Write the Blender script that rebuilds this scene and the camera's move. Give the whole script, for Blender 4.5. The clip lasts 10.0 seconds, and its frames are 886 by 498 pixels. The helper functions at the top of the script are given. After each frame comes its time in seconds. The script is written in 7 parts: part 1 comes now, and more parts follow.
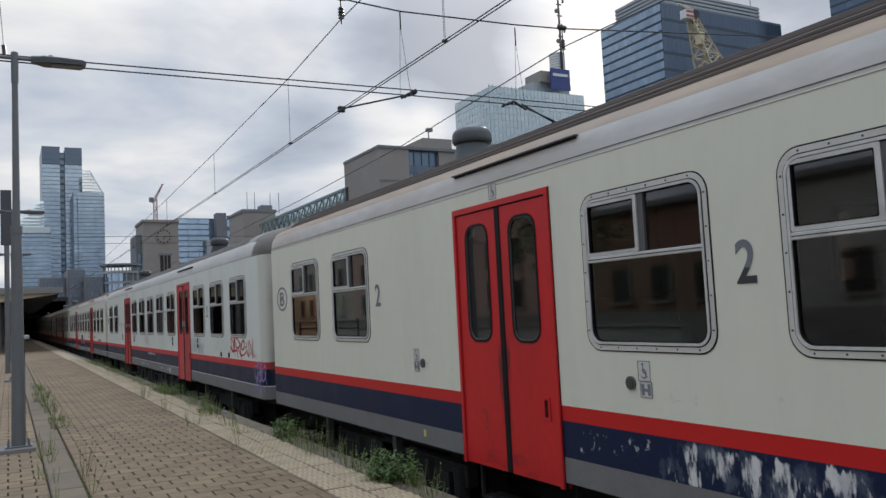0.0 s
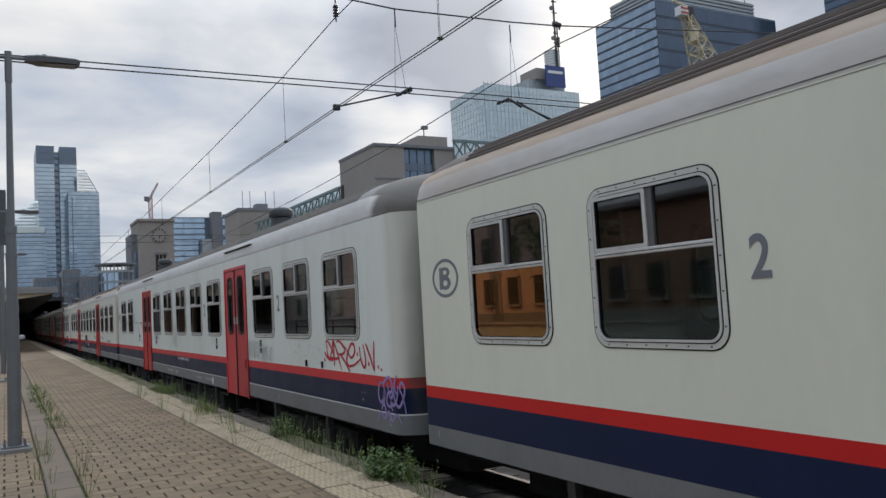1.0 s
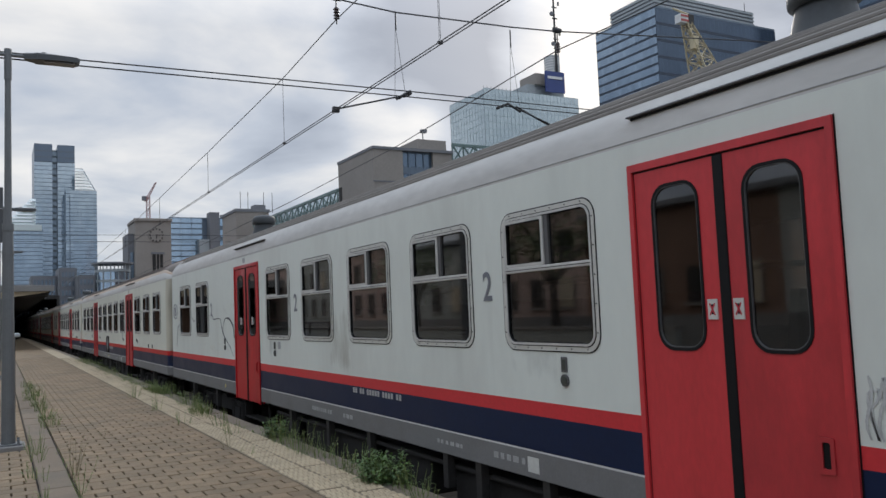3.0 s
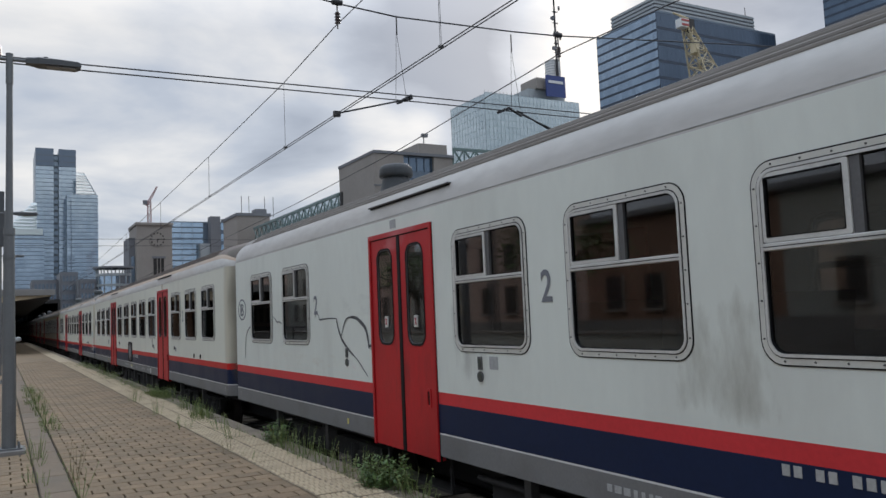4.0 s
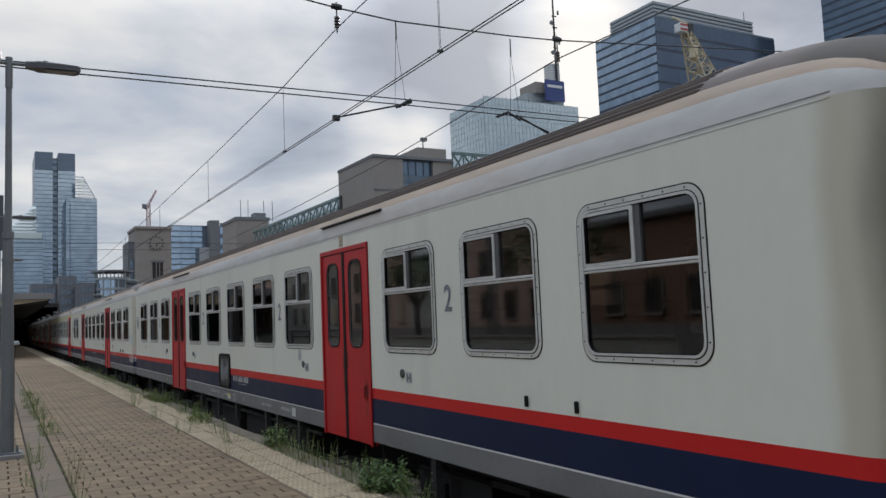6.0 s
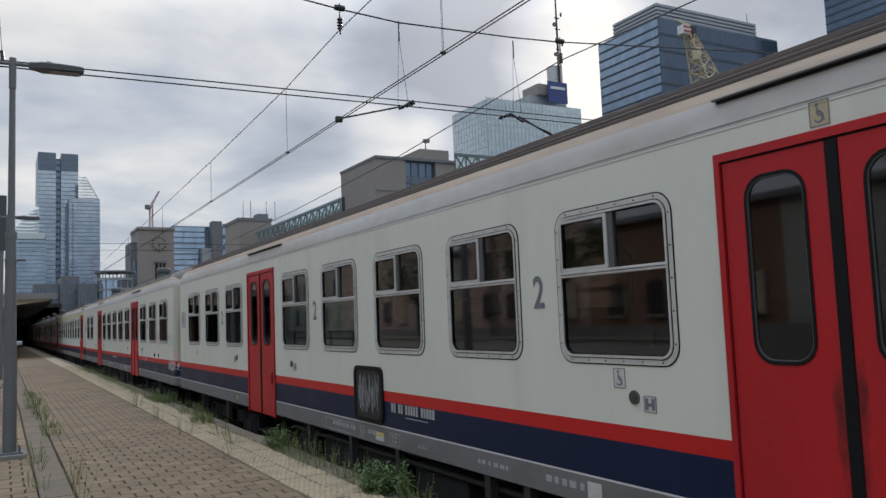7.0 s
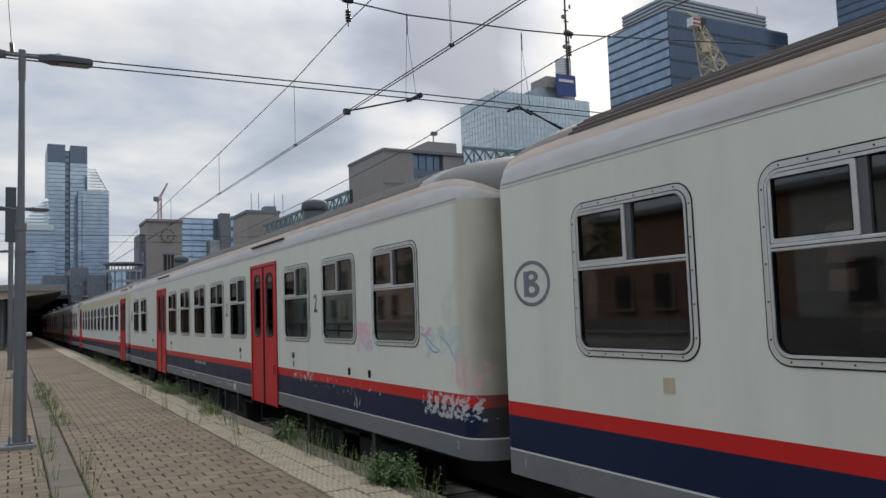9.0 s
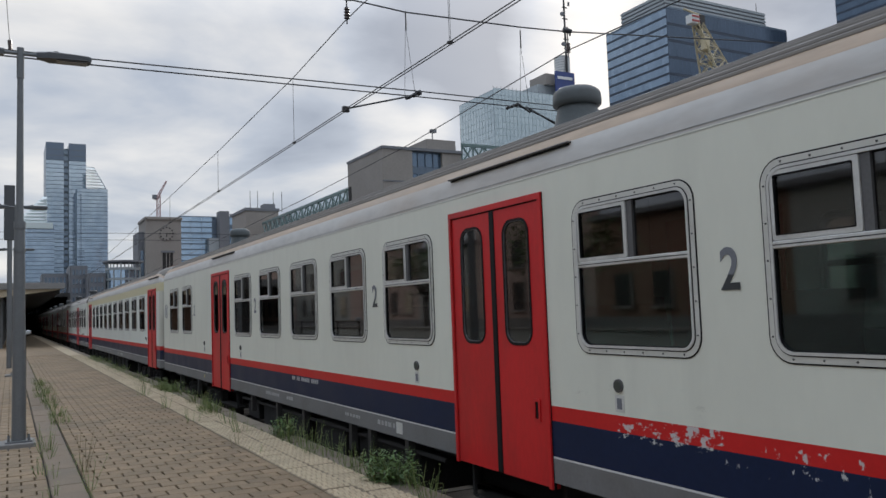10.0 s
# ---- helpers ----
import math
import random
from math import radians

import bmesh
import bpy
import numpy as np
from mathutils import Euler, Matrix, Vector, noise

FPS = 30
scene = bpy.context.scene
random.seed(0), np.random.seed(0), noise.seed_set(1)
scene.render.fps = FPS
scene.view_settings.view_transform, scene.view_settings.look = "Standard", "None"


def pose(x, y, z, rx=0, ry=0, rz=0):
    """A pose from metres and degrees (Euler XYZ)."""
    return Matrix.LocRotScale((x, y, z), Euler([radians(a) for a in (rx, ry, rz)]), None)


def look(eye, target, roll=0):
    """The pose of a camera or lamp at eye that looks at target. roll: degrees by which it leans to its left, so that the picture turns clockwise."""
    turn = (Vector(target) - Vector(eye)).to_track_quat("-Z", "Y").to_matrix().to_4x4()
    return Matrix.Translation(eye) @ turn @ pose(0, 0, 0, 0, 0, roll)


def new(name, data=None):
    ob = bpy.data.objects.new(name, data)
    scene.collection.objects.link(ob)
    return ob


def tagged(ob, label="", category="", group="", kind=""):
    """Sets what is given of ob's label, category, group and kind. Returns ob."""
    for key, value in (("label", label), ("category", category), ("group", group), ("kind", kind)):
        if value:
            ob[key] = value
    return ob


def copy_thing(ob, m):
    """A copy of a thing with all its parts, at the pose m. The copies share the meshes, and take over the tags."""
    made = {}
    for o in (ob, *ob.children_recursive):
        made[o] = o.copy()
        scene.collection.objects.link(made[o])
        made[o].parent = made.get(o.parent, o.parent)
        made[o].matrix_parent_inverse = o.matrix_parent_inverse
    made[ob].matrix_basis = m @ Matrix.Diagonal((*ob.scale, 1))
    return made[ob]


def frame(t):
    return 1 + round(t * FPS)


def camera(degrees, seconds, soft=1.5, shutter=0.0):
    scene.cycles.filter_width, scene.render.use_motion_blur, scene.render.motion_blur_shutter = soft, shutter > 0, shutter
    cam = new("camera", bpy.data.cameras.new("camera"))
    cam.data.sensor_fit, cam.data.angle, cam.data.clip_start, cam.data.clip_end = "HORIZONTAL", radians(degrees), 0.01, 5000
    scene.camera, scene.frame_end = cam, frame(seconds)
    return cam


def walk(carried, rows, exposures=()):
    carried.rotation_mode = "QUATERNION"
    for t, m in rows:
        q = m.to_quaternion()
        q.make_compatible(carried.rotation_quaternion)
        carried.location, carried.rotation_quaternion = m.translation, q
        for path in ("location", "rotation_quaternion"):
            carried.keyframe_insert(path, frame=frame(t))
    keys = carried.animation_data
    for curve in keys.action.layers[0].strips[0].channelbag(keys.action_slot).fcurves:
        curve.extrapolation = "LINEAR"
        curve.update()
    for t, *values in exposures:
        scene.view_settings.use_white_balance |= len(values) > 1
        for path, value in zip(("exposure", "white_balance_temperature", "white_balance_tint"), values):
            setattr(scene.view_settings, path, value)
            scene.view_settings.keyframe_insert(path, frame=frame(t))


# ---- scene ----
# The camera stands on the platform, hand-held; x = across the tracks, y = along them, z = 0 on the platform.
cam = camera(58.50, 10.0, soft=1.5)
walk(cam, [
    (0, pose(0, 0, 1.62, 94.24, 2.90, -28.66)),
    (0.5, pose(0, 0, 1.62, 94.16, 3.04, -28.85)),
    (1, pose(0, 0, 1.62, 94.06, 3.21, -28.93)),
    (1.5, pose(0, 0, 1.62, 94.04, 3.15, -28.92)),
    (2, pose(0, 0, 1.62, 93.97, 2.83, -29.09)),
    (2.5, pose(0, 0, 1.62, 94.14, 2.48, -29.26)),
    (4, pose(0, 0, 1.62, 94.62, 2.41, -29.12)),
    (4.5, pose(0, 0, 1.62, 94.70, 2.40, -29.32)),
    (5, pose(0, 0, 1.62, 94.81, 2.37, -29.25)),
    (5.5, pose(0, 0, 1.62, 94.86, 2.39, -29.20)),
    (7, pose(0, 0, 1.62, 95.02, 2.21, -29.03)),
    (7.5, pose(0, 0, 1.62, 94.92, 2.09, -28.85)),
    (8, pose(0, 0, 1.62, 94.76, 2.14, -28.69)),
    (8.5, pose(0, 0, 1.62, 94.64, 1.95, -28.60)),
    (9, pose(0, 0, 1.62, 94.52, 1.98, -28.50)),
    (9.5, pose(0, 0, 1.62, 94.42, 2.01, -28.57)),
    (10, pose(0, 0, 1.62, 94.34, 2.06, -28.56)),
], exposures=[(0.0, 0.0), (2.5, 0.0), (4.5, -0.03), (5.5, -0.14), (7.0, -0.1), (8.5, -0.05), (10.0, -0.06)])

# How far the train has come towards the camera, in metres.
TRAIN_RUN = [
    (0, -13.72),
    (0.5, -11.12),
    (1, -8.45),
    (1.5, -5.72),
    (2, -2.94),
    (2.5, -0.11),
    (4, 8.71),
    (4.5, 11.76),
    (5, 14.85),
    (5.5, 18.00),
    (7, 27.75),
    (7.5, 31.10),
    (8, 34.51),
    (8.5, 37.97),
    (9, 41.49),
    (9.5, 45.06),
    (10, 48.69),
]

SIDE_X = 3.676      # near side of the coaches
HALF_W = 1.42       # half a coach's width
AXIS_X = SIDE_X + HALF_W
RAIL_Z = -0.70      # top of the rails
EDGE_X = 3.40       # platform edge
COACH_LEN = 24.26
FIRST_Y = -1.03 - COACH_LEN   # front of the first coach at zero run

# ---- world and sun ----
def make_world():
    w = bpy.data.worlds.new("sky")
    scene.world = w
    w.use_nodes = True
    nt = w.node_tree
    nt.nodes.clear()
    N, L = nt.nodes.new, nt.links.new
    out, bg = N("ShaderNodeOutputWorld"), N("ShaderNodeBackground")
    sky = N("ShaderNodeTexSky")
    sky.sky_type, sky.sun_disc = "NISHITA", False
    sky.sun_elevation, sky.sun_rotation = radians(24), radians(40)
    co = N("ShaderNodeTexCoord")
    sep = N("ShaderNodeSeparateXYZ")
    L(co.outputs["Generated"], sep.inputs[0])
    # clouds lie on a flat layer: divide by the height above the horizon
    h = N("ShaderNodeMath"); h.operation = "MAXIMUM"; h.inputs[1].default_value = 0.0
    L(sep.outputs["Z"], h.inputs[0])
    h2 = N("ShaderNodeMath"); h2.operation = "ADD"; h2.inputs[1].default_value = 0.16
    L(h.outputs[0], h2.inputs[0])
    dv = N("ShaderNodeVectorMath"); dv.operation = "DIVIDE"
    cb = N("ShaderNodeCombineXYZ")
    for k in "XYZ":
        L(h2.outputs[0], cb.inputs[k])
    L(co.outputs["Generated"], dv.inputs[0]); L(cb.outputs[0], dv.inputs[1])
    n1 = N("ShaderNodeTexNoise")
    n1.inputs["Scale"].default_value, n1.inputs["Detail"].default_value = 1.1, 7
    n1.inputs["Roughness"].default_value, n1.inputs["Distortion"].default_value = 0.52, 0.25
    L(dv.outputs[0], n1.inputs["Vector"])
    ramp = N("ShaderNodeValToRGB")
    e = ramp.color_ramp.elements
    e[0].position, e[0].color = 0.36, (0.32, 0.375, 0.48, 1)
    e[1].position, e[1].color = 0.72, (1.0, 0.99, 0.98, 1)
    m = e.new(0.53); m.color = (0.57, 0.63, 0.735, 1)
    # large cloud forms: (direction, half-width in degrees, lighter or darker)
    last = n1.outputs["Fac"]
    for d, deg, k in (((0.84, 1.0, 0.42), 8, 0.34), ((0.49, 1.0, 0.265), 4.5, 0.13), ((0.375, 1.0, 0.20), 4, 0.04), ((0.58, 1.0, 0.31), 4, 0.08), ((0.60, 1.0, 0.42), 10, -0.22), ((0.25, 1.0, 0.30), 9, -0.05), ((0.40, 1.0, 0.17), 7, -0.07), ((0.05, 1.0, 0.36), 20, 0.20), ((1.45, 1.0, 0.62), 14, -0.06)):
        dp = N("ShaderNodeVectorMath"); dp.operation = "DOT_PRODUCT"
        dp.inputs[1].default_value = Vector(d).normalized()
        un = N("ShaderNodeVectorMath"); un.operation = "NORMALIZE"
        L(co.outputs["Generated"], un.inputs[0]); L(un.outputs[0], dp.inputs[0])
        lobe = N("ShaderNodeMapRange"); lobe.interpolation_type = "SMOOTHERSTEP"
        lobe.inputs["From Min"].default_value, lobe.inputs["From Max"].default_value = math.cos(radians(deg)), 1.0
        lobe.inputs["To Min"].default_value, lobe.inputs["To Max"].default_value = 0.0, k
        L(dp.outputs["Value"], lobe.inputs["Value"])
        plus = N("ShaderNodeMath"); plus.operation = "ADD"
        L(last, plus.inputs[0]); L(lobe.outputs[0], plus.inputs[1])
        last = plus.outputs[0]
    L(last, ramp.inputs[0])
    # the clouds are lit through where the sun stands behind them
    dot = N("ShaderNodeVectorMath"); dot.operation = "DOT_PRODUCT"
    dot.inputs[1].default_value = SUN_DIR
    nm = N("ShaderNodeVectorMath"); nm.operation = "NORMALIZE"
    L(co.outputs["Generated"], nm.inputs[0]); L(nm.outputs[0], dot.inputs[0])
    pw = N("ShaderNodeMapRange"); pw.inputs["From Min"].default_value = 0.93; pw.inputs["From Max"].default_value = 1.0
    pw.inputs["To Min"].default_value, pw.inputs["To Max"].default_value = 0.0, 1.0
    pw.interpolation_type = "SMOOTHERSTEP"
    L(dot.outputs["Value"], pw.inputs["Value"])
    glow = N("ShaderNodeMix"); glow.data_type = "RGBA"; glow.blend_type = "ADD"
    gm = N("ShaderNodeMath"); gm.operation = "MULTIPLY"
    L(pw.outputs[0], gm.inputs[0]); L(n1.outputs["Fac"], gm.inputs[1])
    L(gm.outputs[0], glow.inputs["Factor"])
    L(ramp.outputs[0], glow.inputs["A"]); glow.inputs["B"].default_value = (0.30, 0.28, 0.25, 1)
    mix = N("ShaderNodeMix"); mix.data_type = "RGBA"
    mix.inputs["Factor"].default_value = 0.92
    sc = N("ShaderNodeVectorMath"); sc.operation = "SCALE"; sc.inputs["Scale"].default_value = 0.10
    L(sky.outputs[0], sc.inputs[0])
    L(sc.outputs[0], mix.inputs["A"]); L(glow.outputs["Result"], mix.inputs["B"])
    # an overcast sky is brightest overhead
    up = N("ShaderNodeMapRange"); up.inputs["From Min"].default_value, up.inputs["From Max"].default_value = 0.34, 0.95
    up.inputs["To Min"].default_value, up.inputs["To Max"].default_value = 1.0, 3.2
    L(sep.outputs["Z"], up.inputs["Value"])
    lift = N("ShaderNodeVectorMath"); lift.operation = "SCALE"
    L(mix.outputs["Result"], lift.inputs[0]); L(up.outputs[0], lift.inputs["Scale"])
    L(lift.outputs[0], bg.inputs["Color"])
    bg.inputs["Strength"].default_value = 0.90
    L(bg.outputs[0], out.inputs[0])


SUN_AZ, SUN_EL = radians(40), radians(24)
SUN_DIR = (math.sin(SUN_AZ) * math.cos(SUN_EL), math.cos(SUN_AZ) * math.cos(SUN_EL), math.sin(SUN_EL))
make_world()
sun = new("sun", bpy.data.lights.new("sun", "SUN"))
sun.data.energy, sun.data.angle, sun.data.color = 0.9, radians(14), (1.0, 0.94, 0.86)
sun.matrix_world = look(Vector(SUN_DIR) * 100, (0, 0, 0))
scene.view_settings.exposure = 0.0


# ---- materials ----
def shader(name, color, rough=0.6, metal=0.0, vary=0.15, scale=3.0, grain=60.0, bump=0.0, dirt=None, dirt_amount=0.0, stretch=(1, 1, 1), spec=0.5, piece=0.0, streak=None, ends=None, soot_shade=False, reach=0.0):
    """A surface with a broad and a fine variation of its colour, some relief, and patchy dirt."""
    mat = bpy.data.materials.new(name)
    mat.use_nodes = True
    nt = mat.node_tree
    N, L = nt.nodes.new, nt.links.new
    b = nt.nodes["Principled BSDF"]
    b.inputs["Roughness"].default_value, b.inputs["Metallic"].default_value = rough, metal
    b.inputs["Specular IOR Level"].default_value = spec
    co = N("ShaderNodeTexCoord")
    mp = N("ShaderNodeMapping"); mp.inputs["Scale"].default_value = stretch
    info = N("ShaderNodeObjectInfo")
    sh = N("ShaderNodeVectorMath"); sh.operation = "SCALE"; sh.inputs["Scale"].default_value = 37.0
    ad = N("ShaderNodeVectorMath"); ad.operation = "ADD"
    cb = N("ShaderNodeCombineXYZ")
    for k in "XYZ":
        L(info.outputs["Random"], cb.inputs[k])
    L(cb.outputs[0], sh.inputs[0])
    L(co.outputs["Object"], ad.inputs[0]); L(sh.outputs[0], ad.inputs[1])
    L(ad.outputs[0], mp.inputs[0])
    big, fine = N("ShaderNodeTexNoise"), N("ShaderNodeTexNoise")
    big.inputs["Scale"].default_value, big.inputs["Detail"].default_value = scale, 5
    fine.inputs["Scale"].default_value, fine.inputs["Detail"].default_value = grain, 3
    L(mp.outputs[0], big.inputs["Vector"]); L(mp.outputs[0], fine.inputs["Vector"])
    s = N("ShaderNodeMath"); s.operation = "ADD"
    L(big.outputs["Fac"], s.inputs[0]); L(fine.outputs["Fac"], s.inputs[1])
    mr = N("ShaderNodeMapRange")
    mr.inputs["From Min"].default_value, mr.inputs["From Max"].default_value = 0.6, 1.4
    mr.inputs["To Min"].default_value, mr.inputs["To Max"].default_value = 1 - vary, 1 + vary
    L(s.outputs[0], mr.inputs["Value"])
    mul = N("ShaderNodeVectorMath"); mul.operation = "SCALE"
    mul.inputs[0].default_value = color
    L(mr.outputs[0], mul.inputs["Scale"])
    last = mul.outputs[0]
    if piece:
        pr = N("ShaderNodeMapRange")
        pr.inputs["To Min"].default_value, pr.inputs["To Max"].default_value = 1 - piece, 1 + piece
        geo = N("ShaderNodeNewGeometry")
        both = N("ShaderNodeMath"); both.operation = "ADD"
        L(info.outputs["Random"], both.inputs[0]); L(geo.outputs["Random Per Island"], both.inputs[1])
        fr = N("ShaderNodeMath"); fr.operation = "FRACT"
        L(both.outputs[0], fr.inputs[0]); L(fr.outputs[0], pr.inputs["Value"])
        pm = N("ShaderNodeVectorMath"); pm.operation = "SCALE"
        L(last, pm.inputs[0]); L(pr.outputs[0], pm.inputs["Scale"])
        last = pm.outputs[0]
    if dirt:
        dn = N("ShaderNodeTexNoise"); dn.inputs["Scale"].default_value, dn.inputs["Detail"].default_value = scale * 0.55, 8
        dn.inputs["Roughness"].default_value = 0.65
        L(mp.outputs[0], dn.inputs["Vector"])
        dr = N("ShaderNodeMapRange")
        dr.inputs["From Min"].default_value, dr.inputs["From Max"].default_value = 0.48, 0.75
        dr.inputs["To Min"].default_value, dr.inputs["To Max"].default_value = 0.0, dirt_amount
        L(dn.outputs["Fac"], dr.inputs["Value"])
        mx = N("ShaderNodeMix"); mx.data_type = "RGBA"
        L(dr.outputs[0], mx.inputs["Factor"]); L(last, mx.inputs["A"]); mx.inputs["B"].default_value = (*dirt, 1)
        last = mx.outputs["Result"]
    if streak:
        # rain-washed grime running down the side
        sm = N("ShaderNodeMapping"); sm.inputs["Scale"].default_value = (1, 1, 0.07)
        sn = N("ShaderNodeTexNoise"); sn.inputs["Scale"].default_value, sn.inputs["Detail"].default_value = 2.4, 6
        L(ad.outputs[0], sm.inputs[0]); L(sm.outputs[0], sn.inputs["Vector"])
        sr = N("ShaderNodeMapRange"); sr.inputs["From Min"].default_value, sr.inputs["From Max"].default_value = 0.55, 0.78
        sr.inputs["To Min"].default_value, sr.inputs["To Max"].default_value = 0.0, streak
        pt = N("ShaderNodeMath"); pt.operation = "MULTIPLY"
        L(sn.outputs["Fac"], sr.inputs["Value"]); L(sr.outputs[0], pt.inputs[0]); L(big.outputs["Fac"], pt.inputs[1])
        sx = N("ShaderNodeMix"); sx.data_type = "RGBA"
        L(pt.outputs[0], sx.inputs["Factor"]); L(last, sx.inputs["A"]); sx.inputs["B"].default_value = (0.22, 0.215, 0.19, 1)
        last = sx.outputs["Result"]
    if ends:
        # leading end: brown grime, then dark dirt and painted gap shade, with a ragged limit
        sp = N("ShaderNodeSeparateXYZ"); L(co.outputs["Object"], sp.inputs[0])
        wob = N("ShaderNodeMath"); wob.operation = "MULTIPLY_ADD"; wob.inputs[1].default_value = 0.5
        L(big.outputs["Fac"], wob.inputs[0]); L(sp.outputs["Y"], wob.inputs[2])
        for lim, col, amt in ((0.86 + reach, (0.40, 0.34, 0.23), 0.6), (0.60 + reach, (0.075, 0.065, 0.05), 0.9))[1 if soot_shade else 0:]:
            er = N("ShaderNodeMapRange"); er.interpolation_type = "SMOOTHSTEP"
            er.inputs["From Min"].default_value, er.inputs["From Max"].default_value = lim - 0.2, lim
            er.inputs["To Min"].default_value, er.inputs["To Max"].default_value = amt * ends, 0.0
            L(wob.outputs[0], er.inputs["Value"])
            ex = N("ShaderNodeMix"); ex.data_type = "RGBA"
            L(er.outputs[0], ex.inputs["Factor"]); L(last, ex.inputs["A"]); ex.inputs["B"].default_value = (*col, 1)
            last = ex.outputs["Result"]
    L(last, b.inputs["Base Color"])
    rr = N("ShaderNodeMapRange")
    rr.inputs["To Min"].default_value, rr.inputs["To Max"].default_value = max(0.02, rough - 0.1), min(1, rough + 0.1)
    L(big.outputs["Fac"], rr.inputs["Value"]); L(rr.outputs[0], b.inputs["Roughness"])
    if bump:
        bp = N("ShaderNodeBump"); bp.inputs["Strength"].default_value, bp.inputs["Distance"].default_value = bump, 0.01
        L(s.outputs[0], bp.inputs["Height"]); L(bp.outputs[0], b.inputs["Normal"])
    return mat


def glass(name, tint, rough=0.03):
    mat = bpy.data.materials.new(name)
    mat.use_nodes = True
    b = mat.node_tree.nodes["Principled BSDF"]
    b.inputs["Base Color"].default_value = (*tint, 1)
    b.inputs["Roughness"].default_value, b.inputs["IOR"].default_value = rough, 1.85
    b.inputs["Transmission Weight"].default_value = 1.0
    return mat


def worn(base, name, patches):
    """A copy of a paint with worn places: (colour, y, z, half along, half up, grain along, grain up, limit, softness, amount, seed)."""
    mat = base.copy()
    mat.name = name
    nt = mat.node_tree
    N, L = nt.nodes.new, nt.links.new
    b = nt.nodes["Principled BSDF"]
    last = b.inputs["Base Color"].links[0].from_socket
    co, sp = N("ShaderNodeTexCoord"), N("ShaderNodeSeparateXYZ")
    L(co.outputs["Object"], sp.inputs[0])

    def calc(op, p, q):
        m = N("ShaderNodeMath"); m.operation = op
        for k, v in enumerate((p, q)):
            if isinstance(v, (int, float)):
                m.inputs[k].default_value = v
            else:
                L(v, m.inputs[k])
        return m.outputs[0]
    for col, y, z, hy, hz, gy, gz, limit, soft, amount, seed in patches:
        dy = calc("DIVIDE", calc("ABSOLUTE", calc("SUBTRACT", sp.outputs["Y"], y), 0), hy)
        dz = calc("DIVIDE", calc("ABSOLUTE", calc("SUBTRACT", sp.outputs["Z"], z), 0), hz)
        far = calc("MAXIMUM", dy, dz)
        fade = N("ShaderNodeMapRange"); fade.interpolation_type = "SMOOTHSTEP"
        fade.inputs["From Min"].default_value, fade.inputs["From Max"].default_value = 0.35, 1.0
        fade.inputs["To Min"].default_value, fade.inputs["To Max"].default_value = 0.0, 0.5
        L(far, fade.inputs["Value"])
        mp, no = N("ShaderNodeMapping"), N("ShaderNodeTexNoise")
        mp.inputs["Scale"].default_value, mp.inputs["Location"].default_value = (0, gy, gz), (seed * 3.7, 0, 0)
        no.inputs["Scale"].default_value, no.inputs["Detail"].default_value, no.inputs["Roughness"].default_value = 1.0, 6, 0.62
        L(co.outputs["Object"], mp.inputs[0]); L(mp.outputs[0], no.inputs["Vector"])
        mr = N("ShaderNodeMapRange")
        mr.inputs["From Min"].default_value, mr.inputs["From Max"].default_value = limit, limit + soft
        mr.inputs["To Min"].default_value, mr.inputs["To Max"].default_value = 0.0, amount
        L(calc("SUBTRACT", no.outputs["Fac"], fade.outputs[0]), mr.inputs["Value"])
        mx = N("ShaderNodeMix"); mx.data_type = "RGBA"
        L(mr.outputs[0], mx.inputs["Factor"]); L(last, mx.inputs["A"]); mx.inputs["B"].default_value = (*col, 1)
        last = mx.outputs["Result"]
    L(last, b.inputs["Base Color"])
    return mat


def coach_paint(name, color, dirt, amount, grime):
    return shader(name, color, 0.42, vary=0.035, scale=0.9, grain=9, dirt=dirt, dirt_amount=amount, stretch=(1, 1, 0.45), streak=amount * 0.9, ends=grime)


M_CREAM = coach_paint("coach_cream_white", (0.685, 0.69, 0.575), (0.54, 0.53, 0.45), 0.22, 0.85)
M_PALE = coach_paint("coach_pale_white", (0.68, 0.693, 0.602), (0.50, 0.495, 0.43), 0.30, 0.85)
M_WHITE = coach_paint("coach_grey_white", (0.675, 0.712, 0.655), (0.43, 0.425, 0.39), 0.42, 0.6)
M_FLANGE = shader("window_flange_paint", (0.56, 0.56, 0.51), 0.45, vary=0.06, scale=6, grain=40, dirt=(0.36, 0.35, 0.31), dirt_amount=0.4)
# red and blue ends darken towards the gangway gap: its shade in the paint
M_REDFADED = shader("coach_red_faded", (0.56, 0.036, 0.042), 0.45, vary=0.1, scale=2, grain=30, spec=0.3, ends=0.85, soot_shade=True)
M_RED = shader("coach_red", (0.52, 0.016, 0.016), 0.4, vary=0.08, scale=2, grain=30, spec=0.3, ends=0.85, soot_shade=True)
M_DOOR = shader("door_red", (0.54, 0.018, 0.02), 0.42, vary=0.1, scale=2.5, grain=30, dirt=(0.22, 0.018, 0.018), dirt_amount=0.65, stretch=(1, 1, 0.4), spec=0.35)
M_BLUE = shader("coach_blue", (0.008, 0.017, 0.050), 0.4, vary=0.12, scale=2, grain=25, spec=0.2, ends=0.9, soot_shade=True)
M_GREY = shader("solebar_grey", (0.165, 0.165, 0.163), 0.55, vary=0.12, scale=3, grain=40, dirt=(0.10, 0.09, 0.08), dirt_amount=0.5)
M_LINE = shader("line_white", (0.6, 0.6, 0.58), 0.5, vary=0.1)
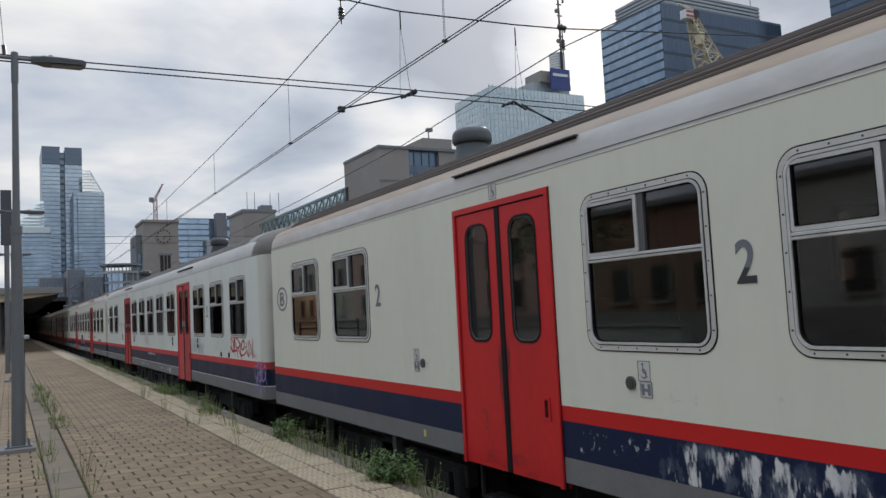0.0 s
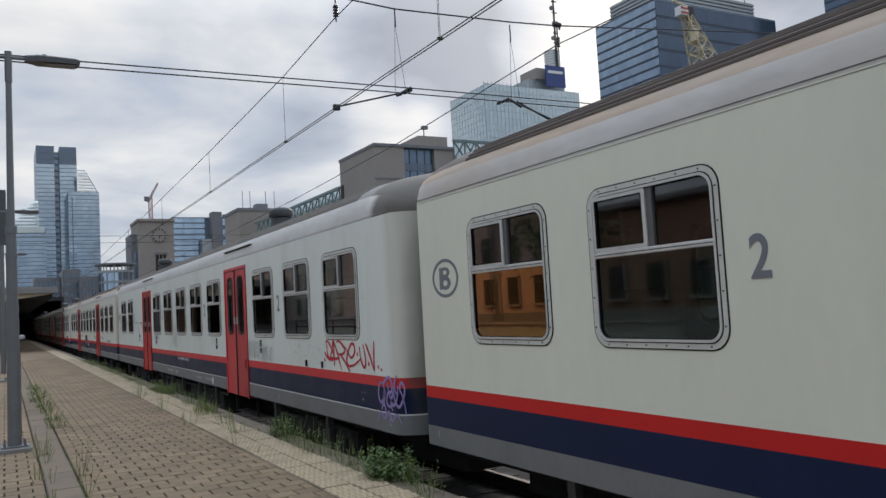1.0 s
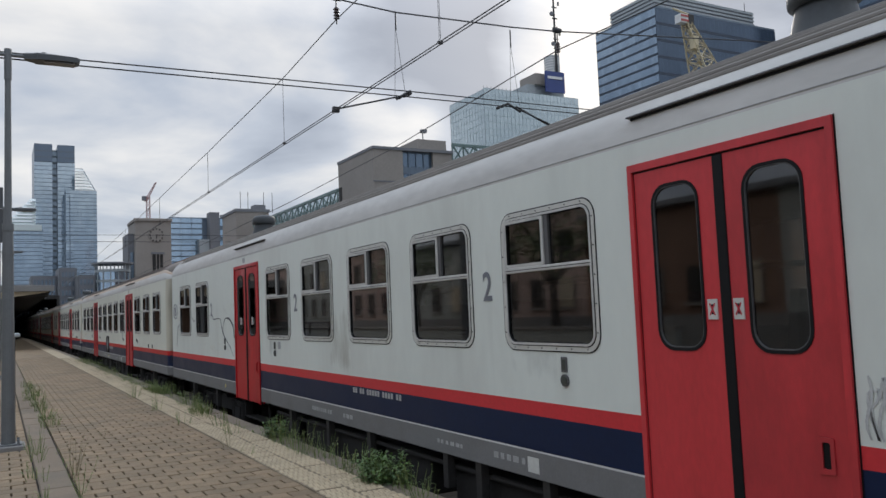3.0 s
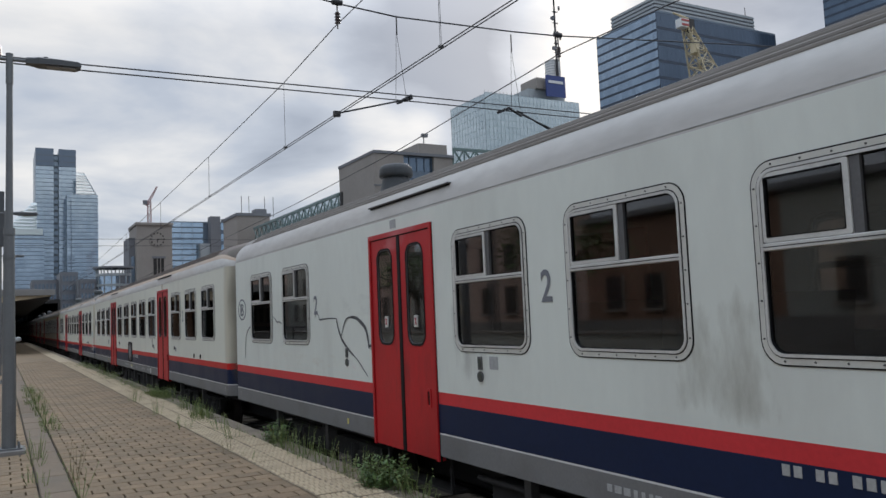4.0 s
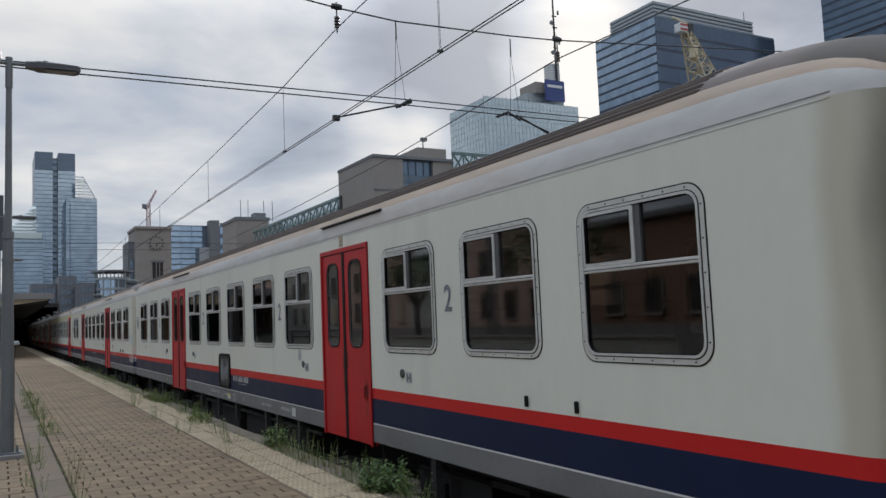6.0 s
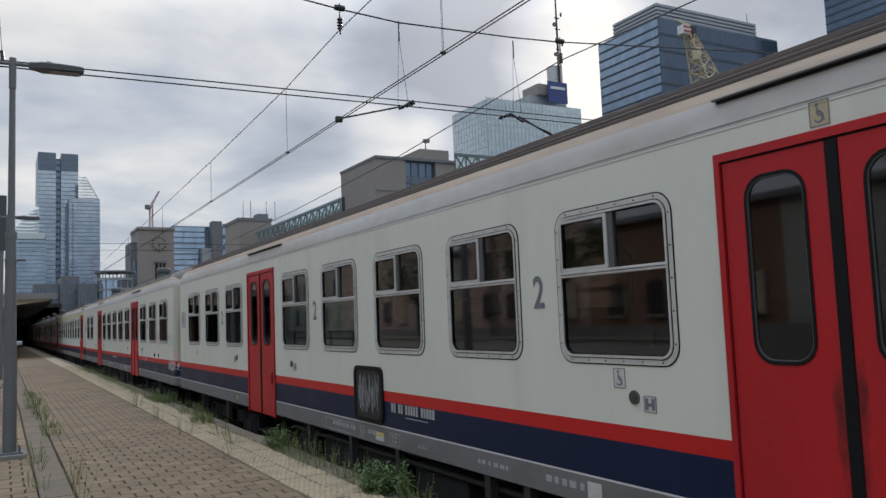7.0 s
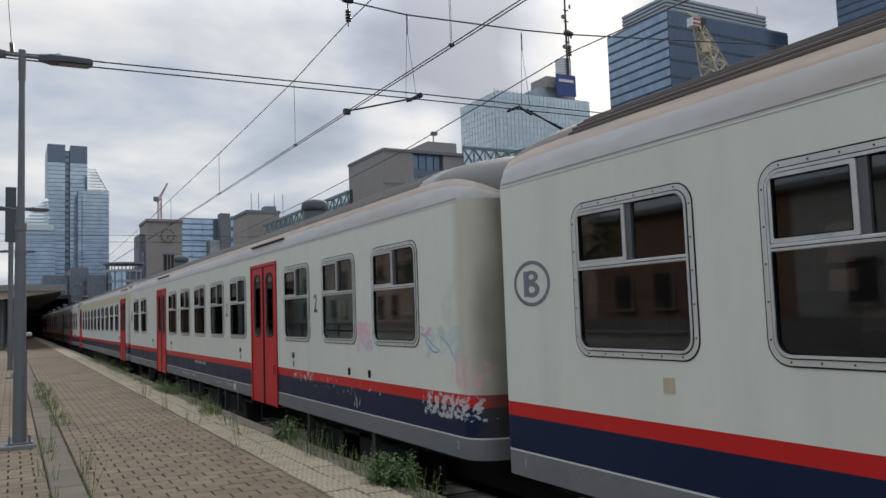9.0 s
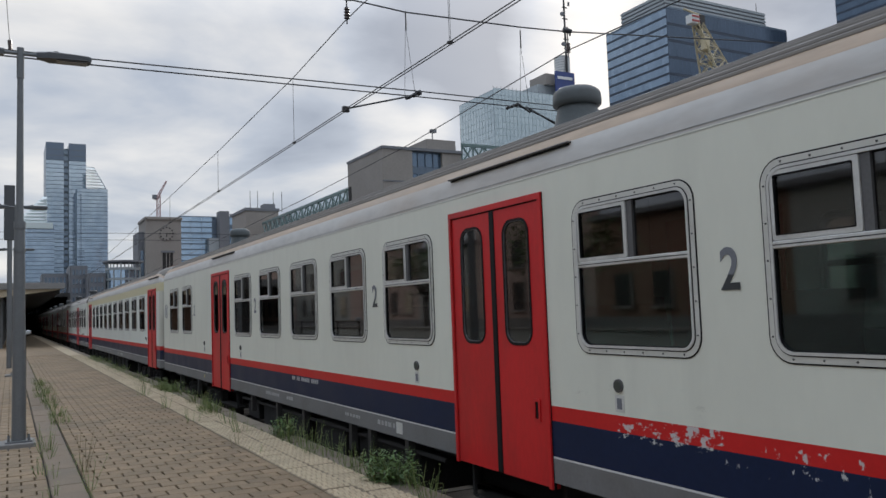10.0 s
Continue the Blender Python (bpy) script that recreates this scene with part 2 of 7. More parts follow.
M_ALU = shader("aluminium", (0.60, 0.60, 0.57), 0.38, metal=0.3, vary=0.1, scale=8, grain=70, dirt=(0.2, 0.2, 0.18), dirt_amount=0.4)
M_BLACK = shader("rubber_black", (0.007, 0.007, 0.008), 0.6, vary=0.2, spec=0.2)
M_UNDER = shader("underframe_dirt", (0.022, 0.02, 0.018), 0.85, vary=0.3, scale=4, grain=30, bump=0.3)
M_PANE = glass("coach_glass", (0.20, 0.165, 0.14))
M_PANETEAL = glass("green_tinted_glass", (0.15, 0.32, 0.28))
# gold-coated sun glass: part mirror, part tint
M_PANEGOLD = glass("gold_coated_glass", (0.62, 0.28, 0.045), 0.02)
M_PANEGOLD.node_tree.nodes["Principled BSDF"].inputs["Metallic"].default_value = 0.5
M_INNER = shader("coach_lining", (0.22, 0.19, 0.15), 0.6, vary=0.1)
M_SEAT = shader("seat_vinyl", (0.16, 0.07, 0.04), 0.5, vary=0.15)
M_DARKGREY = shader("lettering_grey", (0.16, 0.17, 0.19), 0.5, vary=0.1)
M_STEEL = shader("galvanised_steel", (0.15, 0.16, 0.165), 0.55, metal=0.4, vary=0.12, scale=6, grain=40)
M_PAVER = shader("paver_concrete", (0.212, 0.152, 0.090), 0.85, vary=0.30, scale=1.5, grain=60, bump=0.3, dirt=(0.09, 0.072, 0.045), dirt_amount=0.55, piece=0.13)
M_SLAB = shader("edge_slab", (0.47, 0.385, 0.255), 0.85, vary=0.12, scale=2, grain=80, bump=0.2, dirt=(0.2, 0.165, 0.12), dirt_amount=0.5, piece=0.06)
# grime and groove shade, both painted into the ground between the ribs
M_SLABGROOVE = shader("edge_slab_grime_shade", (0.23, 0.185, 0.125), 0.9, vary=0.2, scale=3, grain=60, bump=0.2)
M_COPING = shader("coping_concrete", (0.20, 0.165, 0.12), 0.9, vary=0.2, scale=3, grain=60, bump=0.4, dirt=(0.09, 0.085, 0.06), dirt_amount=0.5)
M_JOINT = shader("joint_soil", (0.03, 0.025, 0.02), 0.95, vary=0.3, scale=6, grain=60, bump=0.4)
M_BALLAST = shader("ballast", (0.018, 0.016, 0.014), 0.95, vary=0.35, scale=8, grain=40, bump=0.8)
M_GROUND = shader("far_ground", (0.10, 0.095, 0.085), 0.95, vary=0.3, scale=0.2, grain=4)
M_RAIL = shader("rail_steel", (0.10, 0.075, 0.06), 0.55, metal=0.5, vary=0.2)
M_WIRE = shader("wire", (0.03, 0.03, 0.032), 0.5, metal=0.3, vary=0.1)
M_GUTTER = shader("gutter_concrete", (0.185, 0.142, 0.098), 0.9, vary=0.2, scale=2, grain=70, bump=0.3, dirt=(0.11, 0.10, 0.08), dirt_amount=0.5)
M_END = shader("coach_end_grime", (0.07, 0.06, 0.048), 0.8, vary=0.3, scale=2, grain=20)
M_YELLOW = shader("first_class_yellow", (0.60, 0.56, 0.36), 0.45, vary=0.08, scale=2, grain=12)
M_ROOFEDGE = shader("roof_edge_paint", (0.53, 0.525, 0.50), 0.55, vary=0.14, scale=1.6, grain=12, dirt=(0.40, 0.31, 0.23), dirt_amount=0.6, stretch=(1, 0.3, 1))
M_ROOFSOOTY = shader("roof_edge_sooty", (0.53, 0.525, 0.50), 0.55, vary=0.14, scale=1.6, grain=12, dirt=(0.40, 0.36, 0.32), dirt_amount=0.6, stretch=(1, 0.3, 1), ends=1.05, soot_shade=True, reach=0.55)
M_RUST = shader("roof_rust", (0.135, 0.11, 0.095), 0.7, vary=0.25, scale=2, grain=30, stretch=(1, 0.3, 1), ends=0.9, soot_shade=True, reach=0.45)
M_ROOFGREY = shader("roof_grey", (0.25, 0.24, 0.225), 0.6, vary=0.15, scale=2, grain=30, dirt=(0.17, 0.15, 0.13), dirt_amount=0.6, stretch=(1, 0.3, 1), ends=1.0, soot_shade=True, reach=0.7)
M_DARKALU = shader("dull_metal", (0.13, 0.13, 0.13), 0.5, metal=0.5, vary=0.15)
M_RIVET = shader("rivet_metal", (0.10, 0.10, 0.10), 0.5, metal=0.5, vary=0.2)
M_VENT = shader("vent_paint", (0.062, 0.074, 0.076), 0.5, vary=0.15, scale=4, grain=30, dirt=(0.05, 0.045, 0.04), dirt_amount=0.5)
M_VENTDARK = shader("vent_sooty", (0.028, 0.033, 0.036), 0.5, vary=0.25, scale=4, grain=30, dirt=(0.07, 0.07, 0.065), dirt_amount=0.5)
M_STEP = shader("step_steel", (0.05, 0.047, 0.044), 0.6, metal=0.4, vary=0.3, scale=6, grain=40)
M_WHEEL = shader("wheel_steel", (0.06, 0.05, 0.045), 0.55, metal=0.5, vary=0.3, scale=6, grain=30)
M_YELLOWTAG = shader("tag_yellow", (0.58, 0.50, 0.16), 0.5, vary=0.1)
M_BUTTON = shader("button_green", (0.05, 0.06, 0.05), 0.4, vary=0.1)
M_PLATE = shader("plate_white", (0.55, 0.55, 0.51), 0.5, vary=0.12, scale=9, grain=60)
M_LETTER = shader("lettering_pale", (0.36, 0.36, 0.35), 0.6, vary=0.2, scale=9, grain=60)
M_CHIP = shader("bare_primer", (0.33, 0.34, 0.345), 0.7, vary=0.2, scale=9, grain=60)
M_SPRAYRED = shader("spray_red", (0.45, 0.02, 0.035), 0.5, vary=0.15, scale=8, grain=60)
M_SPRAYPURPLE = shader("spray_purple", (0.26, 0.20, 0.42), 0.55, vary=0.2, scale=8, grain=60)
M_SPRAYGREY = shader("spray_faded_grey", (0.44, 0.45, 0.44), 0.55, vary=0.25, scale=8, grain=60)
M_SPRAYBLACK = shader("spray_black", (0.07, 0.075, 0.08), 0.5, vary=0.3, scale=5, grain=60)
M_TEAL = shader("spray_teal", (0.25, 0.46, 0.56), 0.5, vary=0.25, scale=8, grain=50)
M_HATCH = shader("hatch_black", (0.014, 0.016, 0.018), 0.5, vary=0.3, scale=6, grain=50)
M_PEACH = shader("roof_peach_stain", (0.45, 0.35, 0.26), 0.6, vary=0.2, scale=3.5, grain=14, dirt=(0.42, 0.40, 0.37), dirt_amount=0.7, stretch=(1, 0.15, 1))
M_RIBGREY = shader("roof_rib_grey", (0.22, 0.205, 0.185), 0.6, vary=0.2, scale=2, grain=12, stretch=(1, 0.3, 1))
M_RIB = shader("roof_rib_dark", (0.10, 0.08, 0.068), 0.65, vary=0.2, scale=2, grain=12, stretch=(1, 0.3, 1))
M_DOORRED = shader("door_red_dull", (0.45, 0.014, 0.018), 0.45, vary=0.1, scale=2.5, grain=30, dirt=(0.25, 0.016, 0.018), dirt_amount=0.6, stretch=(1, 1, 0.4), spec=0.35)
M_DOORFADED = shader("door_red_faded", (0.55, 0.038, 0.045), 0.42, vary=0.12, scale=2.5, grain=30, dirt=(0.21, 0.018, 0.022), dirt_amount=0.75, stretch=(1, 1, 0.4))
M_PLATEGREY = shader("plate_grey", (0.34, 0.35, 0.35), 0.5, vary=0.2, scale=9, grain=50)
M_TAN = shader("plate_tan", (0.50, 0.42, 0.28), 0.55, vary=0.12, scale=9, grain=50)
M_CRANEPALE = shader("crane_pale_red", (0.42, 0.27, 0.26), 0.5, vary=0.1)


def pane_material(name, low, high, rough=0.08, metal=0.0):
    """Window glass of far fronts: each pane a little different."""
    mat = bpy.data.materials.new(name)
    mat.use_nodes = True
    nt = mat.node_tree
    N, L = nt.nodes.new, nt.links.new
    b = nt.nodes["Principled BSDF"]
    geo = N("ShaderNodeNewGeometry")
    # broad noise paints cloud-like reflections across the whole front
    co, no = N("ShaderNodeTexCoord"), N("ShaderNodeTexNoise")
    no.inputs["Scale"].default_value, no.inputs["Detail"].default_value = 0.035, 5
    L(co.outputs["Object"], no.inputs["Vector"])
    ad = N("ShaderNodeMath"); ad.operation = "MULTIPLY_ADD"
    ad.inputs[1].default_value, ad.inputs[2].default_value = 0.16, 0.12
    L(geo.outputs["Random Per Island"], ad.inputs[0])
    mr = N("ShaderNodeMath"); mr.operation = "MULTIPLY_ADD"; mr.inputs[1].default_value = 1.0
    L(no.outputs["Fac"], mr.inputs[0]); L(ad.outputs[0], mr.inputs[2])
    mix = N("ShaderNodeMix"); mix.data_type = "RGBA"
    mix.inputs["A"].default_value, mix.inputs["B"].default_value = (*low, 1), (*high, 1)
    sh = N("ShaderNodeMapRange"); sh.inputs["From Min"].default_value, sh.inputs["From Max"].default_value = 0.25, 1.0
    L(mr.outputs[0], sh.inputs["Value"]); L(sh.outputs[0], mix.inputs["Factor"])
    L(mix.outputs["Result"], b.inputs["Base Color"])
    b.inputs["Roughness"].default_value, b.inputs["Metallic"].default_value = rough, metal
    b.inputs["Specular IOR Level"].default_value = 0.8
    return mat


def leaf_material(name, low, high):
    mat = bpy.data.materials.new(name)
    mat.use_nodes = True
    nt = mat.node_tree
    N, L = nt.nodes.new, nt.links.new
    b = nt.nodes["Principled BSDF"]
    geo = N("ShaderNodeNewGeometry")
    mix = N("ShaderNodeMix"); mix.data_type = "RGBA"
    mix.inputs["A"].default_value, mix.inputs["B"].default_value = (*low, 1), (*high, 1)
    L(geo.outputs["Random Per Island"], mix.inputs["Factor"]); L(mix.outputs["Result"], b.inputs["Base Color"])
    b.inputs["Roughness"].default_value = 0.6
    b.inputs["Subsurface Weight"].default_value = 0.0
    return mat


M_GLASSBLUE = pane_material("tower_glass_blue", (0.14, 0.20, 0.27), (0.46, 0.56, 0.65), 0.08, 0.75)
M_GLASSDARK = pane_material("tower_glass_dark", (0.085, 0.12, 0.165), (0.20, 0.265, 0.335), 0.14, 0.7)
# darker copy of the tower glass for the faces that mirror less light
M_GLASSSHADED = pane_material("tower_glass_shaded", (0.045, 0.068, 0.10), (0.11, 0.15, 0.205), 0.12, 0.7)
M_GLASSSKY = pane_material("mirror_glass_sky", (0.20, 0.31, 0.42), (0.48, 0.60, 0.72), 0.10, 0.8)
M_MULLBLUE = shader("mullion_blue_grey", (0.15, 0.19, 0.24), 0.4, metal=0.4, vary=0.1)
M_MULLPALE = shader("mullion_pale", (0.30, 0.36, 0.38), 0.4, metal=0.4, vary=0.1)
M_NAVYBAND = shader("spandrel_navy", (0.045, 0.06, 0.085), 0.3, metal=0.4, vary=0.15, scale=0.2, grain=2)
M_GLASSPALE = pane_material("curtain_wall_pale", (0.34, 0.42, 0.44), (0.66, 0.74, 0.75), 0.14, 0.7)
M_GLASSROOF = pane_material("sloping_glass", (0.42, 0.48, 0.48), (0.62, 0.68, 0.66), 0.3, 0.3)
M_MULLION = shader("mullion_grey", (0.20, 0.235, 0.26), 0.5, metal=0.3, vary=0.1)
M_BAND = shader("spandrel_blue", (0.13, 0.17, 0.215), 0.3, metal=0.4, vary=0.15, scale=0.2, grain=2)
M_STONE = shader("cladding_beige", (0.275, 0.25, 0.222), 0.8, vary=0.1, scale=0.15, grain=3, dirt=(0.17, 0.155, 0.14), dirt_amount=0.4)
M_STONEDARK = shader("cladding_grey", (0.17, 0.175, 0.185), 0.8, vary=0.12, scale=0.15, grain=3)
M_LOUVRE = shader("louvre_grey", (0.33, 0.36, 0.37), 0.5, metal=0.3, vary=0.1, scale=0.3, grain=3)
M_BRICK = shader("brick_brown", (0.22, 0.135, 0.095), 0.9, vary=0.25, scale=0.4, grain=6, bump=0.2)
M_TRUSS = shader("truss_green", (0.14, 0.20, 0.19), 0.5, metal=0.2, vary=0.12, scale=0.5, grain=5)
M_CRANE = shader("crane_yellow", (0.52, 0.44, 0.28), 0.5, vary=0.15, scale=1, grain=6)
M_CRANERED = shader("crane_red", (0.40, 0.07, 0.06), 0.5, vary=0.1)
M_WHITEPAINT = shader("white_paint", (0.7, 0.7, 0.68), 0.5, vary=0.06)
M_SIGN = shader("sign_blue", (0.035, 0.06, 0.20), 0.4, vary=0.1, scale=0.3, grain=2)
M_CONCRETE = shader("bridge_concrete", (0.21, 0.205, 0.195), 0.85, vary=0.15, scale=0.4, grain=8, dirt=(0.12, 0.11, 0.1), dirt_amount=0.5)
M_FASCIA = shader("canopy_cream", (0.44, 0.37, 0.26), 0.6, vary=0.08, scale=0.5, grain=8)
# near-black carries the hall's shade in its colour; also dark openings, clock marks
M_SHADE = shader("near_black_shade", (0.03, 0.028, 0.026), 0.9, vary=0.2)
M_LEAF = leaf_material("leaf_green", (0.035, 0.078, 0.018), (0.11, 0.19, 0.045))
M_GRASS = leaf_material("grass_green", (0.075, 0.125, 0.03), (0.20, 0.235, 0.075))
M_DRY = leaf_material("dry_stalk", (0.16, 0.13, 0.07), (0.26, 0.22, 0.12))
M_LAMPHEAD = shader("lamp_head_grey", (0.07, 0.075, 0.08), 0.45, metal=0.3, vary=0.1)
M_LENS = shader("lamp_lens", (0.14, 0.145, 0.15), 0.25, vary=0.05)
M_INSUL = shader("insulator_brown", (0.06, 0.04, 0.035), 0.25, vary=0.1)
M_ROSE = shader("plaster_rose", (0.46, 0.34, 0.29), 0.8, vary=0.15, scale=0.3, grain=4, dirt=(0.3, 0.22, 0.19), dirt_amount=0.5)
M_PLASTER = shader("plaster_greygreen", (0.36, 0.37, 0.34), 0.8, vary=0.15, scale=0.3, grain=4, dirt=(0.2, 0.2, 0.18), dirt_amount=0.5)


# ---- mesh tools ----
def link(name, bm, mats, parent=None, smooth=False):
    me = bpy.data.meshes.new(name)
    bm.to_mesh(me)
    bm.free()
    for m in (mats if isinstance(mats, (list, tuple)) else [mats]):
        me.materials.append(m)
    if smooth:
        me.shade_smooth()
    ob = new(name, me)
    if parent:
        ob.parent = parent
    return ob


def part(name, bm, material, parent, label="", smooth=False):
    ob = link(name, bm, material, parent, smooth)
    return tagged(ob, label=label) if label else ob


def add_box(bm, x0, x1, y0, y1, z0, z1, mi=0):
    v = [bm.verts.new((x, y, z)) for x in (x0, x1) for y in (y0, y1) for z in (z0, z1)]
    for q in ((0, 1, 3, 2), (4, 6, 7, 5), (0, 4, 5, 1), (2, 3, 7, 6), (0, 2, 6, 4), (1, 5, 7, 3)):
        bm.faces.new([v[i] for i in q]).material_index = mi
    return v


def box(x0, x1, y0, y1, z0, z1, bevel=0.0):
    bm = bmesh.new()
    add_box(bm, x0, x1, y0, y1, z0, z1)
    bmesh.ops.recalc_face_normals(bm, faces=bm.faces)
    if bevel:
        bmesh.ops.bevel(bm, geom=bm.edges[:], offset=bevel, segments=2, affect="EDGES", profile=0.5)
    return bm


def add_tube(bm, p, q, r, n=8, r2=None):
    """A round bar from p to q."""
    p, q = Vector(p), Vector(q)
    d = (q - p)
    rot = d.to_track_quat("Z", "Y").to_matrix()
    r2 = r if r2 is None else r2
    a = [bm.verts.new(p + rot @ Vector((math.cos(k * math.tau / n) * r, math.sin(k * math.tau / n) * r, 0))) for k in range(n)]
    b = [bm.verts.new(q + rot @ Vector((math.cos(k * math.tau / n) * r2, math.sin(k * math.tau / n) * r2, 0))) for k in range(n)]
    for k in range(n):
        bm.faces.new((a[k], a[(k + 1) % n], b[(k + 1) % n], b[k]))
    bm.faces.new(a[::-1]); bm.faces.new(b)


def tube(p, q, r, n=8, r2=None):
    bm = bmesh.new()
    add_tube(bm, p, q, r, n, r2)
    return bm


def lathe(bm, x, y, prof, n=24):
    """A turned shape on the upright axis at (x, y), through (height, radius) rings."""
    prev = None
    for z, r in prof:
        cur = [bm.verts.new((x + r * math.cos(k * math.tau / n), y + r * math.sin(k * math.tau / n), z)) for k in range(n)]
        if prev:
            for k in range(n):
                bm.faces.new((prev[k], prev[(k + 1) % n], cur[(k + 1) % n], cur[k]))
        else:
            bm.faces.new(cur[::-1])
        prev = cur
    bm.faces.new(prev)


def rounded(y0, y1, z0, z1, r, n=5):
    """Corner points of a rounded oblong in the y-z plane, anticlockwise."""
    pts = []
    for cy, cz, a0 in ((y1 - r, z1 - r, 0), (y0 + r, z1 - r, 90), (y0 + r, z0 + r, 180), (y1 - r, z0 + r, 270)):
        for k in range(n + 1):
            a = radians(a0 + 90 * k / n)
            pts.append((cy + r * math.cos(a), cz + r * math.sin(a)))
    return pts


def add_ring(bm, outer, inner, x0, x1):
    """A flat frame between two outlines of equal count, from x0 (front) to x1 (back)."""
    n = len(outer)
    of = [bm.verts.new((x0, y, z)) for y, z in outer]
    inf = [bm.verts.new((x0, y, z)) for y, z in inner]
    ob_ = [bm.verts.new((x1, y, z)) for y, z in outer]
    inb = [bm.verts.new((x1, y, z)) for y, z in inner]
    for k in range(n):
        j = (k + 1) % n
        bm.faces.new((of[k], of[j], inf[j], inf[k]))
        bm.faces.new((of[k], ob_[k], ob_[j], of[j]))
        bm.faces.new((inf[k], inf[j], inb[j], inb[k]))


def add_plate(bm, outline, x0, x1):
    a = [bm.verts.new((x0, y, z)) for y, z in outline]
    b = [bm.verts.new((x1, y, z)) for y, z in outline]
    bm.faces.new(a[::-1]); bm.faces.new(b)
    n = len(a)
    for k in range(n):
        bm.faces.new((a[k], a[(k + 1) % n], b[(k + 1) % n], b[k]))


# ---- ground, track, platform ----
GUT0, GUT1 = 0.34, 0.67       # drainage strip of concrete slabs
SLAB0, SLAB1 = 2.52, 3.10     # pale ribbed slabs
PAVE_Y0, PAVE_Y1 = -6.0, 46.0


def chamfered(x0, x1, y0, y1, z0, z1, c, bm=None):
    """A block with a chamfered top and no underside."""
    bm = bm or bmesh.new()
    lo = [bm.verts.new(p) for p in ((x0, y0, z0), (x1, y0, z0), (x1, y1, z0), (x0, y1, z0))]
    mid = [bm.verts.new(p) for p in ((x0, y0, z1 - c), (x1, y0, z1 - c), (x1, y1, z1 - c), (x0, y1, z1 - c))]
    hi = [bm.verts.new(p) for p in ((x0 + c, y0 + c, z1), (x1 - c, y0 + c, z1), (x1 - c, y1 - c, z1), (x0 + c, y1 - c, z1))]
    for a, b in ((lo, mid), (mid, hi)):
        for k in range(4):
            bm.faces.new((a[k], a[(k + 1) % 4], b[(k + 1) % 4], b[k]))
    bm.faces.new(hi)
    return bm


def build_ground():
    bm = bmesh.new()
    add_box(bm, -2500, 2500, -600, 4000, RAIL_Z - 0.75, RAIL_Z - 0.45)
    tagged(link("ground", bm, M_GROUND), "dark stony ground of the railway yard", "ground", kind="structure")
    bm = bmesh.new()
    add_box(bm, EDGE_X + 0.05, 16.0, -60, 400, RAIL_Z - 0.46, RAIL_Z - 0.16)
    tagged(link("ballast_bed", bm, M_BALLAST), "dark oily ballast under the tracks", "ballast", kind="structure")
    for ax in (AXIS_X, AXIS_X + 4.2):
        track = tagged(new("railway_track"), "worn steel rails on concrete sleepers in ballast", "railway track", "tracks", "structure")
        for s in (-0.7525, 0.7525):
            bm = bmesh.new()
            add_box(bm, ax + s - 0.034, ax + s + 0.034, -60, 400, RAIL_Z - 0.04, RAIL_Z)
            add_box(bm, ax + s - 0.01, ax + s + 0.01, -60, 400, RAIL_Z - 0.13, RAIL_Z - 0.04)
            add_box(bm, ax + s - 0.07, ax + s + 0.07, -60, 400, RAIL_Z - 0.15, RAIL_Z - 0.13)
            part("rail", bm, M_RAIL, track)
        bm = bmesh.new()
        for k in range(120):
            add_box(bm, ax - 1.3, ax + 1.3, -6 + k * 0.6, -5.74 + k * 0.6, RAIL_Z - 0.3, RAIL_Z - 0.15)
        tagged(part("sleepers", bm, M_UNDER, track), kind="stuff")


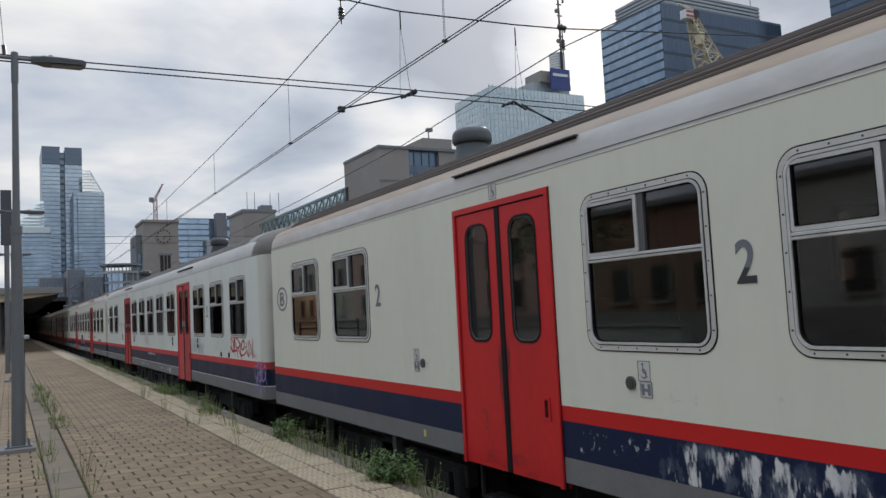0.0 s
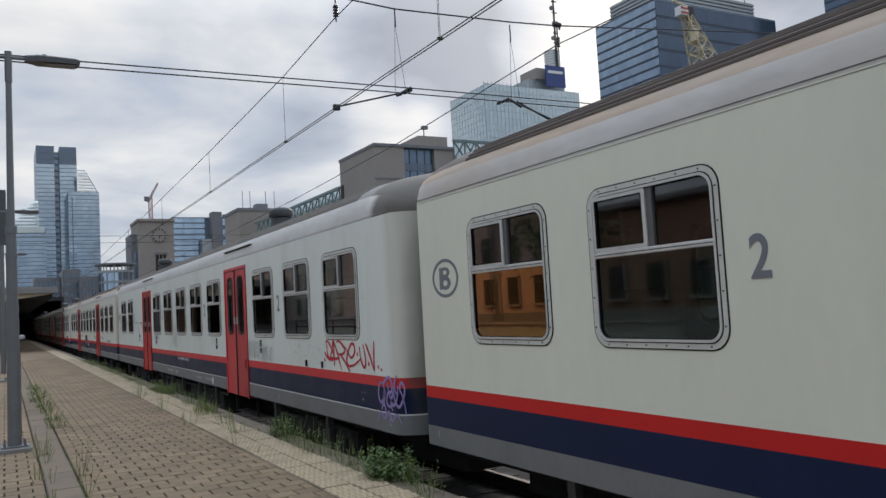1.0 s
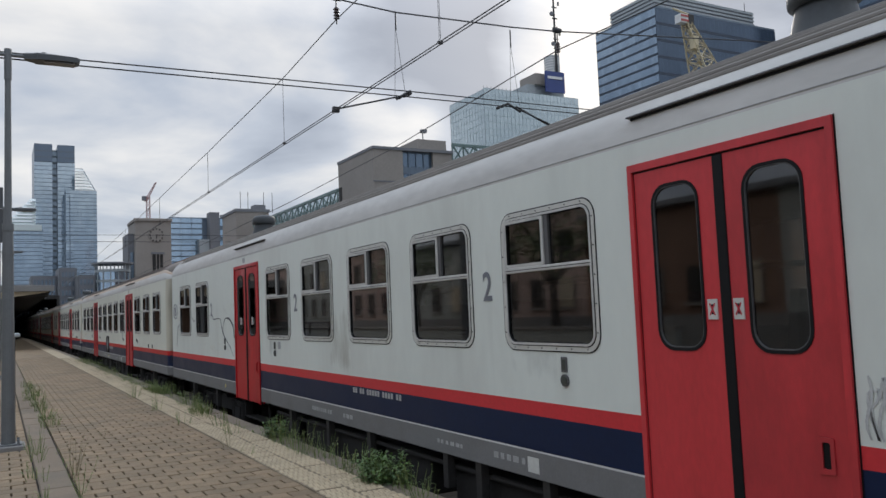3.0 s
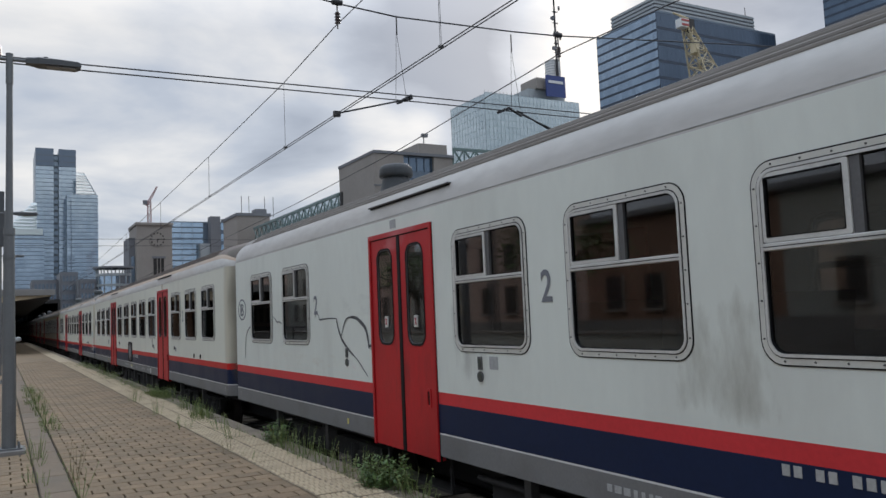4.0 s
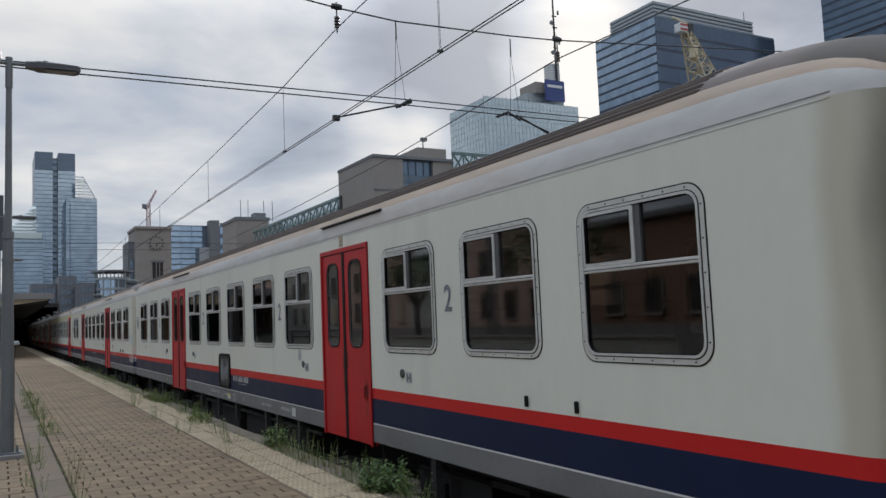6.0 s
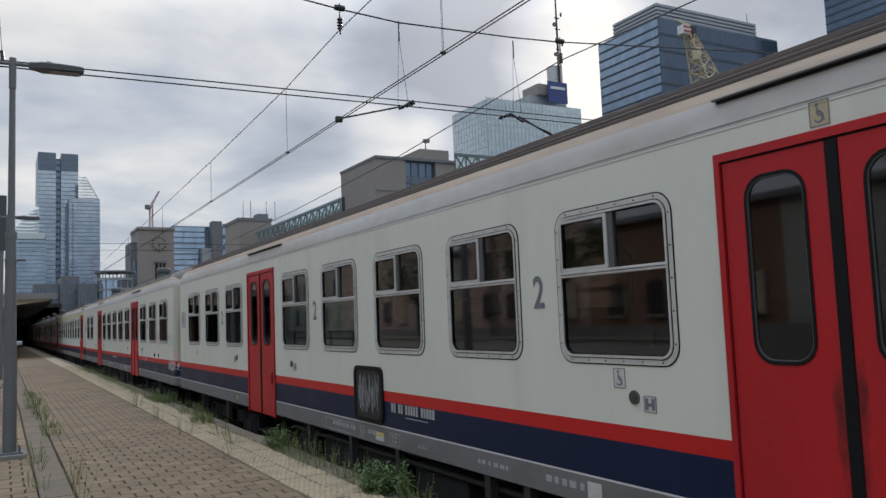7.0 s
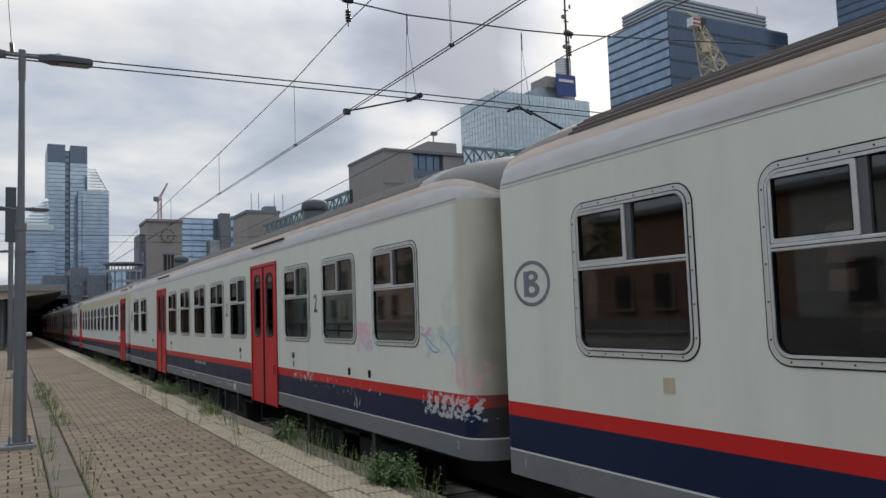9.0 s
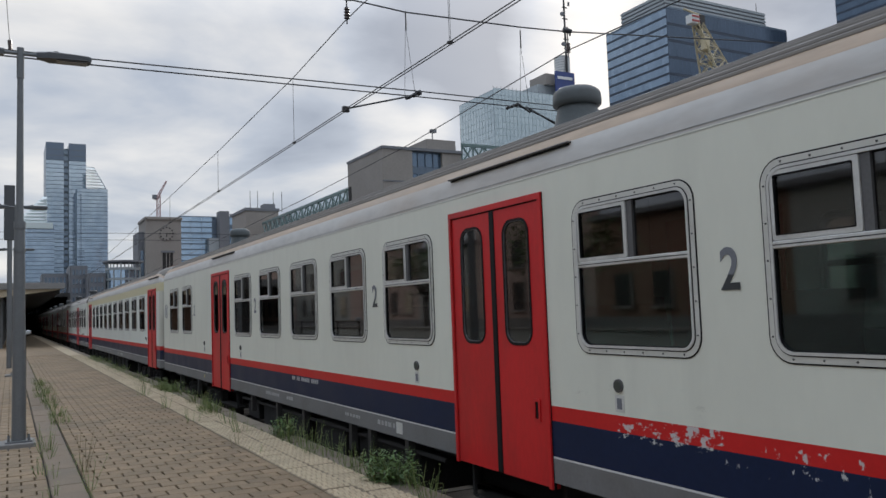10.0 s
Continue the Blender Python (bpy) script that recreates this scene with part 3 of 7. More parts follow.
def build_platform():
    plat = tagged(new("platform"), "old station platform paved with grey concrete blocks and pale edge slabs", "platform", kind="structure")
    part("base", box(-7.0, EDGE_X - 0.06, -30, 250, -1.0, -0.035), M_JOINT, plat, "dark jointing soil and concrete base")
    part("far_paving", box(-7.0, SLAB0, PAVE_Y1, 250, -0.03, 0.0), M_PAVER, plat)
    part("near_paving", box(-7.0, EDGE_X - 0.3, -30, PAVE_Y0, -0.03, 0.0), M_PAVER, plat)
    # running bond of interlocking blocks
    rng = random.Random(4)
    W, D, J = 0.25, 0.20, 0.016
    shared = chamfered(-W / 2 + J / 2, W / 2 - J / 2, -D / 2 + 0.005, D / 2 - 0.005, -0.05, 0.0, 0.005)
    me = bpy.data.meshes.new("paver")
    shared.to_mesh(me); shared.free()
    me.materials.append(M_PAVER)
    near = 0
    rest = bmesh.new()
    nrow = int((PAVE_Y1 - PAVE_Y0) / D)
    for r in range(nrow):
        y = PAVE_Y0 + (r + 0.5) * D
        for x0, x1 in ((GUT1, SLAB0), (-1.9, GUT0)):
            shift = (r % 2) * W / 2
            n = int((x1 - x0) / W) + 2
            for k in range(n):
                a, b = x0 + k * W - shift, x0 + (k + 1) * W - shift
                a2, b2 = max(a, x0), min(b, x1)
                if b2 - a2 < 0.04:
                    continue
                dz = rng.uniform(-0.003, 0.003)
                if near < 300 and a2 == a and b2 == b and 6.6 < y < 12.0 and x0 > 0.5:
                    ob = new("paver", me)
                    ob.parent = plat
                    ob.location = ((a + b) / 2, y, dz)
                    ob.rotation_euler = (rng.uniform(-0.008, 0.008), rng.uniform(-0.008, 0.008), rng.uniform(-0.012, 0.012))
                    near += 1
                else:
                    chamfered(a2 + J / 2, b2 - J / 2, y - D / 2 + 0.005, y + D / 2 - 0.005, -0.05, dz, 0.005, rest)
    part("side_paving", box(-7.0, -1.9, PAVE_Y0, PAVE_Y1, -0.04, 0.0), M_PAVER, plat)
    tagged(part("block_paving", rest, M_PAVER, plat), kind="stuff")
    # drainage strip
    bm = chamfered(GUT0 + 0.012, GUT1 - 0.012, -0.495, 0.495, -0.06, 0.0, 0.012)
    gm = bpy.data.meshes.new("gutter_slab"); bm.to_mesh(gm); bm.free(); gm.materials.append(M_GUTTER)
    for k in range(58):
        ob = new("gutter_slab", gm); ob.parent = plat
        ob.location = (rng.uniform(-0.003, 0.003), -5.5 + k, -0.010 + rng.uniform(-0.003, 0.002))
        ob.rotation_euler = (rng.uniform(-0.003, 0.003), rng.uniform(-0.006, 0.006), 0)
    # ribbed edge slabs, two rows
    for row, (a, b) in enumerate(((SLAB0, (SLAB0 + SLAB1) / 2), ((SLAB0 + SLAB1) / 2, SLAB1))):
        bm = chamfered(a + 0.004, b - 0.004, -0.147, 0.147, -0.06, 0.004, 0.004)
        for i in range(4):
            y = -0.1085 + i * 0.0723
            for k in range(5):
                x = a + 0.012 + (k + 0.25 * (1 + i % 2) - 0.25) * 0.0535
                for q in add_box(bm, x, x + 0.044, y - 0.027, y + 0.027, 0.003, 0.012, 1):
                    if q.co.z > 0.01:
                        q.co.x += 0.006 if q.co.x < x + 0.02 else -0.006
                        q.co.y += 0.006 if q.co.y < y else -0.006
        sm = bpy.data.meshes.new("edge_slab"); bm.to_mesh(sm); bm.free()
        sm.materials.append(M_SLABGROOVE); sm.materials.append(M_SLAB)
        for k in range(164):
            ob = new("edge_slab", sm); ob.parent = plat
            ob.location = (0, -6.0 + k * 0.30, rng.uniform(-0.001, 0.001))
            ob.rotation_euler = (rng.uniform(-0.002, 0.002), rng.uniform(-0.002, 0.002), 0)
    part("far_edge", box(SLAB0, SLAB1, 43.0, 250, -0.03, 0.003), M_SLAB, plat)
    # rough coping stones
    mid = (SLAB1 + 0.01 + EDGE_X) / 2
    bm = chamfered(SLAB1 + 0.01 - mid, EDGE_X - mid, -0.985, 0.985, -0.2, 0.0, 0.015)
    bmesh.ops.subdivide_edges(bm, edges=bm.edges[:], cuts=2, use_grid_fill=True)
    for v in bm.verts:
        n = noise.noise(v.co * 3.1)
        v.co.x += 0.012 * n
        v.co.z += 0.006 * noise.noise(v.co * 5.3 + Vector((4, 0, 0)))
    cm = bpy.data.meshes.new("coping_stone"); bm.to_mesh(cm); bm.free(); cm.materials.append(M_COPING)
    for k in range(66):
        ob = new("coping_stone", cm); ob.parent = plat
        ob.location = (mid + rng.uniform(-0.012, 0.012), -9.0 + k * 2.0, -0.012 + rng.uniform(-0.008, 0.006))
        ob.rotation_euler = (0, rng.uniform(-0.02, 0.02), rng.uniform(-0.004, 0.004))
    part("retaining_wall", box(EDGE_X - 0.25, EDGE_X - 0.05, -30, 250, -1.1, -0.12), M_COPING, plat, "dark concrete wall under the platform edge")


build_ground()
build_platform()


# ---- coaches ----
Z_SOLE, Z_GREY, Z_BLUE, Z_STRIPE = 0.258, 0.465, 0.752, 0.866
Z_CANT = 2.66
DOOR_Z0, DOOR_Z1, DOOR_W = 0.205, 2.515, 1.495
WIN_Z0, WIN_Z1, WIN_W = 1.266, 2.373, 1.192
DOOR_C, DOOR_GAP, PITCH = (7.01, 17.25), 1.722, 1.698
BODY0, BODY1 = 0.15, 24.0
CW = 2 * HALF_W
TEXT_TURN = Matrix(((0, 0, -1), (-1, 0, 0), (0, 1, 0)))   # lays writing on the near side


def wall_grid(bm, x, holes, y0, y1, zs, mats):
    """A side wall in the plane x, in bands of height, with oblong holes."""
    ys = sorted({y0, y1, *[h[0] for h in holes], *[h[1] for h in holes]})
    zz = sorted({*zs, *[h[2] for h in holes], *[h[3] for h in holes]})
    vs = {}

    def v(y, z):
        if (y, z) not in vs:
            vs[y, z] = bm.verts.new((x, y, z))
        return vs[y, z]
    for a, b in zip(ys, ys[1:]):
        for c, d in zip(zz, zz[1:]):
            my, mz = (a + b) / 2, (c + d) / 2
            if mz < zs[0] or any(h[0] < my < h[1] and h[2] < mz < h[3] for h in holes):
                continue
            mi = 0
            for k, z in enumerate(zs[:-1]):
                if z <= mz:
                    mi = mats[k]
            bm.faces.new((v(a, c), v(a, d), v(b, d), v(b, c))).material_index = mi


def writing(parent, name, words, y, z, height, material, x=-0.004, squeeze=1.0, bold=0.0):
    """Raised flat writing on the near side, centred at y, with its foot at z."""
    cu = bpy.data.curves.new(name, "FONT")
    cu.body, cu.size, cu.align_x, cu.extrude, cu.offset = words, height / 0.70, "CENTER", 0.001, bold
    tmp = bpy.data.objects.new(name, cu)
    scene.collection.objects.link(tmp)
    bpy.context.view_layer.update()
    me = bpy.data.meshes.new_from_object(tmp.evaluated_get(bpy.context.evaluated_depsgraph_get()))
    bpy.data.objects.remove(tmp)
    me.transform(Matrix.Diagonal((squeeze, 1, 1, 1)))
    me.transform(TEXT_TURN.to_4x4())
    me.materials.clear()
    me.materials.append(material)
    ob = new(name, me)
    ob.parent, ob.location = parent, (x, y, z)
    return ob


def build_window(parent):
    """A riveted window about y = 0, with a sliding light over the fixed pane."""
    h = WIN_W / 2
    mid = 1.905
    oblong = lambda d, r: rounded(-h + d, h - d, WIN_Z0 + d, WIN_Z1 - d, r, 6)
    bm = bmesh.new()
    add_ring(bm, oblong(0.0, 0.135), oblong(0.036, 0.105), -0.007, 0.03)
    win = part("window", bm, M_FLANGE, parent, "riveted pale window frame")
    bm = bmesh.new()
    add_ring(bm, oblong(0.034, 0.107), oblong(0.041, 0.10), -0.0095, 0.04)
    part("inner_seal", bm, M_BLACK, win)
    bm = bmesh.new()
    add_ring(bm, oblong(0.041, 0.10), oblong(0.058, 0.088), -0.015, 0.04)
    part("inner_frame", bm, M_ALU, win, "dull aluminium inner frame")
    bm = bmesh.new()
    add_ring(bm, oblong(0.058, 0.088), oblong(0.064, 0.083), -0.006, 0.04)
    part("glazing_seal", bm, M_BLACK, win)
    bm = bmesh.new()
    out = rounded(-h + 0.018, h - 0.018, WIN_Z0 + 0.018, WIN_Z1 - 0.018, 0.12, 1)
    for k in range(len(out)):
        (ya, za), (yb, zb) = out[k], out[(k + 1) % len(out)]
        n = max(1, round(math.hypot(yb - ya, zb - za) / 0.19))
        for i in range(n):
            y, z = ya + (yb - ya) * i / n, za + (zb - za) * i / n
            add_tube(bm, (-0.007, y, z), (-0.0125, y, z), 0.007, 6, 0.005)
    tagged(part("rivets", bm, M_RIVET, win), kind="stuff")
    bm = bmesh.new()
    add_ring(bm, oblong(-0.009, 0.144), oblong(0.003, 0.132), -0.0045, 0.004)
    part("gasket", bm, M_BLACK, win)
    part("transom", box(-0.013, 0.03, -h + 0.05, h - 0.05, mid - 0.022, mid + 0.020, 0.005), M_ALU, win)
    part("transom_seal", box(-0.0145, 0.0, -h + 0.06, h - 0.06, mid - 0.004, mid + 0.001), M_BLACK, win)
    bm = bmesh.new()
    add_ring(bm, rounded(0.008, h - 0.062, mid + 0.022, WIN_Z1 - 0.062, 0.012, 3), rounded(0.042, h - 0.086, mid + 0.050, WIN_Z1 - 0.088, 0.008, 3), -0.012, 0.02)
    part("sliding_frame", bm, M_ALU, win)
    bm = bmesh.new()
    add_ring(bm, rounded(0.040, h - 0.084, mid + 0.048, WIN_Z1 - 0.086, 0.008, 3), rounded(0.046, h - 0.090, mid + 0.054, WIN_Z1 - 0.092, 0.006, 3), -0.0135, 0.02)
    part("sliding_seal", bm, M_BLACK, win)
    bm = bmesh.new()
    add_box(bm, -0.006, 0.03, -0.050, -0.034, mid + 0.02, WIN_Z1 - 0.058)
    add_box(bm, -0.003, 0.03, -0.034, 0.006, mid + 0.02, WIN_Z1 - 0.058)
    part("mullion", bm, [M_DARKALU], win)
    part("lower_pane", box(0.008, 0.014, -h + 0.05, h - 0.05, WIN_Z0 + 0.05, mid - 0.015), M_PANE, win, "dark tinted glass")
    part("sliding_pane", box(0.002, 0.008, 0.040, h - 0.08, mid + 0.045, WIN_Z1 - 0.085), M_PANE, win, "dark tinted glass")
    part("upper_pane", box(0.014, 0.020, -h + 0.05, -0.03, mid + 0.015, WIN_Z1 - 0.05), M_PANE, win, "dark tinted glass")
    return win


def build_far_window(parent):
    h = WIN_W / 2
    bm = bmesh.new()
    add_ring(bm, rounded(-h, h, WIN_Z0, WIN_Z1, 0.15), rounded(-h + 0.07, h - 0.07, WIN_Z0 + 0.07, WIN_Z1 - 0.07, 0.10), -0.012, 0.05)
    add_box(bm, -0.01, 0.03, -h + 0.06, h - 0.06, 1.875, 1.935)
    win = part("window", bm, M_ALU, parent)
    part("pane", box(0.010, 0.016, -h + 0.05, h - 0.05, WIN_Z0 + 0.05, WIN_Z1 - 0.05), M_PANE, win)
    return win


def build_door(parent, red):
    """A double-leaf door about y = 0."""
    h = DOOR_W / 2
    z0, z1 = DOOR_Z0, DOOR_Z1
    bm = bmesh.new()
    add_plate(bm, [(-h, z0), (-h + 0.04, z0), (-h + 0.04, z1 - 0.05), (h - 0.04, z1 - 0.05), (h - 0.04, z0), (h, z0), (h, z1), (-h, z1)], -0.020, 0.06)
    bmesh.ops.recalc_face_normals(bm, faces=bm.faces)
    door = part("door", bm, red, parent, "red double-leaf door with tall rounded windows")
    part("door_seal", box(-0.002, 0.05, -h + 0.04, h - 0.04, z1 - 0.060, z1 - 0.05), M_BLACK, door)
    for s in (-1, 1):
        part("jamb_gap", box(-0.003, 0.02, *sorted((s * h, s * (h + 0.009))), z0, z1 + 0.004), M_BLACK, door)
    for s in (-1, 1):
        a, b = sorted((s * 0.038, s * (h - 0.050)))
        ya, yb = sorted((s * 0.17, s * 0.545))
        bm = bmesh.new()
        add_ring(bm, rounded(a, b, z0 + 0.01, z1 - 0.062, 0.004), rounded(ya - 0.004, yb + 0.004, 1.306, 2.344, 0.125), -0.004, 0.04)
        leaf = part("leaf", bm, red, door)
        bm = bmesh.new()
        add_ring(bm, rounded(ya - 0.010, yb + 0.010, 1.300, 2.350, 0.13), rounded(ya + 0.008, yb - 0.008, 1.320, 2.330, 0.112), -0.010, 0.03)
        part("window_gasket", bm, M_BLACK, leaf, "black rubber gasket")
        bm = bmesh.new()
        add_ring(bm, rounded(ya + 0.007, yb - 0.007, 1.319, 2.331, 0.113), rounded(ya + 0.013, yb - 0.013, 1.327, 2.325, 0.108), -0.007, 0.02)
        part("window_trim", bm, M_DARKALU, leaf, "thin metal trim")
        part("pane", box(0.004, 0.010, ya, yb, 1.31, 2.34), M_PANE, leaf, "dark tinted glass")
        part("side_gap", box(0.0, 0.05, *sorted((s * (h - 0.050), s * (h - 0.04))), z0, z1 - 0.05), M_BLACK, leaf)
    part("centre_seal", box(-0.013, 0.03, -0.037, 0.037, z0 + 0.01, z1 - 0.062, 0.008), M_BLACK, door, "black rubber centre seal")
    bm = bmesh.new()
    add_ring(bm, rounded(-0.62, -0.53, 0.70, 0.885, 0.012), rounded(-0.598, -0.552, 0.725, 0.86, 0.01), -0.014, 0.0)
    handle = part("handle", bm, red, door)
    part("recess", box(-0.0055, 0.0, -0.6, -0.55, 0.72, 0.865), M_BLACK, handle)
    part("step", box(0.14, 0.34, -h + 0.05, h - 0.05, z0 - 0.34, z0 - 0.315), M_STEP, door, "worn steel footstep")
    part("step_hanger", box(0.13, 0.16, h - 0.06, h - 0.03, z0 - 0.33, z0 + 0.02), M_UNDER, door)
    part("step_hanger", box(0.13, 0.16, -h + 0.03, -h + 0.06, z0 - 0.33, z0 + 0.02), M_UNDER, door)
    return door


def build_bogie(parent, y):
    bm = bmesh.new()
    for x in (0.30, CW - 0.42):
        add_box(bm, x, x + 0.12, y - 1.75, y + 1.75, -0.18, 0.04)
        for s in (-1.28, 1.28):
            add_box(bm, x - 0.05, x + 0.10, y + s - 0.17, y + s + 0.17, -0.42, -0.06)
            for d in (-0.32, 0.32):
                add_tube(bm, (x + 0.02, y + s + d, -0.4), (x + 0.02, y + s + d, 0.02), 0.085, 10)
    add_box(bm, 0.3, CW - 0.3, y - 0.3, y + 0.3, -0.2, 0.1)
    bogie = part("bogie", bm, M_UNDER, parent, "grimy steel bogie frame")
    return bogie


def build_wheelset(bogie, y):
    bm = bmesh.new()
    add_tube(bm, (0.35, 0, 0), (CW - 0.35, 0, 0), 0.08, 10)
    for x in (HALF_W - 0.7525, HALF_W + 0.7525):
        add_tube(bm, (x - 0.065, 0, 0), (x + 0.065, 0, 0), 0.46, 28)
        s = 1 if x > HALF_W else -1
        add_tube(bm, (x - s * 0.095, 0, 0), (x - s * 0.065, 0, 0), 0.49, 28)
        for k in range(6):
            a = k * math.tau / 6
            add_tube(bm, (x + s * 0.06, 0.27 * math.cos(a), 0.27 * math.sin(a)), (x + s * 0.085, 0.27 * math.cos(a), 0.27 * math.sin(a)), 0.05, 8)
    w = part("wheelset", bm, M_WHEEL, bogie)
    w.location = (0, y, RAIL_Z + 0.46)
    return w


def build_coach(rear3, first_class=False, vents=True, drop=0.0, paint=None, red=None, blue=None, stripe=None, roofing=None, rib=None, buttons_as="plate"):
    """A coach with its near side at x = 0, its axis at x = HALF_W and its front at y = 0."""
    coach = new("passenger_coach")
    if first_class:
        doors = (1.75, 22.5)
        windows = [3.75 + k * 1.86 for k in range(10)]
    else:
        doors = DOOR_C
        windows = [doors[0] - DOOR_GAP - k * PITCH for k in (2, 1, 0)] + [doors[0] + DOOR_GAP + k * PITCH for k in range(5)]
        windows += [doors[1] + DOOR_GAP + k * PITCH for k in ((0, 1, 2) if rear3 else (1, 2))]
    holes = [(c - WIN_W / 2 + 0.05, c + WIN_W / 2 - 0.05, WIN_Z0 + 0.05, WIN_Z1 - 0.05) for c in windows]
    holes += [(c - DOOR_W / 2, c + DOOR_W / 2, DOOR_Z0 - 0.02, DOOR_Z1) for c in doors]
    zs = (Z_SOLE, Z_GREY - drop, Z_GREY - drop + 0.014, Z_BLUE - drop, Z_STRIPE - drop) + ((2.42, Z_CANT) if first_class else (Z_CANT,))
    mats = (3, 4, 2, 1, 0) + ((6,) if first_class else ())
    R, RX = 0.28, 0.42      # the leading end is bowed: depth along and across
    bm = bmesh.new()
    for x in (0.0, CW):
        wall_grid(bm, x, holes, BODY0 + R, BODY1 - 0.10, zs, mats)
    for s, y, r, rx in ((1, BODY0, R, RX), (-1, BODY1, 0.10, 0.10)):
        for side in (0, 1):
            pts = [(rx - rx * math.cos(radians(a)), r - r * math.sin(radians(a))) for a in range(0, 91, 10)]
            pts = [((p if side == 0 else CW - p), y + s * q) for p, q in pts]
            for (xa, ya), (xb, yb) in zip(pts, pts[1:]):
                for k, (c, d) in enumerate(zip(zs, zs[1:])):
                    f = bm.faces.new([bm.verts.new(p) for p in ((xa, ya, c), (xb, yb, c), (xb, yb, d), (xa, ya, d))])
                    f.smooth = True
                    f.material_index = mats[k]
        f = bm.faces.new([bm.verts.new(p) for p in ((rx, y, Z_SOLE), (CW - rx, y, Z_SOLE), (CW - rx, y, Z_CANT), (rx, y, Z_CANT))])
        f.material_index = 5
    bmesh.ops.remove_doubles(bm, verts=bm.verts, dist=1e-4)
    bmesh.ops.recalc_face_normals(bm, faces=bm.faces)
    part("body", bm, [paint or M_WHITE, stripe or M_RED, blue or M_BLUE, M_GREY, M_GREY if drop > 0.025 else M_LINE, M_END, M_YELLOW], coach, "dirty white body with a red stripe over a dark blue band")
    # roof: an arch in cross-section, drawn in at the ends
    bm = bmesh.new()
    prof = [(0.0, 2.66), (0.006, 2.75), (0.03, 2.85), (0.075, 2.935), (0.15, 3.01), (0.27, 3.075), (0.36, 3.115), (0.62, 3.19), (1.0, 3.265), (HALF_W, 3.30)]
    prof = prof + [(CW - x, z) for x, z in prof[-2::-1]]
    rows, offs = [], []
    for d, k in ((0.0, 0.10), (0.03, 0.30), (0.08, 0.47), (0.16, 0.62), (0.28, 0.75), (0.42, 0.85), (0.62, 0.93), (0.85, 0.98), (1.15, 1.0)):
        offs.append((BODY0 + d, k, RX - RX * math.sqrt(max(0, 1 - ((R - d) / R) ** 2)) if d < R else 0.0))
    for d, k in ((0.95, 1.0), (0.5, 0.975), (0.25, 0.91), (0.10, 0.80), (0.03, 0.60), (0.0, 0.35)):
        offs.append((BODY1 - d, k, 0.10 - math.sqrt(max(0, 0.01 - (0.10 - d) ** 2)) if d < 0.10 else 0.0))
    for y, k, xin in offs:
        rows.append([bm.verts.new((HALF_W + (x - HALF_W) * (HALF_W - xin) / HALF_W, y, 2.66 + (z - 2.66) * k)) for x, z in prof])
    for a, b in zip(rows, rows[1:]):
        for i in range(len(prof) - 1):
            f = bm.faces.new((a[i], a[i + 1], b[i + 1], b[i]))
            m = min(i, len(prof) - 2 - i)
            f.material_index = 0 if m < 2 else (1 if m < 3 else 2)
    for r in (rows[0], rows[-1]):
        bm.faces.new(r).material_index = 2
    bmesh.ops.recalc_face_normals(bm, faces=bm.faces)
    roof = part("roof", bm, roofing or [M_ROOFEDGE, M_PEACH, M_RUST], coach, "grey roof with rust-brown dirt along its ridges", smooth=True)
    for sx in (0, 1):
        for x in (0.085, 0.125, 0.175, 0.235, 0.31, 0.40):
            z = float(np.interp(x, [p[0] for p in prof[:9]], [p[1] for p in prof[:9]]))
            x = x if sx == 0 else CW - x
            part("roof_rib", box(x - 0.014, x + 0.012, BODY0 + 1.2, BODY1 - 0.95, z - 0.012, z + 0.012, 0.005), rib or M_RIB, roof)
    for z, h in ((2.68, 0.005),) + (((2.648, 0.0025),) if drop else ()):
        part("cantrail_seam", box(-0.003, 0.004, BODY0 + R, BODY1 - 0.1, z, z + h), M_DARKALU if drop > 0.02 else M_PLATEGREY, coach)
    if vents:
        for y in (6.83, 19.0):
            bm = bmesh.new()
            lathe(bm, 0.86, y, ((3.14, 0.275), (3.18, 0.245), (3.24, 0.22), (3.32, 0.198), (3.39, 0.183), (3.44, 0.174)))
            top = M_VENTDARK if buttons_as == "slot" else M_VENT
            vent = part("roof_vent", bm, top, coach, "grey mushroom-shaped roof ventilator", smooth=True)
            bm = bmesh.new()
            lathe(bm, 0.86, y, ((3.41, 0.17), (3.417, 0.208), (3.43, 0.220), (3.46, 0.223), (3.515, 0.220), (3.55, 0.207), (3.58, 0.17), (3.595, 0.10), (3.60, 0.02)))
            part("cap", bm, top, vent, smooth=True)
    for c in doors:
        # rain gutter above the door
        g = part("rain_gutter", box(-0.012, 0.05, c - 1.12, c + 0.74, 2.835, 2.848, 0.004), M_DARKALU, coach)
        part("gutter_lip", box(0.012, 0.05, c - 1.10, c + 0.72, 2.820, 2.835), M_BLACK, g)
    far = build_far_window(coach)
    far.matrix_basis = pose(CW, windows[0], 0, 0, 0, 180)
    win = build_window(coach)
    win.matrix_basis = pose(0, windows[0], 0)
    for c in windows[1:]:
        copy_thing(win, pose(0, c, 0))
        copy_thing(far, pose(CW, c, 0, 0, 0, 180))
    door = build_door(coach, red or M_DOOR)
    door.matrix_basis = pose(0, doors[0], 0)
    for c in doors[1:]:
        copy_thing(door, pose(0, c, 0))
    for c in doors:
        part("far_door", box(CW - 0.05, CW, c - DOOR_W / 2, c + DOOR_W / 2, DOOR_Z0, DOOR_Z1), M_DOOR, coach)
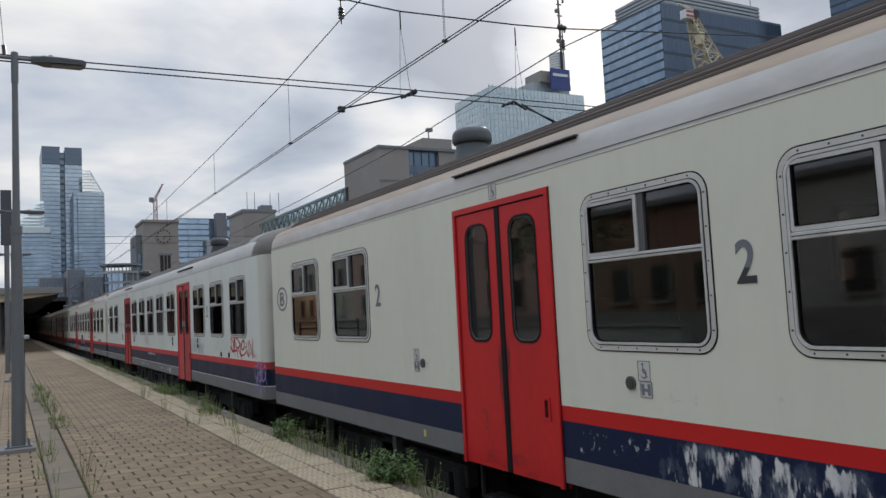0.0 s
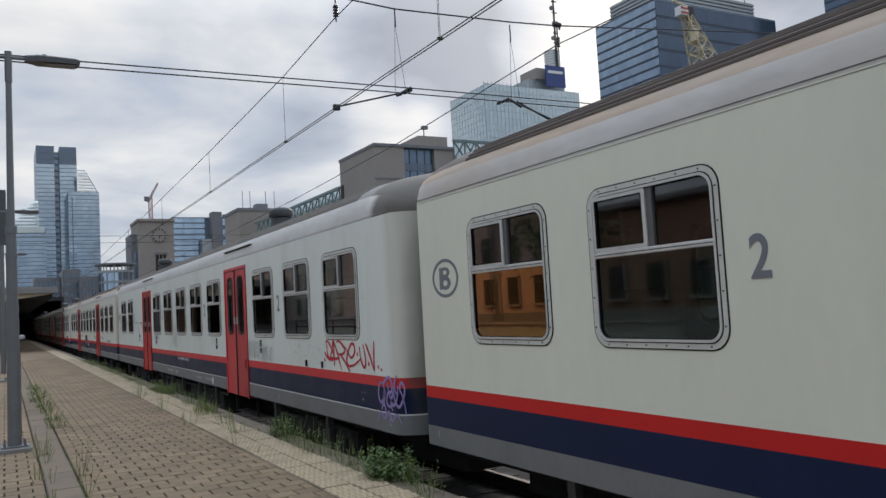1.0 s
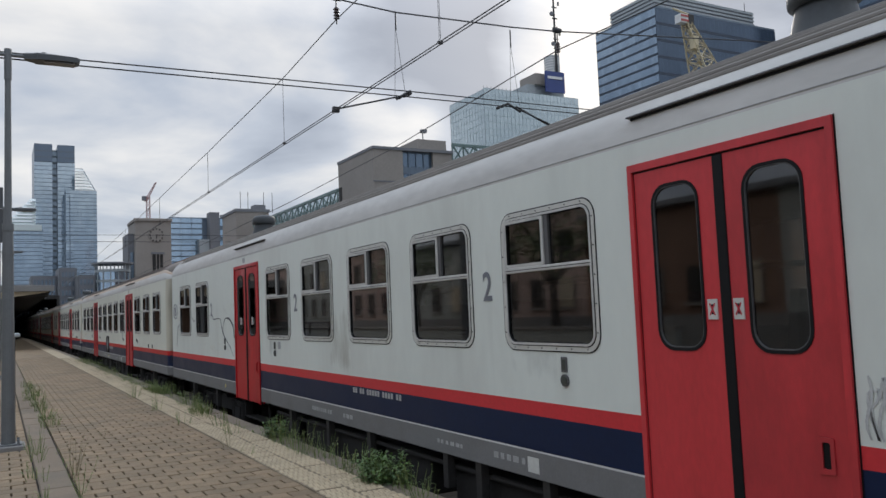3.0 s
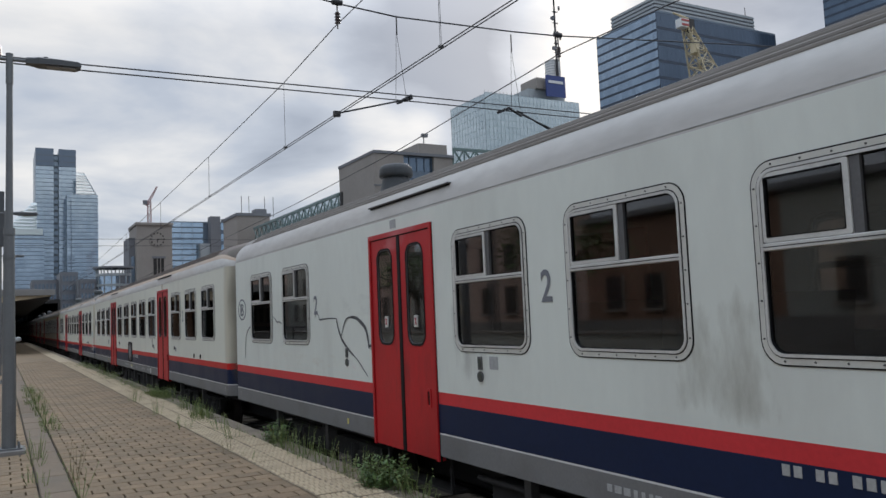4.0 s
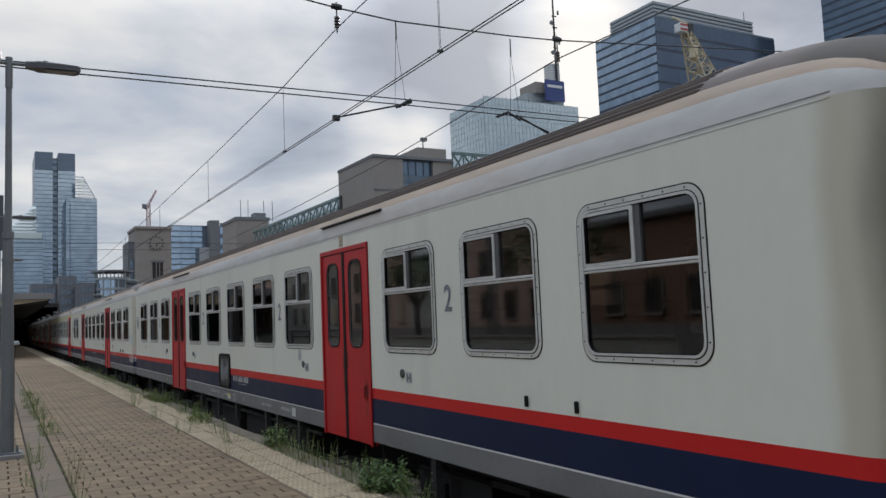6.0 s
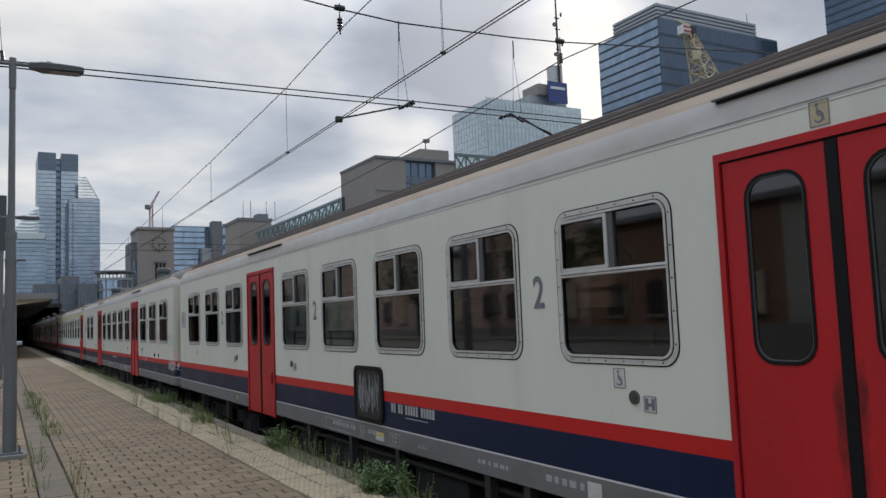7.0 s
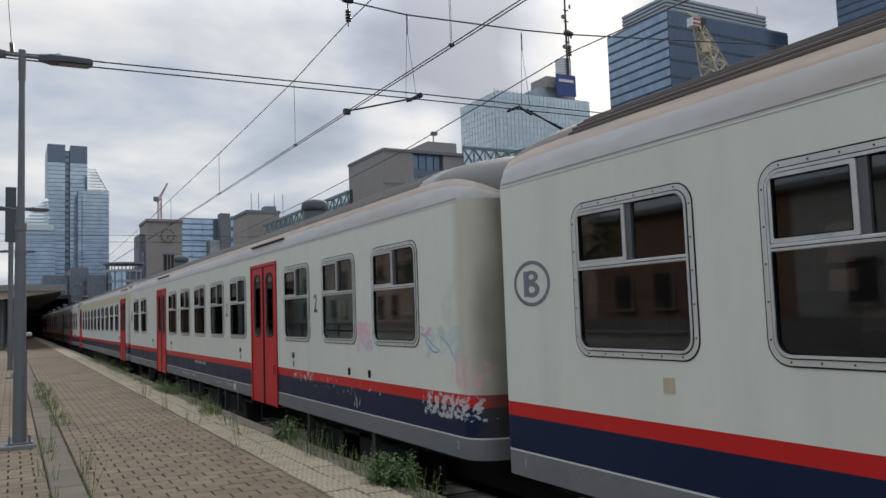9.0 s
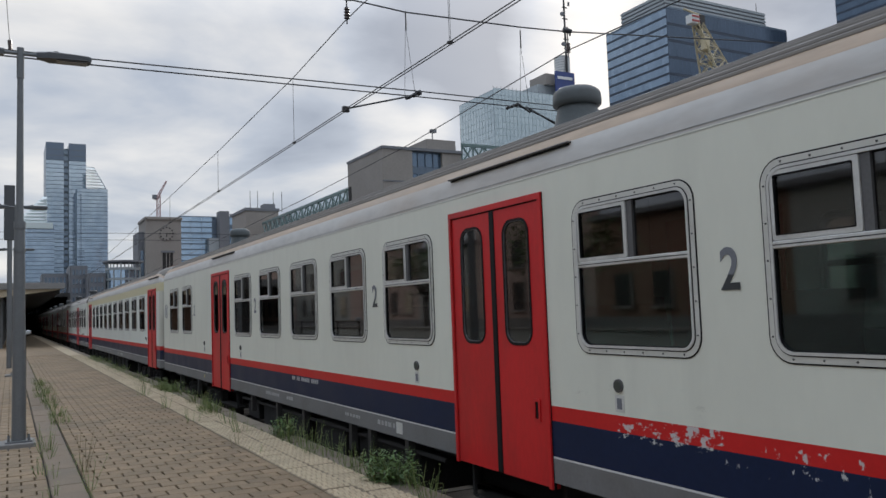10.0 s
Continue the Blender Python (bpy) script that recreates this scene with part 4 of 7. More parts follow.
    # inside: floor, lining, bench seats
    part("floor", box(0.06, CW - 0.06, BODY0 + R, BODY1 - 0.1, 0.50, 0.56), M_INNER, coach)
    part("ceiling", box(0.12, CW - 0.12, BODY0 + R, BODY1 - 0.1, 2.60, 2.63), M_INNER, coach)
    for c in doors:
        for d in (-0.86, 0.86):
            part("partition", box(0.08, 1.0, c + d - 0.02, c + d + 0.02, 0.56, 2.6), M_INNER, coach)
    bm = bmesh.new()
    for x0 in (0.10, 1.72):
        add_box(bm, x0, x0 + 1.02, -0.42, 0.0, 0.88, 0.98)
        v = add_box(bm, x0, x0 + 1.02, -0.03, 0.06, 0.95, 1.66)
        for q in v:
            if q.co.z > 1.5:
                q.co.y += 0.10
    seat = part("bench_seat", bm, M_SEAT, coach, "brown vinyl bench seats")
    first = True
    for c in windows:
        for dy, turn in ((0.78, 0), (-0.78, 180)):
            m = pose(0 if turn == 0 else CW, c + dy, 0, 0, 0, turn)
            if first:
                seat.matrix_basis = m
                first = False
            else:
                copy_thing(seat, m)
    # underframe, equipment, bogies
    part("underframe", box(0.35, CW - 0.35, BODY0 + R, BODY1 - 0.2, 0.10, 0.42), M_UNDER, coach)
    # plain box added to stop light coming through under the coach
    part("pipework", box(0.95, CW - 0.95, BODY0 + 0.4, BODY1 - 0.4, -0.30, 0.10), M_UNDER, coach)
    for y0, y1, z in ((8.9, 10.6, -0.33), (11.1, 12.2, -0.28), (12.7, 14.9, -0.36), (15.2, 15.9, -0.2)):
        part("equipment_box", box(0.18, 0.95, y0, y1, z, 0.12, 0.02), M_UNDER, coach)
    part("truss_rod", tube((0.12, 8.2, 0.12), (0.12, 16.0, 0.12), 0.025), M_UNDER, coach)
    for y in (8.9, 9.9, 10.5, 12.3, 13.6, 15.1, 4.9, 2.6, 19.6, 21.7):
        part("bracket", box(0.02, 0.10, y - 0.045, y + 0.045, -0.02 - 0.1 * (y % 1), Z_SOLE + 0.02), M_STEP, coach)
    for y in (18.8,):
        part("yellow_tag", box(-0.006, 0.0, y - 0.022, y + 0.022, 0.335, 0.40), M_YELLOWTAG, coach)
    for y in (4.0, 20.26):
        bogie = build_bogie(coach, y)
        for s in (-1.28, 1.28):
            build_wheelset(bogie, y + s)
    # coupling end: bellows, buffers
    part("gangway", box(HALF_W - 0.55, HALF_W + 0.55, -0.02, BODY0 + 0.02, 0.5, 2.5, 0.03), M_BLACK, coach, "black rubber gangway bellows")
    part("gangway", box(HALF_W - 0.55, HALF_W + 0.55, BODY1 - 0.02, COACH_LEN - 0.03, 0.5, 2.5, 0.03), M_BLACK, coach, "black rubber gangway bellows")
    for x in (HALF_W - 0.87, HALF_W + 0.87):
        part("end_socket", tube((x, BODY0 - 0.03, 1.33), (x, BODY0 + 0.06, 1.33), 0.12, 20), M_UNDER, coach)
        part("buffer", tube((x, -0.02, 0.36), (x, BODY0 + 0.1, 0.36), 0.10, 14), M_UNDER, coach)
        part("buffer", tube((x, BODY1 - 0.1, 0.36), (x, COACH_LEN - 0.03, 0.36), 0.10, 14), M_UNDER, coach)
    # class figures
    if not first_class:
        for y in (4.44, 9.58, 14.68, 19.82):
            writing(coach, "class_figure", "2", y, 1.675, 0.245, M_DARKGREY, squeeze=0.86, bold=0.005)
    # oval mark at the rear end: a ring with two plain ovals in it
    bm = bmesh.new()
    ell = lambda a, b, cz=0, cy=0, n=28: [(23.52 + cy + a * math.cos(k * math.tau / n), 1.82 + cz + b * math.sin(k * math.tau / n)) for k in range(n)]
    add_ring(bm, ell(0.25, 0.185), ell(0.218, 0.155), -0.003, 0.001)
    mark = part("oval_mark", bm, M_DARKGREY, coach)
    for cz, a, b, d in ((-0.048, 0.105, 0.064, 0.0), (0.054, 0.09, 0.05, 0.0008)):
        bm = bmesh.new()
        add_ring(bm, ell(a, b, cz), ell(a * 0.45, b * 0.42, cz), -0.003 - d, 0.001)
        part("mark_oval", bm, M_DARKGREY, mark)
    bm = bmesh.new()
    add_plate(bm, [(23.56, 1.715), (23.625, 1.715), (23.625, 1.92), (23.56, 1.92)], -0.0046, 0.001)
    part("mark_bar", bm, M_DARKGREY, mark)
    # door buttons with their plates
    buttons = ((5.46, 1.05), (8.56, 1.05), (15.70, 1.05), (18.77, 1.07)) if not first_class else ((3.0, 1.05),)
    for y, z in buttons:
        b = part("door_button", tube((0.0, y, z), (-0.014, y, z), 0.046, 20), M_DARKALU, coach, "grey round door button")
        part("button_centre", tube((-0.014, y, z), (-0.019, y, z), 0.033, 14), M_BUTTON, b)
        if buttons_as == "slot":
            slot = part("button_slot", box(-0.014, 0.0, y - 0.034, y + 0.034, z + 0.06, z + 0.175, 0.006), M_DARKALU, coach, "worn dark slot over the button")
            part("slot_face", box(-0.017, -0.012, y - 0.02, y + 0.02, z + 0.08, z + 0.155), M_BUTTON, slot)
        elif buttons_as == "below":
            plate = part("button_plate", box(-0.004, 0.0, y - 0.045, y + 0.045, z - 0.18, z - 0.065), M_PLATE, coach, "small pale sign plate")
            part("sign_mark", box(-0.006, -0.004, y - 0.024, y + 0.024, z - 0.16, z - 0.085), M_DARKGREY, plate)
        else:
            d = 0.14 if y > 17 else -0.14
            plate = part("button_plate", box(-0.003, 0.0, y + d - 0.052, y + d + 0.052, z - 0.085, z + 0.012), M_PLATE, coach, "small pale sign plate")
            for k in (-1, 1):
                part("sign_mark", box(-0.005, -0.003, y + d + k * 0.03 - 0.014, y + d + k * 0.03 + 0.014, z - 0.075, z + 0.002), M_DARKGREY, plate)
            bm = bmesh.new()
            add_ring(bm, rounded(y + d - 0.056, y + d + 0.056, z - 0.09, z + 0.017, 0.005, 1), rounded(y + d - 0.051, y + d + 0.051, z - 0.085, z + 0.012, 0.004, 1), -0.0045, 0.0)
            part("sign_border", bm, M_DARKGREY, plate)
            part("sign_mark", box(-0.0048, -0.003, y + d - 0.018, y + d + 0.018, z - 0.05, z - 0.03), M_DARKGREY, plate)
    for y, z in ((3.23, 0.925), (2.60, 0.925)):
        if not first_class:
            part("lamp_socket", box(-0.025, 0.0, y - 0.018, y + 0.018, z - 0.045, z + 0.045, 0.010), M_BLACK, coach)
    # small plain panels and lines of lettering along the solebar
    rng = random.Random(7)
    for y0, n, h in ((14.1, 9, 0.05), (13.0, 3, 0.05), (10.6, 6, 0.035), (9.6, 5, 0.05)):
        y = y0
        for k in range(n):
            w = rng.uniform(0.03, 0.09)
            part("letter_bar", box(-0.003, 0.001, y - w, y, 0.345, 0.345 + h), M_LETTER, coach)
            y -= w + rng.uniform(0.02, 0.06)
    part("notice_plate", box(-0.004, 0.0, 8.95, 9.10, 0.30, 0.42), M_PLATE, coach)
    for y in (0.55, 23.7):
        writing(coach, "end_figure", "2" if y < 1 else "1", y, 0.34, 0.07, M_LETTER)
    return coach


PRIMER, SMUDGE, SOOT = (0.52, 0.53, 0.52), (0.20, 0.20, 0.19), (0.06, 0.012, 0.012)
# door paint is in the door's own space: y = 0 at the centre seal
DOOR_DIRT = [(SOOT, 0.0, 0.95, 0.16, 0.8, 7, 3, 0.42, 0.25, 0.85, 1), (SOOT, 0.36, 0.55, 0.24, 0.34, 5, 4, 0.46, 0.2, 0.7, 2), (SOOT, 0.0, 0.30, 0.8, 0.16, 5, 9, 0.44, 0.3, 0.6, 3)]
M_DOORSOOT = worn(M_DOOR, "door_red_sooty", DOOR_DIRT)
M_DOORWORN = worn(M_DOORRED, "door_red_worn", [(SOOT, 0.0, 1.15, 0.34, 1.0, 6, 2, 0.44, 0.3, 0.8, 4), (SOOT, -0.5, 0.9, 0.3, 0.8, 4, 2, 0.48, 0.3, 0.6, 5), ((0.55, 0.22, 0.23), 0.0, 2.42, 0.7, 0.22, 3, 5, 0.40, 0.3, 0.5, 6)])
M_DOORDEEP = worn(M_DOORRED, "door_red_deep", DOOR_DIRT[:1] + [(SOOT, -0.62, 0.75, 0.14, 0.5, 7, 5, 0.44, 0.2, 0.8, 40)])
M_CREAMSCUFF = worn(M_CREAM, "coach_cream_scuffed", [(SMUDGE, 15.0, 1.02, 1.6, 0.18, 5, 9, 0.60, 0.12, 0.35, 7), (SMUDGE, 19.0, 1.1, 2.6, 0.3, 4, 7, 0.62, 0.12, 0.3, 8)])
M_BLUEFLAKED = worn(M_BLUE, "coach_blue_flaked", [((0.66, 0.66, 0.64), 14.5, 0.57, 1.75, 0.25, 13, 4.0, 0.505, 0.08, 0.95, 9), ((0.16, 0.19, 0.23), 14.5, 0.58, 1.9, 0.26, 9, 5, 0.46, 0.2, 0.55, 10), (PRIMER, 15.9, 0.60, 0.9, 0.2, 16, 14, 0.60, 0.05, 0.8, 11), (PRIMER, 12.0, 0.55, 2.2, 0.25, 15, 10, 0.60, 0.05, 0.7, 12)])
M_WHITEDIRTY = worn(M_WHITE, "coach_white_dirty", [(SMUDGE, 3.0, 1.1, 1.9, 0.32, 5, 11, 0.56, 0.16, 0.5, 13), (SMUDGE, 1.4, 1.75, 0.9, 0.3, 5, 14, 0.58, 0.12, 0.45, 14), (SMUDGE, 9.0, 1.35, 0.6, 0.55, 4, 2, 0.42, 0.3, 0.35, 15), ((0.27, 0.26, 0.21), 13.01, 1.30, 0.65, 0.60, 5, 1.6, 0.36, 0.3, 0.6, 36),
    (SMUDGE, 15.9, 1.35, 0.5, 0.6, 6, 1.6, 0.40, 0.3, 0.45, 16), (SMUDGE, 18.4, 1.75, 1.2, 0.25, 2.5, 6, 0.46, 0.3, 0.3, 17), (SMUDGE, 20.0, 1.75, 0.35, 0.25, 6, 6, 0.45, 0.2, 0.45, 18), ((0.55, 0.50, 0.40), 20.0, 1.05, 3.5, 0.2, 3, 10, 0.55, 0.2, 0.4, 19), ((0.66, 0.50, 0.50), 18.5, 1.0, 0.6, 0.16, 5, 9, 0.50, 0.2, 0.35, 20)])
M_PALESMEARED = worn(M_PALE, "coach_pale_smeared", [((0.68, 0.40, 0.49), 2.74, 1.36, 0.40, 0.30, 6, 7, 0.34, 0.22, 0.85, 21), ((0.40, 0.46, 0.56), 2.62, 1.26, 0.24, 0.12, 9, 14, 0.46, 0.14, 0.7, 35), ((0.36, 0.52, 0.52), 0.75, 1.33, 0.75, 0.30, 6, 8, 0.44, 0.18, 0.6, 22), ((0.62, 0.36, 0.48), 1.15, 1.42, 0.22, 0.10, 9, 16, 0.38, 0.15, 0.8, 23),
    ((0.68, 0.36, 0.42), 0.42, 1.05, 0.40, 0.30, 14, 5, 0.42, 0.16, 0.7, 24), ((0.64, 0.38, 0.46), 1.5, 1.28, 0.4, 0.12, 8, 9, 0.52, 0.15, 0.4, 25), ((0.40, 0.36, 0.28), 0.5, 1.6, 0.7, 1.2, 5, 3, 0.50, 0.2, 0.35, 26), (SMUDGE, 5.5, 1.0, 2.0, 0.2, 6, 12, 0.60, 0.12, 0.35, 27)])
CHIPS = [(PRIMER, 5.0, 0.78, 0.95, 0.17, 14, 22, 0.535, 0.04, 0.9, 28), (PRIMER, 3.4, 0.72, 2.4, 0.2, 17, 13, 0.60, 0.04, 0.85, 29), (PRIMER, 0.75, 0.72, 0.95, 0.22, 13, 17, 0.465, 0.04, 0.9, 30), (PRIMER, 3.0, 0.58, 0.3, 0.18, 22, 8, 0.55, 0.04, 0.8, 34)]
M_BLUECHIPPED, M_REDCHIPPED = worn(M_BLUE, "coach_blue_chipped", CHIPS), worn(M_RED, "coach_red_chipped", CHIPS)
M_BLUESCUFFED = worn(M_BLUE, "coach_blue_scuffed", [(PRIMER, 1.35, 0.60, 0.3, 0.14, 15, 9, 0.55, 0.05, 0.8, 31), ((0.05, 0.05, 0.055), 3.0, 0.6, 4.0, 0.3, 3, 6, 0.5, 0.3, 0.6, 33)])
GREY_ROOF, SOOTY_ROOF = [M_ROOFEDGE, M_PEACH, M_ROOFGREY], [M_ROOFSOOTY, M_ROOFSOOTY, M_ROOFGREY]

coach_cream = build_coach(False, drop=0.03, paint=M_CREAMSCUFF, red=M_DOORSOOT, blue=M_BLUEFLAKED)
coach_plain = build_coach(False, paint=M_WHITEDIRTY, red=M_DOORWORN, blue=M_BLUESCUFFED, stripe=M_REDFADED, roofing=SOOTY_ROOF, rib=M_RIBGREY, buttons_as="slot")
for door in coach_plain.children:
    if door.name.startswith("door") and not door.name.startswith("door_button") and door.matrix_basis.translation.y < 10:
        for ob in [door, *door.children_recursive]:
            if ob.data.materials[0] == M_DOORWORN:
                ob.data = ob.data.copy()
                ob.data.materials[0] = M_DOORFADED
coach_long = build_coach(True, vents=False, drop=0.01, paint=M_PALE, red=M_DOORDEEP)
coach_chipped = build_coach(False, drop=0.02, paint=M_PALESMEARED, blue=M_BLUECHIPPED, stripe=M_REDCHIPPED, roofing=GREY_ROOF, rib=M_RIBGREY, buttons_as="below")
coach_first = build_coach(False, first_class=True, vents=False, roofing=GREY_ROOF, rib=M_RIBGREY)
for ob in coach_cream.children:
    if ob.name.startswith("oval_mark"):
        ob.location = (0, -0.10, 0.055)
ORDER = [coach_cream, coach_plain, coach_long, coach_chipped, coach_first, None, None, None, None, None]
coaches = []
for k, ob in enumerate(ORDER):
    ob = ob or copy_thing(coach_plain, pose(0, 0, 0))
    coaches.append((ob, FIRST_Y + k * COACH_LEN))
LABELS = ["dirty white railway coach with red doors and flaking blue band", "white railway coach with red doors and scrawled graffiti",
          "white railway coach with red doors and a black side hatch", "white railway coach with red doors, pink smears and chipped paint",
          "white first-class railway coach with a yellow line along its roof"]
for k, (ob, y) in enumerate(coaches):
    tagged(ob, LABELS[k] if k < 5 else "dirty white railway coach with red doors", "railway coach", "coaches of the train")


# ---- marks on single coaches ----
def seat_sign(coach, y, z, plate):
    """An outlined sign plate with a wheelchair figure."""
    p = part("notice_sign", box(-0.003, 0.0, y - 0.058, y + 0.058, z - 0.068, z + 0.068), plate, coach, "small outlined wheelchair sign")
    bm = bmesh.new()
    add_ring(bm, rounded(y - 0.058, y + 0.058, z - 0.068, z + 0.068, 0.006, 2), rounded(y - 0.053, y + 0.053, z - 0.063, z + 0.063, 0.005, 2), -0.0045, -0.003)
    part("sign_border", bm, M_DARKGREY, p)
    bm = bmesh.new()
    arc = [(y + 0.004 + 0.026 * math.cos(radians(a)), z - 0.020 + 0.026 * math.sin(radians(a))) for a in range(60, 345, 20)]
    stroke(bm, arc, 0.006, -0.0046)
    stroke(bm, [(y + 0.010, z + 0.032), (y + 0.008, z + 0.010), (y + 0.005, z - 0.010), (y - 0.012, z - 0.011), (y - 0.022, z - 0.036), (y - 0.032, z - 0.038)], 0.007, -0.005)
    stroke(bm, [(y + 0.008, z + 0.012), (y - 0.004, z + 0.010), (y - 0.014, z + 0.008)], 0.005, -0.0054)
    part("sign_figure", bm, M_DARKGREY, p)
    part("sign_dot", tube((-0.003, y + 0.011, z + 0.045), (-0.005, y + 0.011, z + 0.045), 0.010, 10), M_DARKGREY, p)


def bars(coach, y0, y1, z0, z1, groups):
    """A vehicle number as plain bars: y0 is where the line starts."""
    step = (y0 - y1) / sum(g + 0.8 for g in groups)
    y = y0
    for g in groups:
        for k in range(g):
            part("number_bar", box(-0.004, 0.001, y - step * 0.66, y, z0 + 0.015, z1 - 0.02), M_LETTER, coach)
            y -= step
        y -= step * 0.8


def stroke(bm, pts, w, x=-0.004):
    """A painted stroke: a ribbon of changing width through points in the y-z plane."""
    n = len(pts)
    left, right = [], []
    for i, (y, z) in enumerate(pts):
        ya, za = pts[max(0, i - 1)]
        yb, zb = pts[min(n - 1, i + 1)]
        d = Vector((yb - ya, zb - za))
        d = d.normalized() if d.length else Vector((1, 0))
        k = w * (0.55 + 0.45 * math.sin(math.pi * (i + 0.7) / (n + 0.4)))
        left.append(bm.verts.new((x, y - d.y * k, z + d.x * k)))
        right.append(bm.verts.new((x, y + d.y * k, z - d.x * k)))
    for i in range(n - 1):
        bm.faces.new((left[i], left[i + 1], right[i + 1], right[i]))


def smooth_line(pts, n=5):
    """A rounded line through hand-drawn corners."""
    out = []
    for i in range(len(pts) - 1):
        p = [Vector(pts[min(max(j, 0), len(pts) - 1)]) for j in (i - 1, i, i + 1, i + 2)]
        for k in range(n):
            t = k / n
            v = p[1] + 0.5 * t * (p[2] - p[0] + t * (2 * p[0] - 5 * p[1] + 4 * p[2] - p[3] + t * (3 * (p[1] - p[2]) + p[3] - p[0])))
            out.append((v.x, v.y))
    return out + [tuple(pts[-1])]


def tag_lines(coach, y0, z0, lines, w, material, label):
    """Sprayed letters: lines of (along, up) in centimetres from (y0, z0), read towards the coach's front."""
    bm = bmesh.new()
    for k, line in enumerate(lines):
        pts = smooth_line([(y0 - a / 100, z0 + b / 100) for a, b in line])
        stroke(bm, pts, w, -0.004 - 0.0004 * (k % 4))
    return tagged(part("graffiti", bm, material, coach, label), kind="stuff")


def scrawl(coach, y0, y1, z0, z1, n, w, seed, material, label):
    """Looping hand-sprayed strokes that fill an oblong, read from y0 to y1."""
    rng = random.Random(seed)
    bm = bmesh.new()
    for k in range(n):
        cy = y0 + (y1 - y0) * (k + 0.5) / n
        hw = abs(y1 - y0) / n * 0.62
        a0, a1 = rng.uniform(0, 6.3), rng.uniform(3.0, 6.0) * rng.choice((-1, 1))
        ph, lean = rng.uniform(0, 6.3), rng.uniform(-0.25, 0.25)
        zc, hz = (z0 + z1) / 2, (z1 - z0) / 2
        pts = []
        for i in range(17):
            t = i / 16
            a = a0 + a1 * t
            dz = hz * (0.8 * math.sin(a) + 0.25 * math.sin(2.3 * a + ph))
            pts.append((cy + hw * (0.8 * math.cos(a * 0.9 + ph) + 0.3 * math.cos(2.1 * a)) - lean * dz, zc + dz))
        stroke(bm, pts, w, -0.004 - 0.0004 * (k % 3))
        if rng.random() < 0.6:
            ya = cy + rng.uniform(-hw, hw)
            stroke(bm, [(ya + 0.02 * math.sin(i), z0 + (z1 - z0) * (i / 6) * rng.uniform(0.9, 1.05)) for i in range(7)], w, -0.0056)
    return tagged(part("graffiti", bm, material, coach, label), kind="stuff")


c1, c2, c3, c4 = (coaches[k][0] for k in range(4))


def teal_panes(coach, where):
    """Some windows have a greener lower pane, fitted later."""
    for win in coach.children:
        if win.name.startswith("window") and any(abs(win.matrix_basis.translation.y - c) < 0.3 for c in where):
            for p in win.children:
                if p.name.startswith("lower_pane"):
                    p.data = p.data.copy()
                    p.data.materials[0] = M_PANETEAL
                    tagged(p, "green-tinted dark glass")


def gold_panes(coach, y_from):
    """The windows past y_from have gold-coated lower panes."""
    for win in coach.children:
        if win.name.startswith("window") and win.matrix_basis.translation.y > y_from:
            for p in win.children:
                if p.name.startswith("lower_pane"):
                    p.data = p.data.copy()
                    p.data.materials[0] = M_PANEGOLD
                    tagged(p, "gold-coated mirror-like glass")


gold_panes(c1, DOOR_C[1] + DOOR_GAP + PITCH * 1.5)
teal_panes(c1, (DOOR_C[1] - DOOR_GAP, DOOR_C[1] + DOOR_GAP + PITCH))
teal_panes(c3, (DOOR_C[0] + DOOR_GAP + 4 * PITCH, DOOR_C[0] + DOOR_GAP + 3 * PITCH, DOOR_C[1] + DOOR_GAP))
teal_panes(c4, (DOOR_C[0] - DOOR_GAP - PITCH, DOOR_C[0] - DOOR_GAP))
M_REPAINT = worn(M_DARKGREY, "lettering_repainted", [((0.035, 0.04, 0.042), 0.0, 0.0, 0.6, 0.13, 6, 9, 0.30, 0.03, 1.0, 41)])
for coach, at in ((c1, (14.68, 4.44)), (c4, (4.44, 9.58))):
    for ob in coach.children:
        if ob.name.startswith("class_figure") and min(abs(ob.location.y - y) for y in at) < 0.1:
            ob.data = ob.data.copy()
            ob.data.materials[0] = M_REPAINT
seat_sign(c1, 15.57, 1.135, M_PLATE)
seat_sign(c1, 18.91, 1.145, M_PLATE)
seat_sign(c1, 17.30, 2.60, M_PLATE)
# second coach
tag_lines(c2, 2.5, Z_STRIPE, [((-1, 23), (12, 15), (29, 13)),
    ((5, 36), (12, 37), (27, 27), (32, 17), (20, 14), (10, 21), (8, 35)),
    ((17, 13), (26, 26), (33, 40), (33, 22), (33, 6)),
    ((19, 16), (37, 15), (52, 17)),
    ((33, 38), (45, 22), (57, 2)),
    ((44, 36), (51, 38), (67, 31), (70, 25), (58, 21), (49, 22)),
    ((54, 22), (70, 12), (85, 1)),
    ((72, 31), (81, 24), (91, 18), (102, 25), (100, 34), (91, 34), (78, 21), (76, 13), (83, 8), (100, 10), (118, 17)),
    ((109, 25), (110, 23), (111, 21)),
    ((117, 32), (119, 20), (124, 11), (131, 8), (134, 16), (132, 26), (128, 35)),
    ((142, 15), (143, 13), (144, 10)),
    ((136, 36), (149, 19), (158, 5)),
    ((158, 5), (158, 22), (160, 39)),
    ((168, 12), (169, 10), (170, 8)),
    ((177, 9), (177, 8), (179, 6)),
    ((-2, 15), (-1, 13), (1, 11))], 0.019, M_SPRAYRED, "red sprayed letters")
